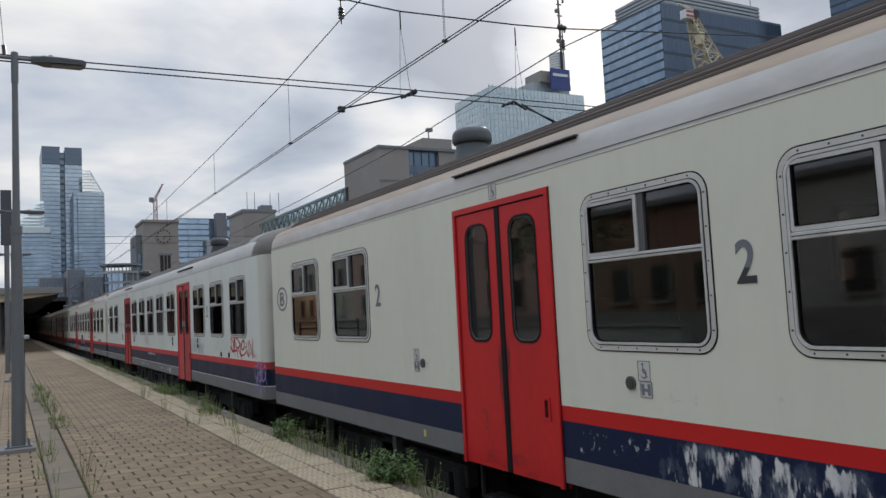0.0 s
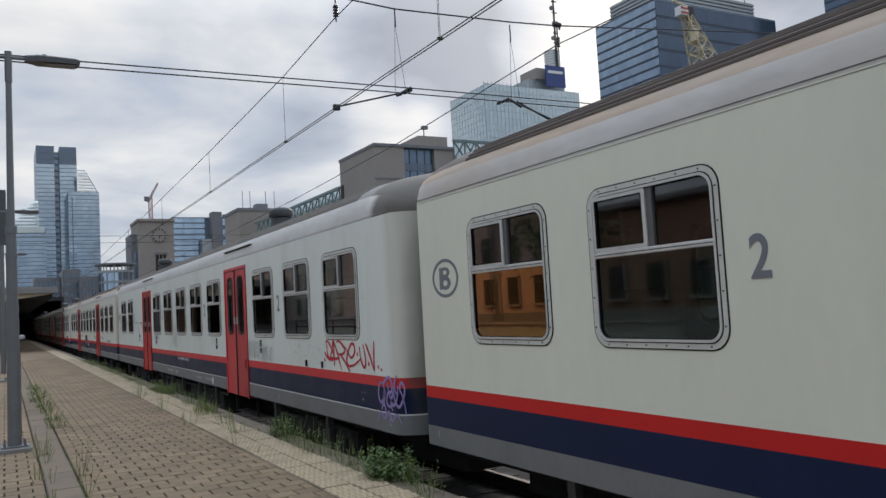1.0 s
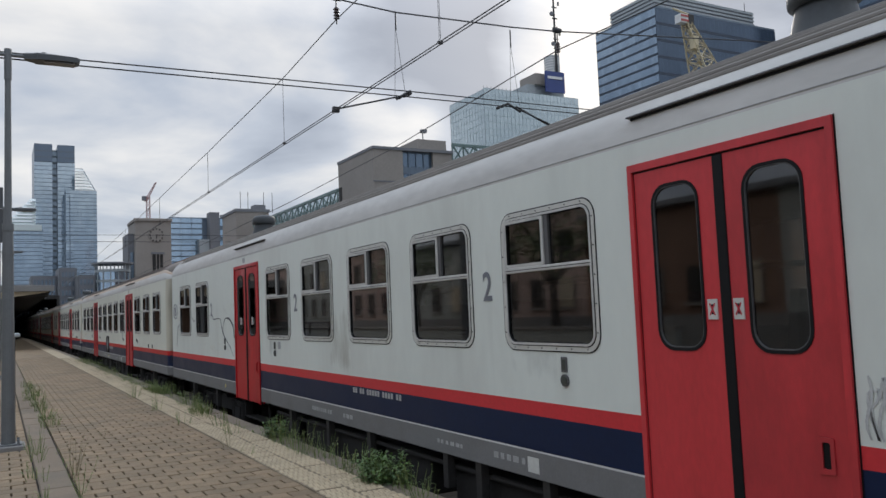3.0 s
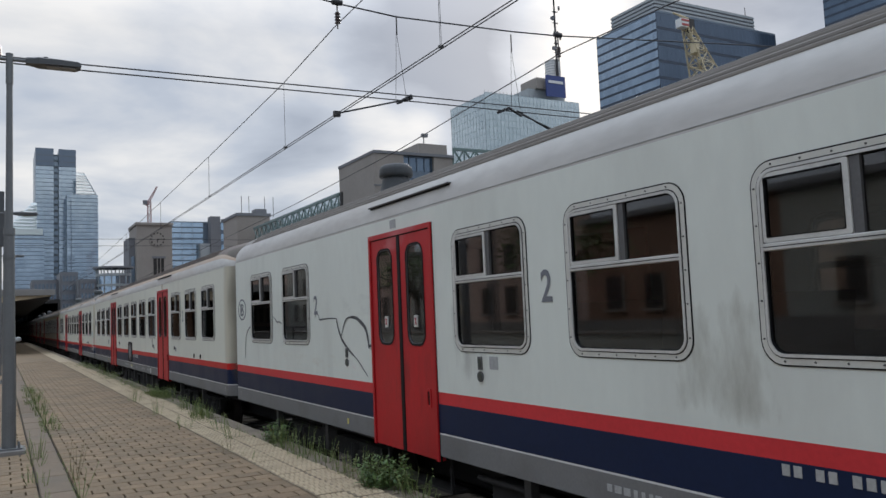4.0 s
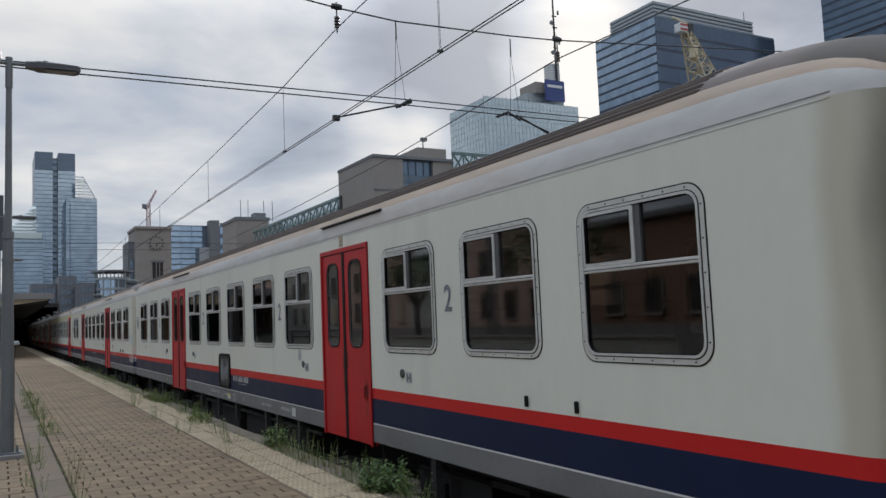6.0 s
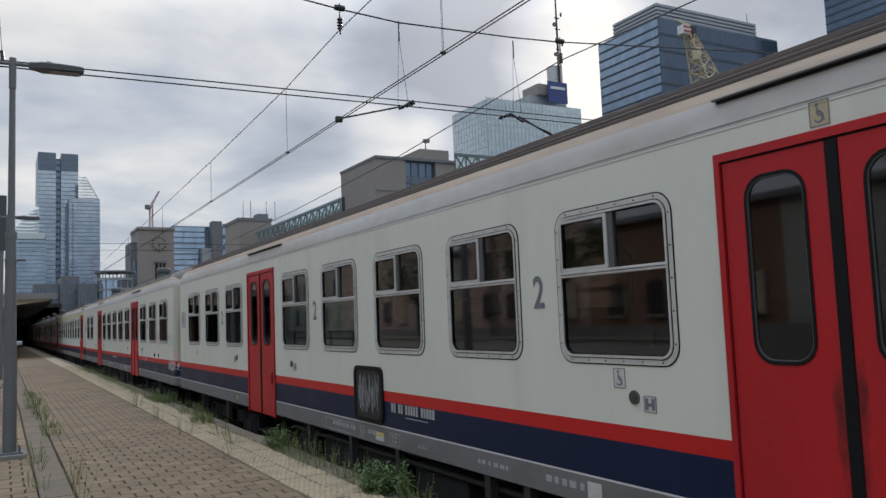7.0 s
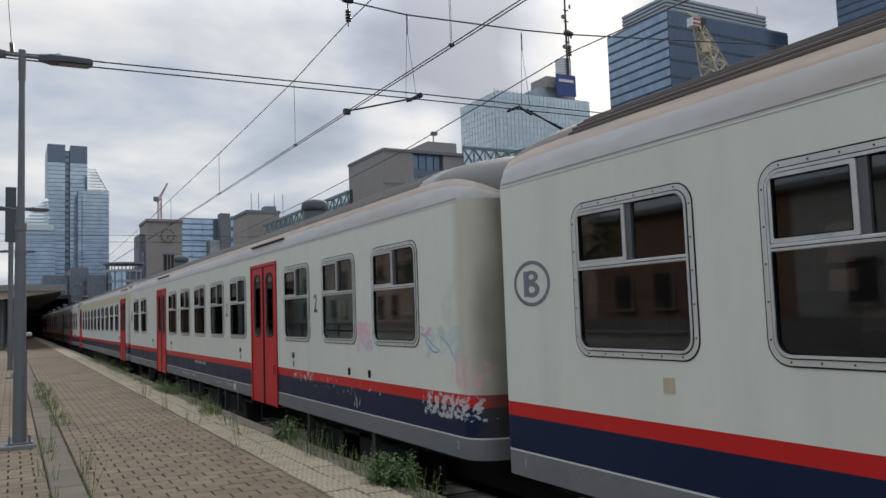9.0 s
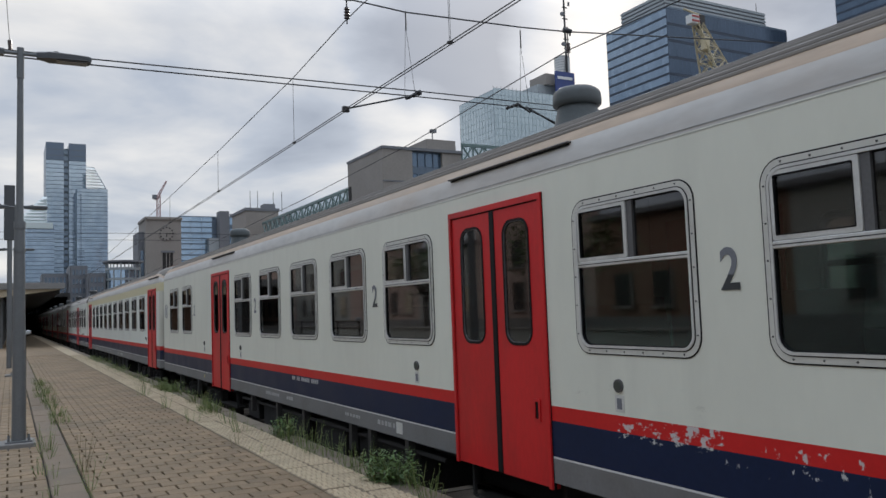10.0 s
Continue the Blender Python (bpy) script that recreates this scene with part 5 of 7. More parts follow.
tag_lines(c2, 2.5, Z_STRIPE, [((183, -8), (172, -7), (167, -15), (167, -23), (172, -29), (179, -24), (181, -15), (179, -33)),
    ((181, -29), (184, -17), (181, -8), (194, 0), (202, -5), (201, -15), (191, -18), (188, -29), (198, -32), (204, -26)),
    ((216, 3), (210, -5), (206, -15), (198, -27), (202, -36)),
    ((218, -13), (213, -17), (208, -9), (207, -19), (212, -28), (220, -30), (230, -21), (234, -10), (227, -4), (222, -11), (227, -17), (233, -28), (236, -39)),
    ((173, -37), (179, -29), (183, -34), (186, -43)),
    ((160, -50), (171, -40), (180, -46), (192, -38), (200, -47), (212, -39), (224, -48)),
    ((190, -6), (196, -20), (204, -30), (214, -22), (218, -8))], 0.018, M_SPRAYPURPLE, "purple sprayed loops")
scrawl(c2, 6.2, 5.55, 0.90, 1.20, 9, 0.008, 8, M_SPRAYGREY, "faded grey sprayed scrawl")
scrawl(c2, 5.4, 4.85, 0.87, 1.14, 6, 0.009, 9, M_SPRAYGREY, "faded grey sprayed scrawl")
bars(c2, 12.66, 11.28, 0.66, 0.755, (2, 2, 5, 4, 2))
bm = bmesh.new()
for pts, w in (([(23.352, 0.998), (23.345, 1.11), (23.333, 1.22), (23.253, 1.396), (23.13, 1.48), (23.0, 1.528)], 0.016),
               ([(21.743, 1.674), (21.61, 1.631), (21.526, 1.581), (21.421, 1.594), (21.315, 1.559)], 0.011),
               ([(19.86, 1.63), (19.80, 1.68), (19.72, 1.66), (19.68, 1.60), (19.541, 1.604), (19.3, 1.612), (19.08, 1.603)], 0.010),
               ([(19.085, 1.603), (19.037, 1.497), (18.94, 1.368), (18.83, 1.29), (18.711, 1.225), (18.56, 1.16)], 0.020),
               ([(18.60, 1.175), (18.423, 1.10), (18.30, 1.02), (18.159, 0.933)], 0.009),
               ([(18.93, 1.39), (18.86, 1.50), (18.767, 1.588), (18.67, 1.613), (18.566, 1.616)], 0.012),
               ([(18.60, 1.618), (18.44, 1.60), (18.329, 1.559), (18.23, 1.51), (18.164, 1.456), (18.12, 1.35), (18.10, 1.25)], 0.026),
               ([(18.11, 1.27), (18.06, 1.285), (18.02, 1.281)], 0.016)):
    stroke(bm, smooth_line(pts), w)
tagged(part("graffiti", bm, M_SPRAYBLACK, c2, "thin black sprayed line"), kind="stuff")
for c in DOOR_C:
    for d in (-0.09, 0.10) if c < 10 else (-0.36, 0.34):
        s = part("door_sticker", box(-0.013, -0.001, c + d - 0.035, c + d + 0.035, 1.49, 1.61), M_PLATE, c2, "white sticker on the door")
        bm = bmesh.new()
        stroke(bm, [(c + d - 0.02, 1.515), (c + d, 1.55), (c + d + 0.02, 1.585)], 0.006, -0.0142)
        stroke(bm, [(c + d + 0.02, 1.515), (c + d, 1.55), (c + d - 0.02, 1.585)], 0.006, -0.0146)
        part("sticker_mark", bm, M_SPRAYRED, s)
        part("sticker_figure", box(-0.014, -0.013, c + d - 0.008, c + d + 0.008, 1.52, 1.58), M_BLACK, s)
part("notice_sign", box(-0.004, 0.0, 17.30, 17.44, 2.55, 2.64), M_PLATEGREY, c2, "small grey sign plate above the door")
part("notice_sign", box(-0.004, 0.0, 15.42, 15.55, 1.12, 1.23), M_PLATEGREY, c2, "small grey worn sign plate")
# third coach
seat_sign(c3, 7.06, 2.60, M_TAN)
seat_sign(c3, 8.70, 1.17, M_PLATE)
part("tape", box(-0.003, 0.0, 22.0, 22.1, 1.05, 1.15), M_TAN, c3, "scrap of tan tape")
bm = bmesh.new()
add_plate(bm, rounded(12.57, 13.33, 0.50, 1.09, 0.09), -0.012, 0.004)
hatch = part("side_hatch", bm, M_HATCH, c3, "black ribbed hatch with pale scratches")
bm = bmesh.new()
add_ring(bm, rounded(12.55, 13.35, 0.48, 1.11, 0.10), rounded(12.60, 13.30, 0.53, 1.06, 0.08), -0.022, 0.0)
part("hatch_rim", bm, M_BLACK, hatch)
bm = bmesh.new()
rng = random.Random(3)
for k in range(110):
    y = 12.66 + 0.58 * rng.random()
    z = rng.uniform(0.58, 0.85)
    d = rng.uniform(0.06, 0.24)
    add_box(bm, -0.0145, -0.012, y, y + rng.uniform(0.002, 0.006), z, min(z + d, 1.02))
tagged(part("scratches", bm, M_CHIP, hatch), kind="stuff")
bars(c3, 12.36, 11.32, 0.625, 0.755, (2, 2, 5, 5))
part("number_underline", box(-0.004, 0.001, 11.52, 12.02, 0.600, 0.608), M_LETTER, c3)
def outlined(coach, y, z, w, h):
    """A thin pale outline round a block of lettering on the solebar."""
    bm = bmesh.new()
    add_ring(bm, rounded(y - w / 2, y + w / 2, z - h / 2, z + h / 2, 0.004, 1), rounded(y - w / 2 + 0.006, y + w / 2 - 0.006, z - h / 2 + 0.006, z + h / 2 - 0.006, 0.003, 1), -0.003, 0.001)
    return part("letter_frame", bm, M_LETTER, coach)


for words, y, z, h in (("3", 13.18, 0.325, 0.05), ("39t 48t", 12.31, 0.358, 0.035), ("104Pl", 12.31, 0.308, 0.038), ("KE-R-A", 11.66, 0.33, 0.045)):
    writing(c3, "solebar_lettering", words, y, z, h, M_LETTER)
for y, w in ((13.89, 0.95), (13.18, 0.10), (12.31, 0.24)):
    outlined(c3, y, 0.35, w, 0.13)
plate = part("notice_plate", box(-0.004, 0.0, 12.58, 12.79, 0.30, 0.345), M_PLATE, c3, "white inspection label")
part("label_band", box(-0.004, 0.0, 12.58, 12.79, 0.347, 0.39), M_YELLOWTAG, plate)
writing(c2, "solebar_lettering", "5", 4.60, 0.32, 0.05, M_LETTER)
# fourth coach
tag_lines(c4, 1.30, 1.30, [((0, 11), (10, 9), (20, 5), (31, -1), (45, -6)), ((14, 4), (22, -3), (34, -8), (44, -6)), ((46, 8), (55, 4), (64, -2), (76, -16))], 0.010, M_TEAL, "faint teal sprayed line")
bars(c4, 12.70, 11.5, 0.645, 0.735, (2, 2, 5, 4))


# ---- far buildings ----
def front(parent, o, u, w, h, nx, nz, panes, gap=0.12, seed=1, band=0.0, mull=M_MULLION, tilt=0.004, bar=None, proud=0.22):
    """A glazed front: panes in one mesh, mullions and floor bands in others. o: lower corner, u: direction along the wall."""
    rng = random.Random(seed)
    o, u = Vector(o), Vector(u).normalized()
    n = u.cross(Vector((0, 0, 1)))          # outward
    bm = bmesh.new()
    dx, dz = w / nx, h / nz
    for i in range(nx):
        for k in range(nz):
            z0 = k * dz + band * dz
            a, b = i * dx + (bar or gap) / 2, (i + 1) * dx - (bar or gap) / 2
            t, s = rng.gauss(0, tilt), rng.gauss(0, tilt)
            c = []
            for x, z in ((a, z0 + gap / 2), (b, z0 + gap / 2), (b, (k + 1) * dz - gap / 2), (a, (k + 1) * dz - gap / 2)):
                d = (x - (a + b) / 2) * t + (z - z0 - dz / 2) * s
                c.append(bm.verts.new(o + u * x + Vector((0, 0, z)) + n * (0.05 + d)))
            bm.faces.new(c)
    tagged(part("panes", bm, panes, parent), kind="stuff")
    bm = bmesh.new()
    for i in range(nx + 1):
        p = o + u * (i * dx)
        q = [p - u * (bar or gap) / 2, p + u * (bar or gap) / 2]
        vs = [bm.verts.new(v + n * d + Vector((0, 0, z))) for z in (0, h) for v in q for d in (0.0, proud)]
        for f in ((0, 1, 5, 4), (1, 3, 7, 5), (3, 2, 6, 7)):
            bm.faces.new([vs[j] for j in f])
    for k in range(nz + 1):
        z0, z1 = k * dz - gap / 2, k * dz + max(gap / 2, band * dz)
        z1 = min(z1, h + gap)
        vs = [bm.verts.new(o + u * x + n * d + Vector((0, 0, z))) for z in (z0, z1) for x in (0, w) for d in (0.0, proud * 0.9)]
        for f in ((0, 1, 5, 4), (1, 3, 7, 5), (3, 2, 6, 7), (4, 5, 7, 6)):
            bm.faces.new([vs[j] for j in f])
    tagged(part("mullions", bm, mull, parent), kind="stuff")


def block(parent, name, x0, x1, y0, y1, z0, z1, mat):
    return part(name, box(x0, x1, y0, y1, z0, z1), mat, parent)


G0 = RAIL_Z - 0.45


def glass_tower_left():
    t = tagged(new("office_tower"), "slim twin glass office tower with lower wings", "office tower")
    d = 420
    block(t, "wall", 14.4, 22.2, d, d + 30, G0, 88.8, M_BAND)
    block(t, "wall", 22.2, 24.4, d + 3, d + 28, G0, 86.5, M_BAND)
    block(t, "wall", 24.4, 32.0, d, d + 30, G0, 88.4, M_BAND)
    front(t, (14.4, d, 0), (1, 0, 0), 7.8, 80, 5, 40, M_GLASSBLUE, 0.07, 3, 0.10, M_MULLBLUE, bar=0.05, proud=0.08)
    front(t, (24.4, d, 0), (1, 0, 0), 7.6, 80, 5, 40, M_GLASSBLUE, 0.07, 4, 0.10, M_MULLBLUE, bar=0.05, proud=0.08)
    front(t, (22.2, d + 2.9, 0), (1, 0, 0), 2.2, 86, 1, 28, M_GLASSDARK, 0.3, 5, 0.25)
    for x0, x1 in ((14.4, 22.2), (24.4, 32.0)):
        part("parapet", box(x0, x1, d - 0.35, d, 80.2, 88.6), M_MULLBLUE, t)
        for z in (82.2, 85.2):
            part("parapet_joint", box(x0, x1, d - 0.4, d - 0.35, z, z + 0.25), M_STONEDARK, t)
    # wing with a sloping glass crown
    block(t, "wing", 27.0, 40.4, d - 14, d + 6, G0, 64.5, M_BAND)
    front(t, (27.0, d - 14, 0), (1, 0, 0), 13.4, 64.5, 8, 36, M_GLASSBLUE, 0.08, 6, 0.10, M_MULLBLUE, bar=0.05, proud=0.08)
    part("ladder", box(28.6, 28.9, d - 14.5, d - 14, 8, 62), M_MULLBLUE, t)
    for k in range(18):
        part("ladder_rung", box(27.2, 30.3, d - 14.45, d - 14.2, 8.5 + k * 1.55, 8.8 + k * 1.55), M_MULLBLUE, t)
    bm = bmesh.new()
    for i in range(7):
        za, zb = 65.0 + i * 1.5, 65.0 + i * 1.5 + 1.3
        xa, xb = 39.8 - i * 0.75, 39.8 - (i + 0.86) * 0.75
        bm.faces.new([bm.verts.new(p) for p in ((31.5, d - 13, za), (xa, d - 13, za), (xb, d - 10, zb), (31.5, d - 10, zb))])
    tagged(part("sloping_glass", bm, M_GLASSROOF, t), kind="stuff")
    bm = bmesh.new()
    for i in range(8):
        add_tube(bm, (31, d - 13.2 + i * 0.4, 65 + i * 1.5), (39.9 - i * 0.75, d - 13.2 + i * 0.4, 65 + i * 1.5), 0.14, 4)
    add_tube(bm, (39.9, d - 13.5, 64.5), (34.6, d - 10, 75.6), 0.22, 4)
    part("crown_frame", bm, M_MULLION, t)
    block(t, "low_wing", 1.0, 17.5, d - 12, d + 6, G0, 46.0, M_BAND)
    front(t, (1.0, d - 12, 0), (1, 0, 0), 16.5, 45, 9, 24, M_GLASSBLUE, 0.08, 7, 0.10, M_MULLBLUE, bar=0.05, proud=0.08)
    part("low_roof", box(1.0, 17.0, d - 12.4, d - 8, 45.4, 48.2), M_GLASSROOF, t)
    bm = bmesh.new()
    for i in range(8):
        za = 48.5 + i * 1.55
        xa, xb = 2.0 + i * 1.35, 2.0 + (i + 1) * 1.35
        bm.faces.new([bm.verts.new(p) for p in ((xa, d - 11, za), (14.6, d - 11, za), (14.6, d - 10, za + 1.25), (xb, d - 10, za + 1.25))])
    tagged(part("sloping_glass", bm, M_GLASSROOF, t), kind="stuff")


def clock_building():
    t = tagged(new("clock_tower"), "square beige stone clock tower of the old station", "clock tower")
    d = 232
    x0, x1, zt = 32.9, 42.4, 30.3
    block(t, "wall", x0, x1, d, d + 14, G0, zt - 0.8, M_STONE)
    block(t, "side_wall", x0 - 1.6, x0, d + 3, d + 14, G0, zt - 4, M_STONEDARK)
    part("cornice", box(x0 - 0.3, x1 + 0.3, d - 0.5, d + 14, zt - 0.8, zt, 0.1), M_STONE, t)
    face = part("clock_face", tube((38.4, d - 0.02, 25.6), (38.4, d - 0.22, 25.6), 2.15, 28), M_STONE, t)
    for k in range(12):
        a = k * math.tau / 12
        part("hour_mark", box(38.4 + 1.75 * math.sin(a) - 0.18, 38.4 + 1.75 * math.sin(a) + 0.18, d - 0.32, d - 0.22, 25.6 + 1.75 * math.cos(a) - 0.22, 25.6 + 1.75 * math.cos(a) + 0.22), M_SHADE, face)
    part("clock_hand", box(38.2, 39.7, d - 0.36, d - 0.3, 25.5, 25.7), M_SHADE, face)
    part("clock_hand", box(38.3, 38.5, d - 0.36, d - 0.3, 24.6, 25.7), M_SHADE, face)
    w = part("window", box(37.3, 40.1, d - 0.12, d - 0.02, 14.6, 20.2), M_SHADE, t)
    part("window_surround", box(36.9, 40.5, d - 0.35, d - 0.13, 20.2, 20.8), M_STONEDARK, w)
    for x in (38.2, 39.1):
        part("window_bar", box(x, x + 0.18, d - 0.2, d - 0.12, 15.2, 20.2), M_STONE, w)
    part("window", box(31.9, 32.8, d + 2.9, d + 2.98, 12, 21), M_GLASSDARK, t)

    g = tagged(new("office_building"), "blue glass office block behind the clock tower", "office building")
    block(g, "wall", 43.5, 62.5, 240, 262, G0, 31.8, M_BAND)
    front(g, (43.6, 240, 2), (1, 0, 0), 9.2, 29.6, 3, 18, M_GLASSSKY, 0.12, 11, 0.14, M_BAND, bar=0.06)
    front(g, (56.5, 240, 2), (1, 0, 0), 6.0, 29.6, 4, 9, M_GLASSSKY, 0.2, 12, 0.3, M_BAND, bar=0.1)
    block(g, "stair_tower", 54.2, 57.0, 236, 240, G0, 33.0, M_STONEDARK)
    block(g, "pale_wing", 51.3, 54.2, 237, 240, G0, 25.0, M_LOUVRE)
    for k in range(6):
        part("roof_unit", box(56.8 + k * 1.0, 57.4 + k * 1.0, 242, 243, 31.8, 33.0), M_STONEDARK, g)

    b = tagged(new("brick_hall"), "long brown brick hall beside the tracks", "hall")
    block(b, "wall", 36.0, 60.0, 150, 231, G0, 14.7, M_BRICK)
    part("parapet", box(35.8, 36.2, 150, 231, 14.7, 15.0), M_BRICK, b)

    c = tagged(new("round_pavilion"), "low round glass building with a flat rim roof", "building")
    part("drum", tube((23.2, 200, G0), (23.2, 200, 14.0), 3.7, 28), M_GLASSSKY, c)
    for z in (5.5, 8.2, 11.0, 13.4):
        part("floor_ring", tube((23.2, 200, z), (23.2, 200, z + 0.55), 3.95, 28), M_LOUVRE, c)
    part("roof", tube((23.2, 200, 15.2), (23.2, 200, 15.6), 4.6, 28), M_STONEDARK, c)
    for k in range(14):
        a = k * math.tau / 14
        part("post", tube((23.2 + 3.8 * math.cos(a), 200 + 3.8 * math.sin(a), 5), (23.2 + 3.8 * math.cos(a), 200 + 3.8 * math.sin(a), 15.2), 0.14, 5), M_LOUVRE, c)

    l = tagged(new("low_office"), "row of low grey office buildings with ribbon windows", "office building")
    for x0, x1, y, z, nx, nz in ((6.5, 12.2, 212, 13.5, 6, 4), (12.2, 16.0, 206, 15.0, 4, 5), (15.6, 19.4, 199, 12.8, 4, 4), (2.2, 7.0, 220, 11.6, 4, 3), (18.6, 22.0, 196, 9.0, 4, 2), (24.5, 34.0, 205, 8.6, 8, 2)):
        block(l, "wall", x0, x1, y, y + 14, G0, z, M_STONEDARK)
        front(l, (x0 + 0.4, y, 3.2), (1, 0, 0), x1 - x0 - 0.8, z - 4.0, nx, nz, M_GLASSDARK, 0.35, int(x0 * 10), 0.3, M_STONEDARK)


def right_blocks():
    a = tagged(new("block_building"), "plain beige block with roof aerials", "building")
    block(a, "wall", 42.2, 49.0, 160.5, 172, G0, 23.2, M_STONE)
    part("parapet", box(42.0, 49.2, 160.3, 172.2, 23.2, 23.8), M_STONEDARK, a)
    part("roof_box", box(46.2, 48.5, 161, 164, 23.8, 24.8), M_STONEDARK, a)
    for x in (44.6, 46.2, 49.6, 51.5):
        part("aerial", tube((x, 166, 23.8), (x, 166, 28.2), 0.06, 5), M_WIRE, a)
    tr = tagged(new("truss_gallery"), "green steel truss gallery with hanging bays", "truss bridge")
    X, y0, y1, zt = 45.0, 112.0, 158.0, 20.3
    for z in (zt, zt - 2.9):
        part("chord", box(X - 0.2, X + 0.2, y0, y1, z - 0.2, z + 0.2), M_TRUSS, tr)
    n = 15
    for k in range(n):
        ya, yb = y0 + (y1 - y0) * k / n, y0 + (y1 - y0) * (k + 1) / n
        part("post", tube((X, ya, zt - 2.9), (X, ya, zt), 0.13, 5), M_TRUSS, tr)
        part("brace", tube((X - 0.1, ya, zt - 2.9), (X - 0.1, yb, zt), 0.11, 5), M_TRUSS, tr)
        part("brace", tube((X - 0.1, yb, zt - 2.9), (X - 0.1, ya, zt), 0.11, 5), M_TRUSS, tr)
        part("hanging_bay", box(X - 0.3, X + 2.0, ya + 0.35, yb - 0.35, zt - 5.2, zt - 3.1, 0.15), M_STONEDARK, tr)
    block(tr, "rear_wall", X + 2.0, X + 6, y0, y1, G0, zt - 3.0, M_STONEDARK)
    block(tr, "rear_roof", X + 2.0, X + 7, y0, y1, zt - 1.0, zt + 1.2, M_GLASSPALE)

    b = tagged(new("stone_block"), "beige stone building with a blue glazed band", "building")
    block(b, "wall", 45.0, 49.6, 98.6, 111.5, G0, 24.1, M_STONE)
    part("parapet", box(44.9, 57.8, 98.45, 111.6, 24.1, 24.5), M_STONEDARK, b)
    block(b, "core", 49.6, 57.7, 99.4, 111.5, G0, 24.1, M_STONEDARK)
    front(b, (49.6, 99.4, 6), (1, 0, 0), 4.9, 18.0, 4, 6, M_GLASSDARK, 0.14, 21, 0.3, M_BAND)
    block(b, "pier", 54.5, 57.8, 98.7, 99.4, G0, 24.1, M_STONE)
    block(b, "penthouse", 53.0, 57.8, 100.5, 108, 24.5, 26.4, M_STONE)
    for z in (13.5, 19.5):
        part("string_course", box(44.92, 49.7, 98.52, 98.6, z, z + 0.2), M_STONEDARK, b)
    part("side_door", box(44.9, 45.0, 110.2, 111.2, 14, 20.5), M_SHADE, b)
    part("vent_pipe", tube((55.3, 103, 26.4), (55.3, 103, 28.2), 0.1, 6), M_STONEDARK, b)
    part("vent_hood", box(55.0, 55.9, 102.7, 103.3, 28.0, 28.5), M_STONEDARK, b)
    s = tagged(new("footbridge"), "grey steel lattice footbridge between buildings", "footbridge")
    for z in (22.6, 25.3):
        part("chord", box(57.8, 70, 98.6, 99.0, z, z + 0.4), M_TRUSS, s)
    for k in range(6):
        xa = 57.8 + k * 1.9
        part("brace", tube((xa, 98.7, 22.8), (xa + 1.9, 98.7, 25.5), 0.14, 5), M_TRUSS, s)
        part("brace", tube((xa, 98.7, 25.5), (xa + 1.9, 98.7, 22.8), 0.14, 5), M_TRUSS, s)
        part("post", tube((xa, 98.7, 22.8), (xa, 98.7, 25.5), 0.12, 5), M_TRUSS, s)
    part("glazing", box(57.8, 70, 99.4, 99.6, 15.0, 22.4), M_GLASSBLUE, s)
    part("support", box(68.5, 70, 98.7, 100, G0, 25.7), M_STONEDARK, s)

    p = tagged(new("glass_office"), "pale glass office block with a gridded curtain wall", "office building")
    block(p, "wall", 100, 128.4, 155, 171, G0, 53.0, M_LOUVRE)
    front(p, (100, 171, 5), (0, -1, 0), 16, 48, 12, 30, M_GLASSPALE, 0.10, 31, mull=M_MULLPALE, tilt=0.002, proud=0.08)
    front(p, (100, 155, 5), (1, 0, 0), 28.4, 48.4, 26, 30, M_GLASSPALE, 0.10, 32, mull=M_MULLPALE, tilt=0.002, proud=0.08)
    block(p, "penthouse", 116.5, 128.0, 160, 168, 53, 57.4, M_LOUVRE)
    block(p, "penthouse", 118.5, 125.5, 159, 166, 57.4, 60.2, M_STONE)
    sign = part("sign", box(120.4, 126.4, 157.4, 157.8, 55.2, 60.6), M_SIGN, p, "blue sign board with a pale bar")
    part("sign_bar", box(121.0, 125.6, 157.25, 157.4, 58.6, 59.3), M_WHITEPAINT, sign)
    part("drum", tube((127.0, 163, 60), (127.0, 163, 66.5), 2.0, 22), M_WHITEPAINT, p, "pale ribbed drum")
    for k in range(9):
        part("drum_rib", tube((127.0, 163, 60.6 + k * 0.68), (127.0, 163, 60.72 + k * 0.68), 2.08, 22), M_LOUVRE, p)
    mast = part("mast", tube((126.6, 160.6, 57), (126.6, 160.6, 86), 0.36, 8, 0.2), M_WIRE, p, "radio mast with dishes")
    for z in (68, 70.5, 73.5, 76, 79):
        part("aerial", tube((125.9, 160.4, z), (127.4, 160.4, z), 0.16, 6), M_WIRE, mast)
    for z, s in ((69, -1), (72, 1), (77, -1), (80, 1)):
        part("dish", tube((126.6 + s * 0.9, 160.2, z), (126.6 + s * 1.3, 159.9, z), 0.55, 10), M_STONEDARK, mast)
    for k in range(14):
        part("roof_post", tube((100.4 + k * 1.1, 155.6, 53), (100.4 + k * 1.1, 155.6, 54.1), 0.05, 4), M_WIRE, p)

    q = tagged(new("office_tower"), "dark blue glass tower with floor bands and a louvred crown", "office tower")
    block(q, "wall", 150, 197, 147.8, 171.5, G0, 78.6, M_BAND)
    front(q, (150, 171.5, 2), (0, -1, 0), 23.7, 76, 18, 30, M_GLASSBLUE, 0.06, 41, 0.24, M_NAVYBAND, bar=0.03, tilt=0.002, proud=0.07)
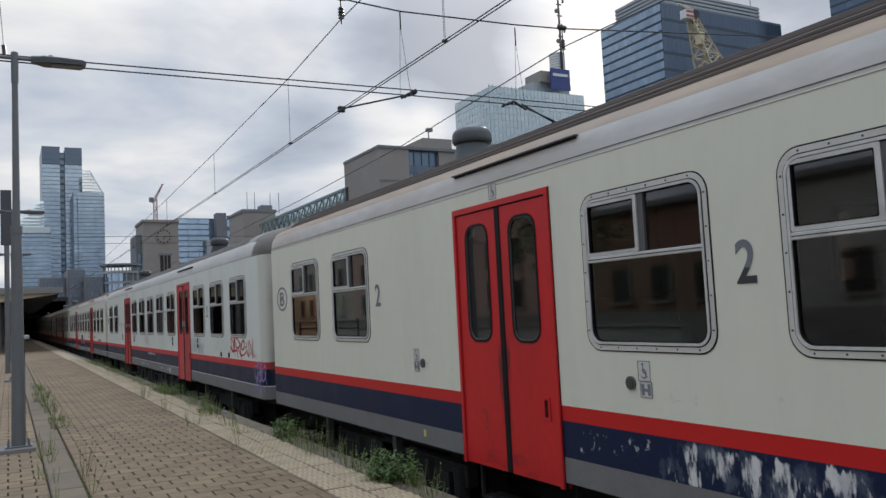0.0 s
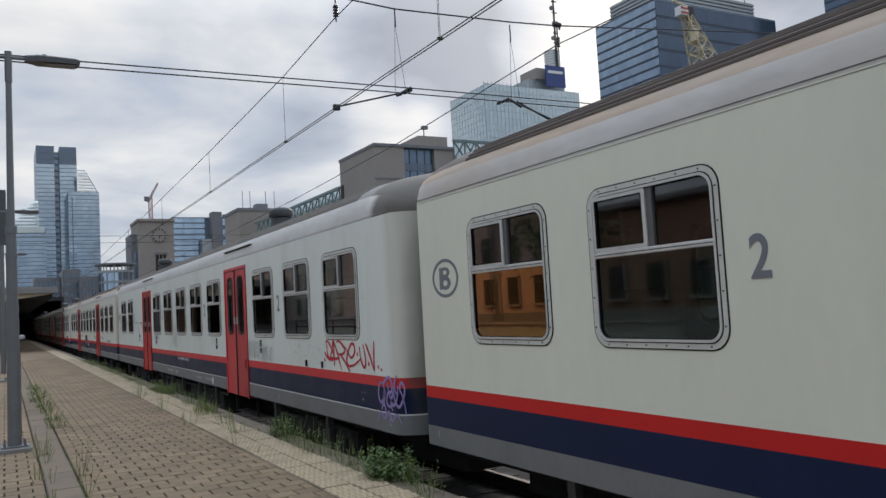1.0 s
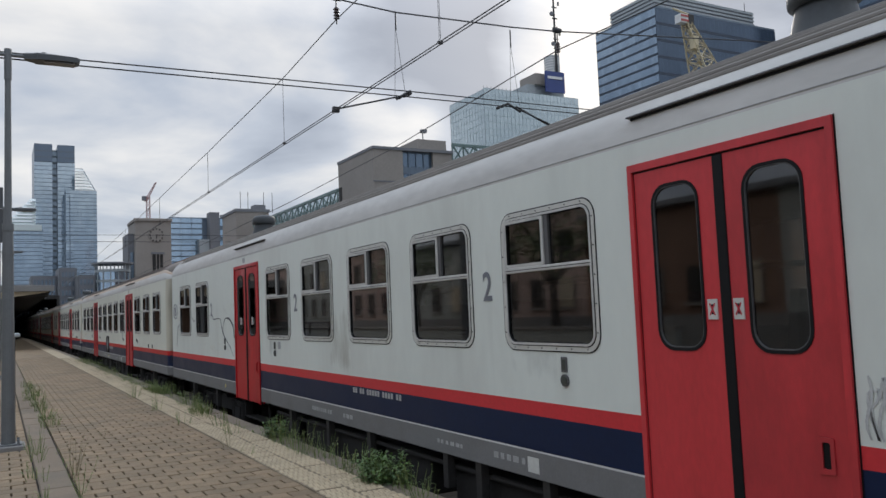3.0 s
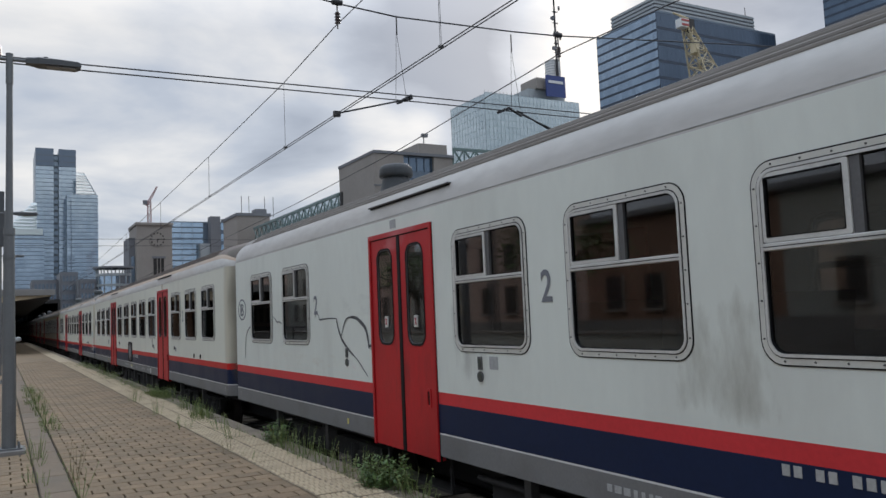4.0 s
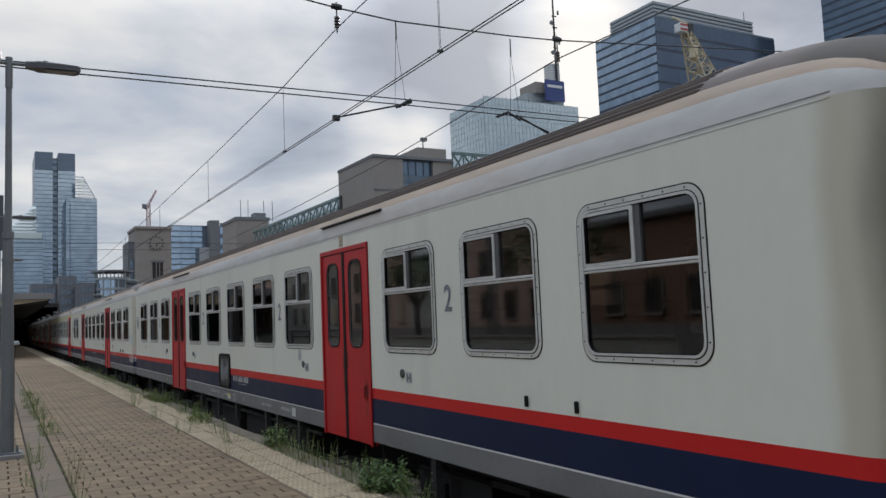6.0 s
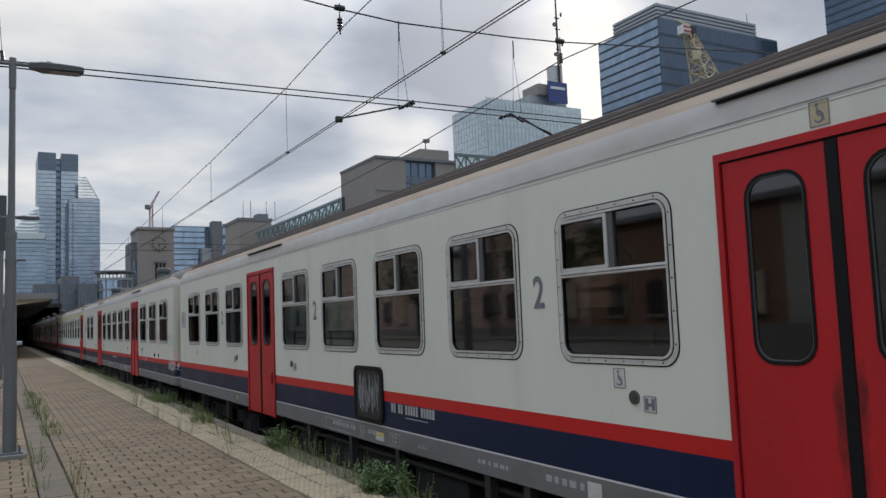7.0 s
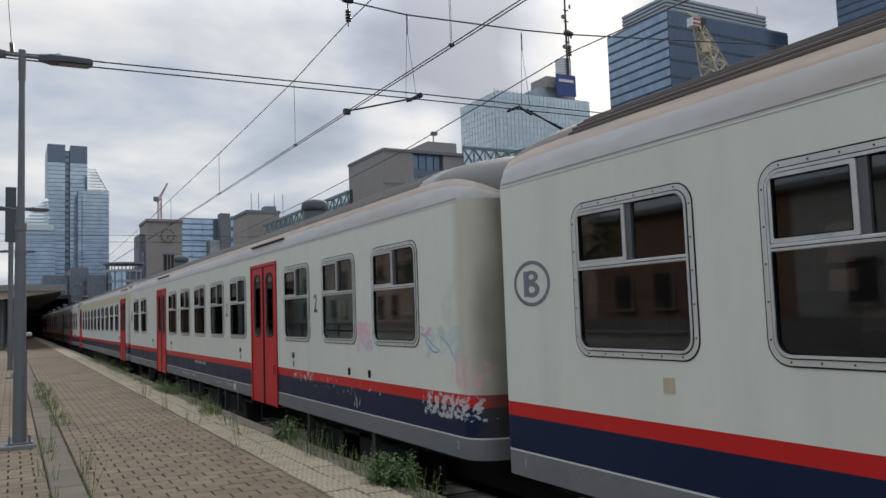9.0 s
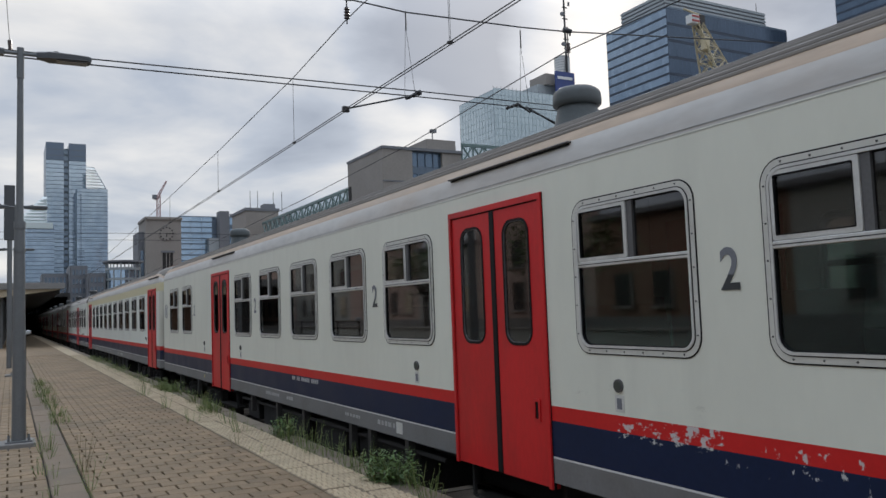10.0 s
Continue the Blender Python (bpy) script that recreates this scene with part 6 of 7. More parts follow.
    # front face: its duller reflection is put into the glass colour
    front(q, (150, 147.8, 2), (1, 0, 0), 47, 76, 30, 17, M_GLASSSHADED, 0.06, 42, 0.16, M_NAVYBAND, bar=0.03, tilt=0.002, proud=0.07)
    block(q, "crown_wall", 153, 192, 151, 168, 78.6, 84.0, M_STONEDARK)
    for k in range(5):
        part("louvre", box(152.8, 192.2, 150.8, 168.2, 79.0 + k * 1.05, 79.6 + k * 1.05), M_LOUVRE, q)
    part("corner_mast", tube((190, 152, 78.6), (190, 152, 87), 0.1, 5), M_WIRE, q)
    q = tagged(new("office_tower"), "second dark blue glass tower with floor bands", "office tower")
    block(q, "wall", 224, 262, 120.6, 150, G0, 104, M_BAND)
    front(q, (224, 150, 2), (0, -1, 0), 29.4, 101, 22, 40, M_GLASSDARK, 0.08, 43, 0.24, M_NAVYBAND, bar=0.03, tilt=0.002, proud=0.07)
    # same shaded glass on this tower's front face
    front(q, (224, 120.6, 2), (1, 0, 0), 38, 101, 28, 25, M_GLASSSHADED, 0.12, 44, 0.26, M_NAVYBAND)


def lattice(parent, a, b, wa, wb, n, r, mat):
    """A square lattice boom from a to b."""
    a, b = Vector(a), Vector(b)
    bm = bmesh.new()
    rings = []
    for k in range(n + 1):
        c = a.lerp(b, k / n)
        w = wa + (wb - wa) * k / n
        rings.append([c + Vector((sx * w, sy * w, 0)) for sx, sy in ((-1, -1), (1, -1), (1, 1), (-1, 1))])
    for p, q in zip(rings, rings[1:]):
        for i in range(4):
            j = (i + 1) % 4
            add_tube(bm, p[i], q[i], r * 1.5, 4)
            add_tube(bm, p[i], q[j], r, 4)
            add_tube(bm, p[j], q[i], r, 4)
            add_tube(bm, p[i], p[j], r, 4)
    return part("lattice_boom", bm, mat, parent)


def cranes():
    c = tagged(new("crane"), "yellow lattice crane boom with a red and white head", "crane")
    lattice(c, (134.5, 110, G0), (126.6, 110, 42.0), 3.2, 2.9, 12, 0.12, M_CRANE)
    lattice(c, (126.6, 110, 42.0), (120.0, 110, 56.6), 2.9, 0.7, 6, 0.12, M_CRANE)
    head = part("head", box(117.6, 119.8, 109.2, 110.8, 56.2, 58.0, 0.1), M_WHITEPAINT, c)
    for z in (56.5, 57.4):
        part("stripe", box(117.7, 119.7, 109.1, 109.2, z, z + 0.4), M_CRANERED, head)
    part("machinery", box(119.9, 121.3, 109.2, 110.8, 55.8, 58.2, 0.1), M_STEP, c)
    part("tip", tube((116.4, 110, 59.0), (121.6, 110, 58.3), 0.2, 6), M_CRANE, c)
    part("cabin", box(120.2, 121.6, 108.6, 109.8, 51.0, 53.6, 0.1), M_CRANE, c)
    d = tagged(new("tower_crane"), "small red and white tower crane far off", "crane")
    lattice(d, (47.0, 300, G0), (47.0, 300, 46.5), 0.6, 0.6, 24, 0.06, M_CRANEPALE)
    lattice(d, (46.2, 300, 45.0), (49.8, 300, 52.0), 0.45, 0.2, 5, 0.07, M_CRANEPALE)
    part("counterweight", box(44.9, 46.4, 299.4, 300.6, 45.2, 46.8, 0.1), M_STONEDARK, d)


glass_tower_left()
clock_building()
right_blocks()
cranes()


# ---- station overpass and canopy further along ----
def overpass():
    o = tagged(new("station_hall"), "low concrete station hall roof over the platform, dark beneath", "station hall", kind="structure")
    part("deck", box(-30, 3.4, 97, 260, 5.25, 6.1), M_CONCRETE, o)
    # added roof and wall, hidden behind the train, that darken the far coaches
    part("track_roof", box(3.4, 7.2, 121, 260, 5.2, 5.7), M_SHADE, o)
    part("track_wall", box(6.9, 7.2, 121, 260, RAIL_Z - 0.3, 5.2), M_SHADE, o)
    # near-black walls and soffit stand in for the shade under the deck
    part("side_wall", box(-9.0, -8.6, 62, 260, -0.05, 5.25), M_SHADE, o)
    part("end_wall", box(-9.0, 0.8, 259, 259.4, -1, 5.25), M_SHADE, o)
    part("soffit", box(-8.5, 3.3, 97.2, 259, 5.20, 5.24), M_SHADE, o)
    c = tagged(new("platform_canopy"), "flat platform canopy with a cream fascia", "canopy")
    part("roof", box(-8.5, 3.0, 61.2, 250, 4.12, 4.34), M_CONCRETE, c)
    part("fascia", box(-8.5, 3.3, 61.0, 61.2, 3.98, 4.40, 0.02), M_CONCRETE, c)
    bm = bmesh.new()
    v = [bm.verts.new(p) for y in (61.25, 61.6) for p in ((-8.5, y, 3.30), (-1.0, y, 3.42), (3.0, y, 3.93), (3.0, y, 3.98), (-8.5, y, 3.98))]
    bm.faces.new(v[4::-1]); bm.faces.new(v[5:])
    for k in range(5):
        bm.faces.new((v[k], v[(k + 1) % 5], v[5 + (k + 1) % 5], v[5 + k]))
    part("soffit_edge", bm, M_FASCIA, c, "cream edge of the canopy's underside")
    # canopy edge and soffit: the shade beneath put into their colour
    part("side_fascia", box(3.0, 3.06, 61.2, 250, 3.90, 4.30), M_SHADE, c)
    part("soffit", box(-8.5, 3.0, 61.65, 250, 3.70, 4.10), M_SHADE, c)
    for y in (63, 75, 87, 99):
        part("column", tube((-0.6, y, 0), (-0.6, y, 3.72), 0.14, 12), M_STEEL, c)
    s = tagged(new("shelter"), "small brick platform building under the canopy", "building")
    part("wall", box(-6, -0.9, 65, 90, -0.01, 3.4), M_BRICK, s)
    part("doorway", box(-2.4, -1.2, 64.9, 65.0, 0.0, 2.1), M_SHADE, s)


overpass()


# ---- walls that close the place behind the camera ----
def closing_walls():
    w = tagged(new("station_building"), "long brick and plaster station building across the yard", "station building", kind="structure")
    for y0, y1, top, mat in ((-45, 6, 6.6, M_BRICK), (6, 24, 6.6, M_PLASTER), (24, 38, 6.6, M_BRICK), (38, 52, 9.4, M_ROSE), (52, 62, 6.6, M_PLASTER), (62, 78, 12.6, M_ROSE), (78, 96, 8.0, M_PLASTER), (96, 120, 15.6, M_ROSE), (120, 160, 9.5, M_PLASTER)):
        wall = part("wall", box(-24.6, -24.0, y0, y1, G0, top), mat, w)
        part("eaves", box(-24.8, -23.5, y0, y1, top, top + 0.3), M_STONEDARK, wall)
        rows = 1 if top < 7 else int((top - 1.4) / 3.0)
        for r in range(rows):
            for k in range(int((y1 - y0 - 0.8) / 3.2)):
                y, z = y0 + 1.2 + k * 3.2, 1.4 + r * 3.0
                part("window", box(-23.99, -23.93, y, y + 1.4, z, z + 1.9), M_SHADE if (k * 7 + r * 3) % 5 else M_FASCIA, wall)
                part("window_frame", box(-23.99, -23.88, y - 0.12, y, z - 0.1, z + 2.0), M_STONE, wall)
                part("sill", box(-23.95, -23.75, y - 0.15, y + 1.55, z - 0.14, z), M_STONE, wall)
    part("plinth", box(-24.0, -23.8, -45, 160, G0, 0.8), M_CONCRETE, w)
    low = tagged(new("boundary_wall"), "low pale boundary wall along the yard", "wall", kind="structure")
    part("wall", box(-13.2, -13.0, 20, 120, G0, 0.55), M_PLASTER, low)
    part("coping", box(-13.3, -12.9, 20, 120, 0.55, 0.66), M_STONE, low)


closing_walls()


def reflected_tree(x, y, h, seed):
    """A broad tree across the yard, which the coach windows mirror."""
    rng = random.Random(seed)
    t = tagged(new("tree"), "dark leafy tree across the yard", "tree", "trees")
    bm = bmesh.new()
    add_tube(bm, (0, 0, G0), (0.1, 0.1, h * 0.45), 0.26, 8, 0.15)
    tips = []
    for k in range(9):
        a, e = k * 2.4, rng.uniform(0.4, 1.2)
        p = Vector((0.05, 0.05, h * rng.uniform(0.28, 0.45)))
        q = p + Vector((math.cos(a) * math.cos(e), math.sin(a) * math.cos(e), math.sin(e))) * h * rng.uniform(0.25, 0.45)
        add_tube(bm, p, q, 0.10, 6, 0.03)
        tips.append(q)
    part("trunk", bm, M_STEP, t)
    bm = bmesh.new()
    for q in tips:
        for k in range(170):
            c = q + Vector((rng.gauss(0, 0.8), rng.gauss(0, 0.8), rng.gauss(0, 0.6)))
            a = rng.uniform(0, math.tau)
            blade(bm, c, Vector((math.cos(a), math.sin(a), rng.uniform(-0.5, 0.6))).normalized(), rng.uniform(0.18, 0.34), 0.08, 0.3, 2)
    part("crown", bm, M_LEAF, t)
    t.location = (x, y, 0)


TREES = ((-15.5, 30, 8.0, 5), (-17.0, 47, 7.0, 6))


# ---- overhead line ----
def cable(name, pts, r, label, group=""):
    """One continuous wire through the points."""
    bm = bmesh.new()
    prev = None
    pts = [Vector(p) for p in pts]
    for i, p in enumerate(pts):
        d = (pts[min(i + 1, len(pts) - 1)] - pts[max(i - 1, 0)]).normalized()
        rot = d.to_track_quat("Z", "Y").to_matrix()
        cur = [bm.verts.new(p + rot @ Vector((r * math.cos(a * math.tau / 6), r * math.sin(a * math.tau / 6), 0))) for a in range(6)]
        if prev:
            for a in range(6):
                bm.faces.new((prev[a], prev[(a + 1) % 6], cur[(a + 1) % 6], cur[a]))
        prev = cur
    return tagged(link(name, bm, M_WIRE), label, "cable", group)


SPAN_Y = 12.7


def messenger_z(y):
    return float(np.interp(y, (-20, 0, 12.6, 15.5, 22.2, 35.5, 63), (7.2, 6.95, 6.69, 6.49, 6.27, 5.95, 5.42)))


def overhead_line():
    ax = AXIS_X
    for dx in (-0.03, 0.03):
        cable("contact_wire", [(ax + dx, y, 5.13) for y in (-20, SPAN_Y, 45, 120)], 0.008, "dark copper contact wire over the track", "contact wires")
    ys = [-20, 0, 12.6, 15.5, 22.2, 35.5, 50, 63, 75]
    cable("messenger_wire", [(ax, y, messenger_z(y)) for y in ys], 0.009, "dark messenger wire above the contact wire", "messenger wires")
    for y in (8.9, 15.5, 22.3, 30, 39):
        d = tagged(new("dropper"), "thin paired dropper wires of the overhead line", "dropper wire", "droppers")
        for k in (-0.035, 0.035):
            part("wire", tube((ax + k * 0.3, y + k, 5.14), (ax + k * 0.3, y + k, messenger_z(y)), 0.0035, 5), M_WIRE, d)
        part("clip", box(ax - 0.035, ax + 0.035, y - 0.02, y + 0.02, 5.12, 5.155), M_WIRE, d)
    # the next track's wires
    x2 = 10.07
    cable("messenger_wire", [(x2, y, z) for y, z in ((-15, 6.3), (0, 6.5), (12.7, 6.85), (20.4, 6.38), (30, 6.1), (45, 5.85), (75, 5.4))], 0.012, "dark messenger wire over the farther track", "messenger wires")
    cable("contact_wire", [(x2, y, 5.2) for y in (-15, SPAN_Y, 100)], 0.012, "dark contact wire over the farther track", "contact wires")
    # cross-spans between the masts
    for za, zb in ((5.56, 5.70), (5.47, 5.58)):
        cable("cross_span", [(-21.0, SPAN_Y, za - 0.05), (1.0, SPAN_Y, za), (6.6, SPAN_Y, (za + zb) / 2), (24, SPAN_Y, zb + 0.05)], 0.011, "taut cross-span wire over the tracks", "cross spans")
    cable("cross_span", [(-21.0, SPAN_Y, 8.7), (-2.0, SPAN_Y, 7.85), (2.5, SPAN_Y, 7.42), (5.19, SPAN_Y, 7.16), (6.35, SPAN_Y, 7.09), (8.89, SPAN_Y, 7.17), (10.05, SPAN_Y, 7.24), (24, SPAN_Y, 8.6)], 0.014, "upper cross-span wire carrying the insulators", "cross spans")
    for x, zt in ((5.19, 7.16), (10.07, 7.24)):
        ins = tagged(new("insulator"), "brown ribbed insulator hung from the span wire", "insulator", "insulators")
        part("rod", tube((x, SPAN_Y, zt + 0.1), (x, SPAN_Y, 6.70), 0.014, 6), M_WIRE, ins)
        for k in range(4):
            part("shed", tube((x, SPAN_Y, 6.80 + k * 0.055), (x, SPAN_Y, 6.835 + k * 0.055), 0.055, 12, 0.035), M_INSUL, ins)
        part("clamp", box(x - 0.05, x + 0.05, SPAN_Y - 0.03, SPAN_Y + 0.03, zt - 0.03, zt + 0.07, 0.01), M_WIRE, ins)
        part("wheel", tube((x - 0.09, SPAN_Y, zt + 0.02), (x + 0.09, SPAN_Y, zt + 0.02), 0.05, 10), M_WIRE, ins)
    for x, dx in ((6.35, 0.14), (8.89, 0.14)):
        d = tagged(new("dropper"), "forked hanger wire between the cross spans", "dropper wire", "droppers")
        part("wire", tube((x, SPAN_Y, 7.12), (x - dx / 2, SPAN_Y, 5.54), 0.0042, 5), M_WIRE, d)
        part("wire", tube((x, SPAN_Y, 6.75), (x + dx, SPAN_Y, 5.60), 0.0042, 5), M_WIRE, d)
        part("turnbuckle", tube((x, SPAN_Y, 6.75), (x, SPAN_Y, 7.1), 0.014, 6), M_WIRE, d)
    d = tagged(new("dropper"), "thin hanger wire between the cross spans beside the lamp", "dropper wire", "droppers")
    part("wire", tube((-0.17, SPAN_Y, 7.66), (-0.03, SPAN_Y, 5.62), 0.005, 5), M_WIRE, d)
    part("insulator", tube((-0.035, SPAN_Y, 5.70), (-0.02, SPAN_Y, 5.52), 0.028, 8), M_INSUL, d)
    for x0, x1, z1 in ((5.12, 6.6, 5.64), (10.05, 8.75, 5.60)):
        arm = tagged(new("steady_arm"), "dark steel steady arm holding the contact wire", "steady arm", "steady arms")
        part("tube", tube((x0, SPAN_Y, 5.17), (x1 - 0.28 * (1 if x1 > x0 else -1), SPAN_Y, 5.50), 0.016, 8), M_WIRE, arm)
        part("bracket", tube((x1 - 0.30 * (1 if x1 > x0 else -1), SPAN_Y, 5.46), (x1, SPAN_Y, z1), 0.024, 8), M_WIRE, arm)
        part("claw", box(x0 - 0.06, x0 + 0.06, SPAN_Y - 0.04, SPAN_Y + 0.04, 5.11, 5.21, 0.01), M_WIRE, arm)
        for k in range(3):
            part("joint", tube((x1 - 0.22 + k * 0.1, SPAN_Y - 0.05, 5.50 + k * 0.04), (x1 - 0.22 + k * 0.1, SPAN_Y + 0.05, 5.50 + k * 0.04), 0.030, 8), M_WIRE, arm)
    part("second_rod", tube((10.15, SPAN_Y + 0.3, 5.25), (8.95, SPAN_Y, 5.56), 0.018, 6), M_WIRE, arm)
    # far cross-spans
    for y, za, zb in ((44.0, 6.1, 6.2), (44.0, 5.75, 5.85)):
        cable("cross_span", [(-21, y, za), (24, y, zb)], 0.012, "taut cross-span wire over the tracks", "cross spans")
    for x in (-21.0, 24.0):
        for y in (SPAN_Y, 44.0):
            m = tagged(new("catenary_mast"), "galvanised steel mast of the overhead line", "mast", "catenary masts")
            lattice(m, (x, y, G0 if x < 0 else RAIL_Z - 0.2), (x, y, 8.8), 0.28, 0.16, 14, 0.02, M_STEEL)


overhead_line()


# ---- lamp posts ----
def lamp_post():
    lp = new("lamp_post")
    part("base_plate", box(-0.30, 0.20, -0.25, 0.25, -0.03, 0.055, 0.012), M_CONCRETE, lp, "grey concrete foot")
    part("flange", box(-0.16, 0.16, -0.16, 0.16, 0.055, 0.075), M_STEEL, lp)
    for sx in (-1, 1):
        for sy in (-1, 1):
            part("bolt", tube((sx * 0.12, sy * 0.12, 0.07), (sx * 0.12, sy * 0.12, 0.13), 0.016, 6), M_STEEL, lp)
    part("lower_pole", tube((0, 0, 0.07), (0, 0, 2.95), 0.088, 20, 0.064), M_STEEL, lp, "galvanised steel tube")
    part("collar", tube((0, 0, 2.92), (0, 0, 3.02), 0.074, 20), M_STEEL, lp)
    part("clamp_band", tube((0, 0, 2.60), (0, 0, 2.64), 0.076, 20), M_STEEL, lp)
    part("upper_pole", tube((0, 0, 3.0), (0, 0, 5.2), 0.048, 18, 0.038), M_STEEL, lp)
    part("sleeve", tube((0, 0, 5.02), (0, 0, 5.45), 0.047, 18), M_STEEL, lp)
    part("arm", tube((-0.32, 0, 5.37), (0.32, 0, 5.37), 0.026, 12), M_STEEL, lp)
    for s in (-1, 1):
        bm = bmesh.new()
        prof = [(0.20, 0.05, 0.045), (0.30, 0.085, 0.05), (0.36, 0.13, 0.055), (0.62, 0.14, 0.05), (0.86, 0.12, 0.045), (0.90, 0.10, 0.03)]
        rings = []
        for x, w, h in prof:
            rings.append([bm.verts.new((s * x, y, 5.37 + z)) for y, z in ((-w, -h), (w, -h), (w, h * 0.5), (w * 0.6, h), (-w * 0.6, h), (-w, h * 0.5))])
        for a, b in zip(rings, rings[1:]):
            for i in range(6):
                bm.faces.new((a[i], a[(i + 1) % 6], b[(i + 1) % 6], b[i]))
        bm.faces.new(rings[0][::-1]); bm.faces.new(rings[-1])
        bmesh.ops.recalc_face_normals(bm, faces=bm.faces)
        head = part("lamp_head", bm, M_LAMPHEAD, lp, "flat dark grey lamp head, unlit")
        part("lens", box(*sorted((s * 0.45, s * 0.84)), -0.09, 0.09, 5.305, 5.322), M_LENS, head)
        part("sensor", tube((s * 0.45, 0, 5.41), (s * 0.45, 0, 5.45), 0.035, 10), M_LAMPHEAD, head)
    return tagged(lp, "galvanised steel lamp post with two flat lamp heads", "lamp post", "platform lamp posts")


lp = lamp_post()
lp.matrix_basis = pose(0.10, 12.2, 0)
for y in (28.6, 45.0):
    copy_thing(lp, pose(0.14, y, 0))


def railing():
    r = tagged(new("handrail"), "black steel railing beside the lamp post", "railing")
    for y in (17.2, 18.6, 20.0, 21.4):
        part("post", tube((0.24, y, -0.04), (0.24, y, 1.42), 0.022, 8), M_BLACK, r)
    for z in (0.25, 0.5, 0.75, 1.0, 1.25, 1.4):
        part("rail", tube((0.24, 17.2, z), (0.24, 21.4, z), 0.016, 8), M_BLACK, r)
    part("cap", box(0.22, 0.34, 17.14, 17.22, 1.42, 1.50, 0.02), M_LOUVRE, r, "pale cap")


railing()


def distant_sign():
    s = tagged(new("signal_post"), "dark narrow sign post on the platform", "post")
    part("pole", tube((-0.05, 34, -0.02), (-0.05, 34, 6.9), 0.09, 10), M_STEEL, s)
    part("panel", box(-0.25, 0.12, 33.9, 34.0, 4.8, 6.9, 0.02), M_LAMPHEAD, s)


distant_sign()


# ---- weeds ----
def blade(bm, base, d, length, width, droop, seg=3):
    """One leaf or grass blade that bends over."""
    side = Vector((-d.y, d.x, 0))
    side = side.normalized() * width if side.length > 1e-4 else Vector((width, 0, 0))
    prev = None
    for k in range(seg + 1):
        t = k / seg
        p = base + d * (length * t) + Vector((0, 0, -droop * length * t * t))
        w = side * (math.sin(math.pi * (0.12 + 0.88 * (1 - t) if k else 0.25)) if k < seg else 0.04)
        cur = (bm.verts.new(p - w), bm.verts.new(p + w))
        if prev:
            bm.faces.new((prev[0], prev[1], cur[1], cur[0]))
        prev = cur


def weed(x, y, kind, height, spread, n, seed, label, group="weeds on the platform"):
    rng = random.Random(seed)
    w = tagged(new("weed_clump"), label, "weed", group)
    bm, stems = bmesh.new(), bmesh.new()
    for i in range(n):
        a = rng.uniform(0, math.tau)
        r = spread * math.sqrt(rng.random()) * 0.5
        b = Vector((r * math.cos(a), r * 1.6 * math.sin(a), -0.015))
        lean = Vector((math.cos(a) * 0.35 * rng.random() + rng.gauss(0, 0.12), math.sin(a) * 0.35 * rng.random() + rng.gauss(0, 0.12), 1)).normalized()
        h = height * rng.uniform(0.45, 1.05)
        if kind == "grass":
            blade(bm, b, lean, h, rng.uniform(0.003, 0.006), rng.uniform(0.1, 0.55), 4)
            continue
        tip = b + lean * h
        add_tube(stems, b, tip, 0.004, 4, 0.0015)
        m = int(h / (0.026 if kind == "bush" else 0.045))
        for k in range(m):
            t = (k + 1) / m
            aa = k * 2.4 + rng.uniform(-0.5, 0.5)
            up = 0.25 + 0.6 * t
            d = Vector((math.cos(aa), math.sin(aa), up)).normalized()
            ln = (rng.uniform(0.05, 0.105) if kind == "bush" else rng.uniform(0.03, 0.065)) * (1.15 - 0.5 * t)
            blade(bm, b + lean * (h * t), d, ln, ln * (0.21 if kind == "bush" else 0.14), rng.uniform(0.1, 0.7), 3)
    leaves = part("foliage", bm, M_LEAF if kind == "bush" else (M_GRASS if kind != "dry" else M_DRY), w)
    tagged(leaves, kind="stuff")
    if kind != "grass":
        tagged(part("stalk_tuft", stems, M_GRASS if kind != "dry" else M_DRY, w), kind="stuff")
    else:
        stems.free()
    w.location = (x, y, 0.0)
    return w


BUSH = "leafy green weed bush growing at the platform edge"
TUFT = "tuft of long green grass at the platform edge"
STALK = "thin dry weed stalks between paving stones"
weed(3.20, 7.05, "bush", 0.29, 0.40, 80, 1, BUSH)
weed(3.26, 6.55, "herb", 0.26, 0.30, 16, 2, "pale green weed at the platform edge")
weed(3.16, 7.75, "herb", 0.34, 0.30, 14, 3, "pale green weed at the platform edge")
weed(3.22, 8.6, "herb", 0.30, 0.28, 14, 4, "pale green weed at the platform edge")
weed(3.18, 9.3, "herb", 0.36, 0.36, 22, 5, "pale green weed at the platform edge")
weed(3.24, 10.6, "bush", 0.27, 0.26, 42, 6, TUFT)
weed(3.2, 10.1, "herb", 0.34, 0.3, 22, 7, "pale green weed at the platform edge")
weed(3.05, 14.2, "grass", 0.30, 0.45, 150, 8, TUFT)
weed(2.95, 13.6, "herb", 0.26, 0.3, 16, 9, "pale green weed at the platform edge")
weed(2.82, 11.2, "herb", 0.36, 0.2, 9, 10, "pale green weed between edge slabs")
weed(2.86, 12.1, "herb", 0.30, 0.16, 7, 11, "pale green weed between edge slabs")
weed(2.5, 10.2, "dry", 0.26, 0.10, 4, 12, STALK)
weed(2.5, 18.3, "herb", 0.42, 0.35, 14, 13, "pale green weed between edge slabs")
weed(0.69, 9.5, "dry", 0.46, 0.14, 9, 14, STALK)
weed(0.70, 8.5, "herb", 0.36, 0.10, 5, 15, "pale green weed stalk beside the drainage strip")
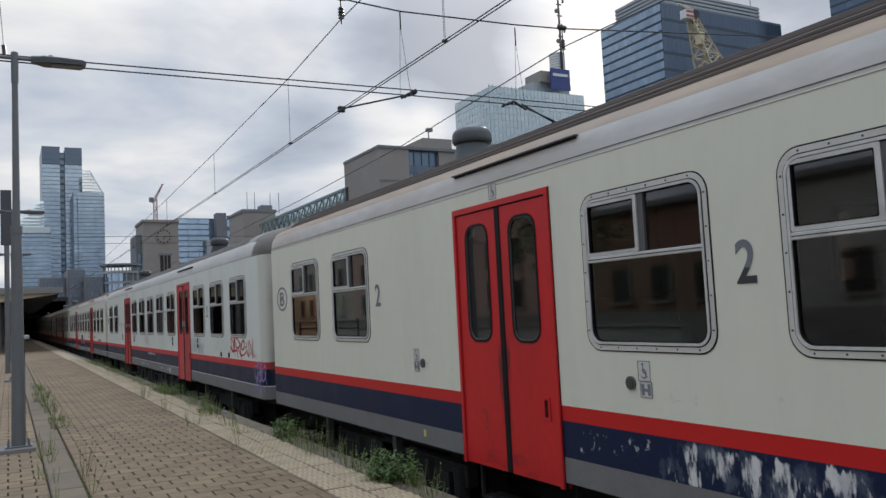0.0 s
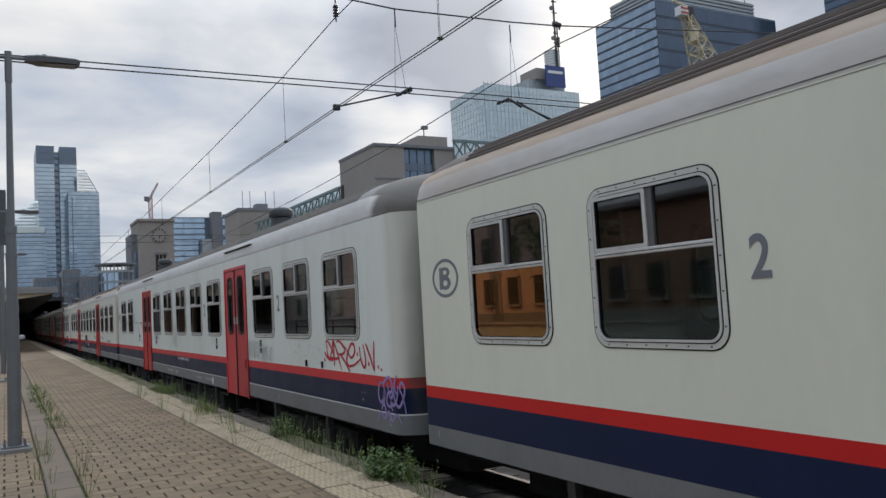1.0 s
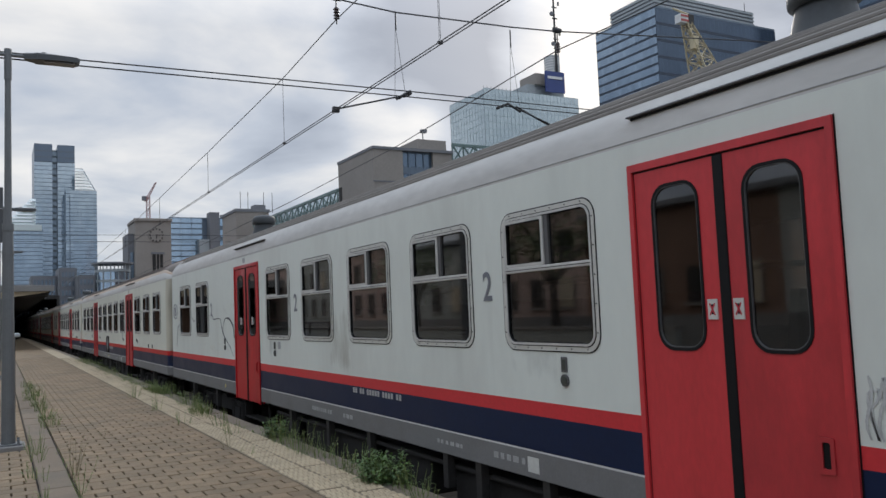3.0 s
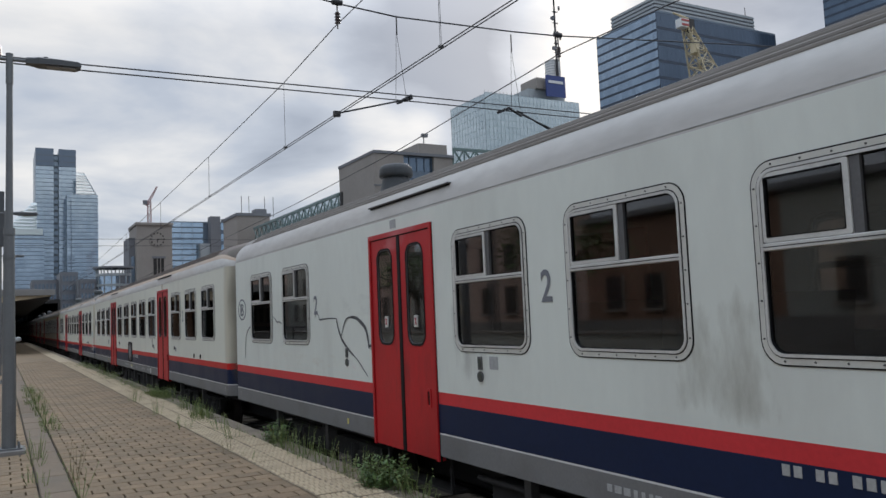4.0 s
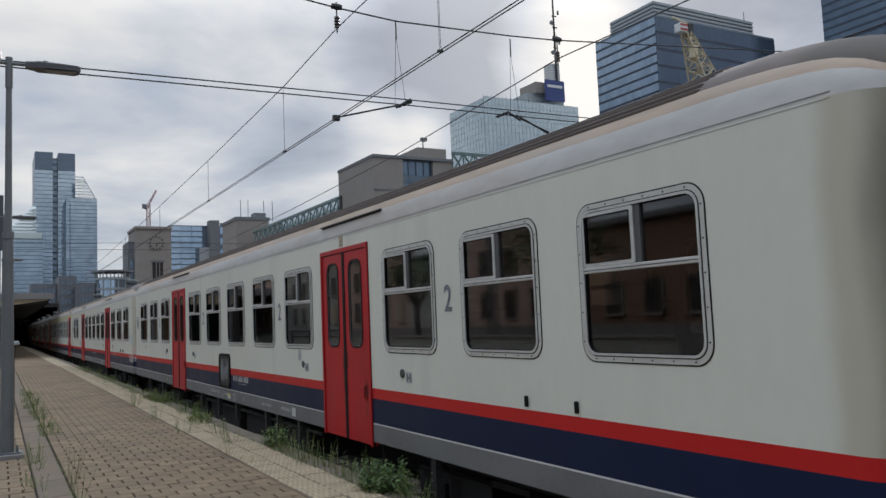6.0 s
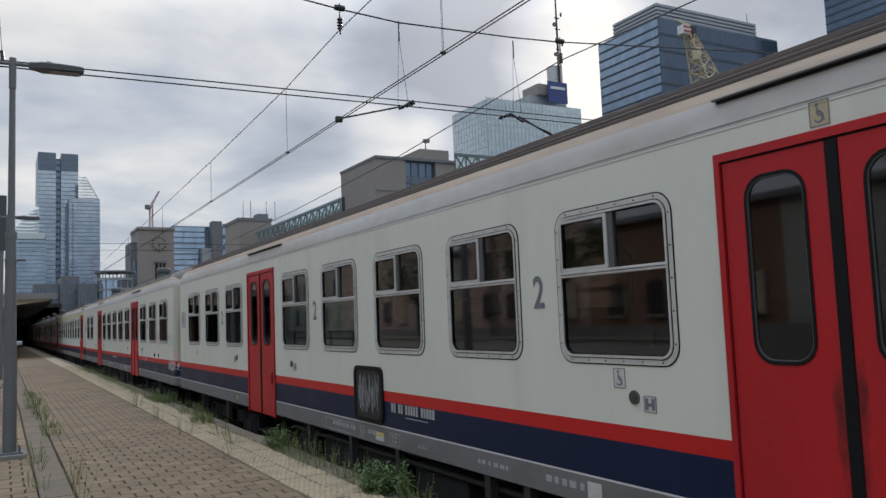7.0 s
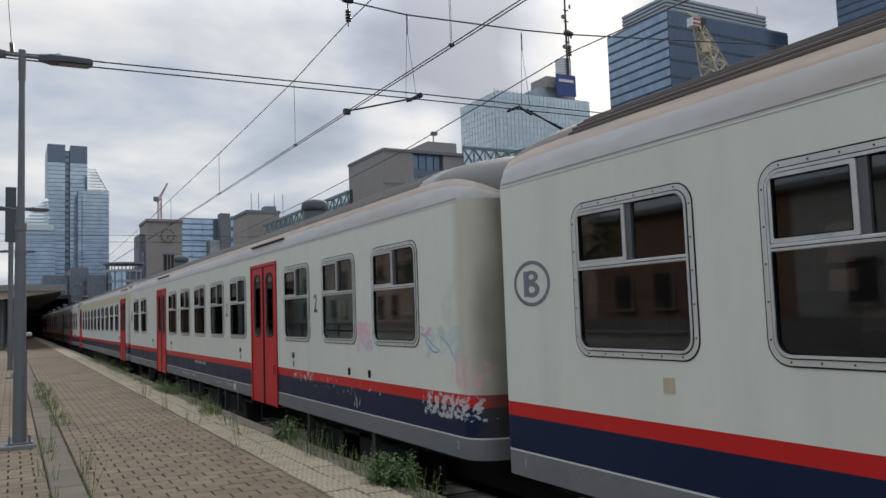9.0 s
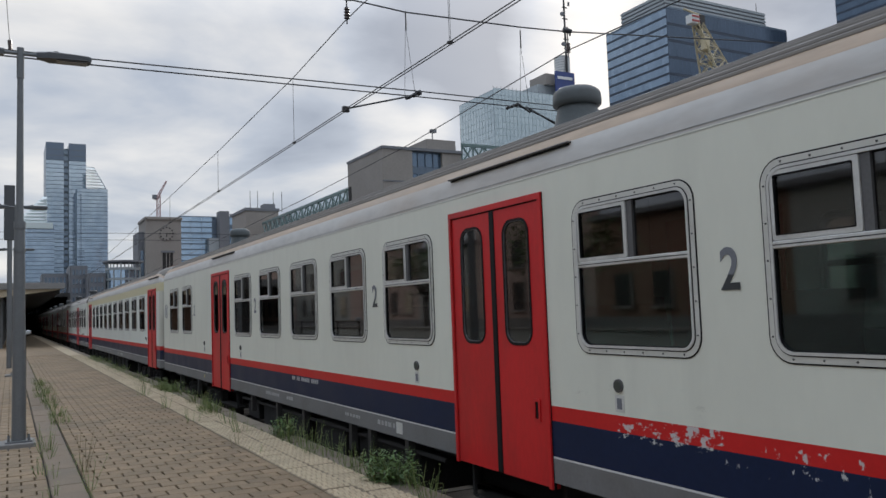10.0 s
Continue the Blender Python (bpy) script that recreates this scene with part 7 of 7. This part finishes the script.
weed(0.42, 11.5, "herb", 0.36, 0.2, 16, 16, "pale green weeds beside the drainage strip")
weed(0.40, 10.9, "herb", 0.2, 0.14, 7, 17, "pale green weeds beside the drainage strip")
weed(1.35, 12.6, "dry", 0.05, 0.25, 26, 18, "low dry weed between paving stones")
weed(1.9, 14.0, "dry", 0.04, 0.15, 12, 19, "low dry weed between paving stones")
rng = random.Random(77)
for k in range(9):
    weed(0.66 + rng.uniform(-0.06, 0.08), 14.6 + k * 1.25 + rng.uniform(-0.4, 0.4), "herb", rng.uniform(0.16, 0.32), 0.3, 30, 100 + k, "pale green weeds beside the drainage strip")
for k in range(26):
    y = 15.5 + k * 0.95 + rng.uniform(-0.4, 0.4)
    weed(3.16 + rng.uniform(-0.12, 0.12), y, rng.choice(("grass", "herb", "herb")), rng.uniform(0.12, 0.28), 0.45, 40, 200 + k, "pale green weeds along the platform edge")
for k in range(7):
    weed(3.15, 18.6 + k * 0.22, "grass", 0.20, 0.4, 70, 300 + k, TUFT)


for x, y, h, n in ((3.20, 6.2, 0.16, 14), (3.24, 7.5, 0.30, 10), (3.18, 8.1, 0.22, 14), (3.14, 9.0, 0.14, 16), (3.22, 9.8, 0.2, 16), (3.0, 12.9, 0.2, 12), (2.52, 9.5, 0.14, 5), (2.53, 13.0, 0.28, 8), (2.5, 15.2, 0.34, 9), (0.35, 9.6, 0.2, 12), (0.36, 8.4, 0.12, 8)):
    weed(x, y, "herb", h, 0.26, n, int(y * 100), "pale green weed in a paving joint")


def edge_tufts():
    """Low growth in the joint between slabs and coping."""
    rng = random.Random(9)
    bm = bmesh.new()
    for k in range(900):
        y = 5.8 + 32 * rng.random() ** 1.5
        if noise.noise(Vector((0, y * 0.7, 3))) < -0.05:
            continue
        x = SLAB1 + rng.gauss(0.0, 0.02)
        a = rng.uniform(0, math.tau)
        d = Vector((0.5 * math.cos(a), 0.5 * math.sin(a), 1)).normalized()
        blade(bm, Vector((x, y, -0.01)), d, rng.uniform(0.02, 0.09), 0.004, rng.uniform(0.1, 0.6), 2)
    for k in range(700):
        y = 6.5 + 30 * rng.random() ** 1.4
        if noise.noise(Vector((7, y * 0.6, 3))) < 0.0:
            continue
        x = GUT1 + rng.gauss(0.0, 0.015)
        a = rng.uniform(0, math.tau)
        d = Vector((0.5 * math.cos(a), 0.5 * math.sin(a), 1)).normalized()
        blade(bm, Vector((x, y, -0.01)), d, rng.uniform(0.015, 0.06), 0.004, rng.uniform(0.1, 0.6), 2)
    tagged(link("joint_grass", bm, M_GRASS), "low grass growing in the paving joints", "grass", kind="stuff")


edge_tufts()
for tree in TREES:
    reflected_tree(*tree)


def motions():
    """The train rolls towards the camera; its wheels turn with it."""
    for ob, y in coaches:
        walk(ob, [(t, pose(SIDE_X, y - s, 0)) for t, s in TRAIN_RUN])
    steps = [k / 10 for k in range(101)]
    run = np.interp(steps, [t for t, s in TRAIN_RUN], [s for t, s in TRAIN_RUN])
    for ob, y in coaches[:6]:
        for w in ob.children_recursive:
            if w.name.startswith("wheelset"):
                at = w.location.copy()
                walk(w, [(t, pose(at.x, at.y, at.z, math.degrees(s / 0.46), 0, 0)) for t, s in zip(steps, run)])


motions()
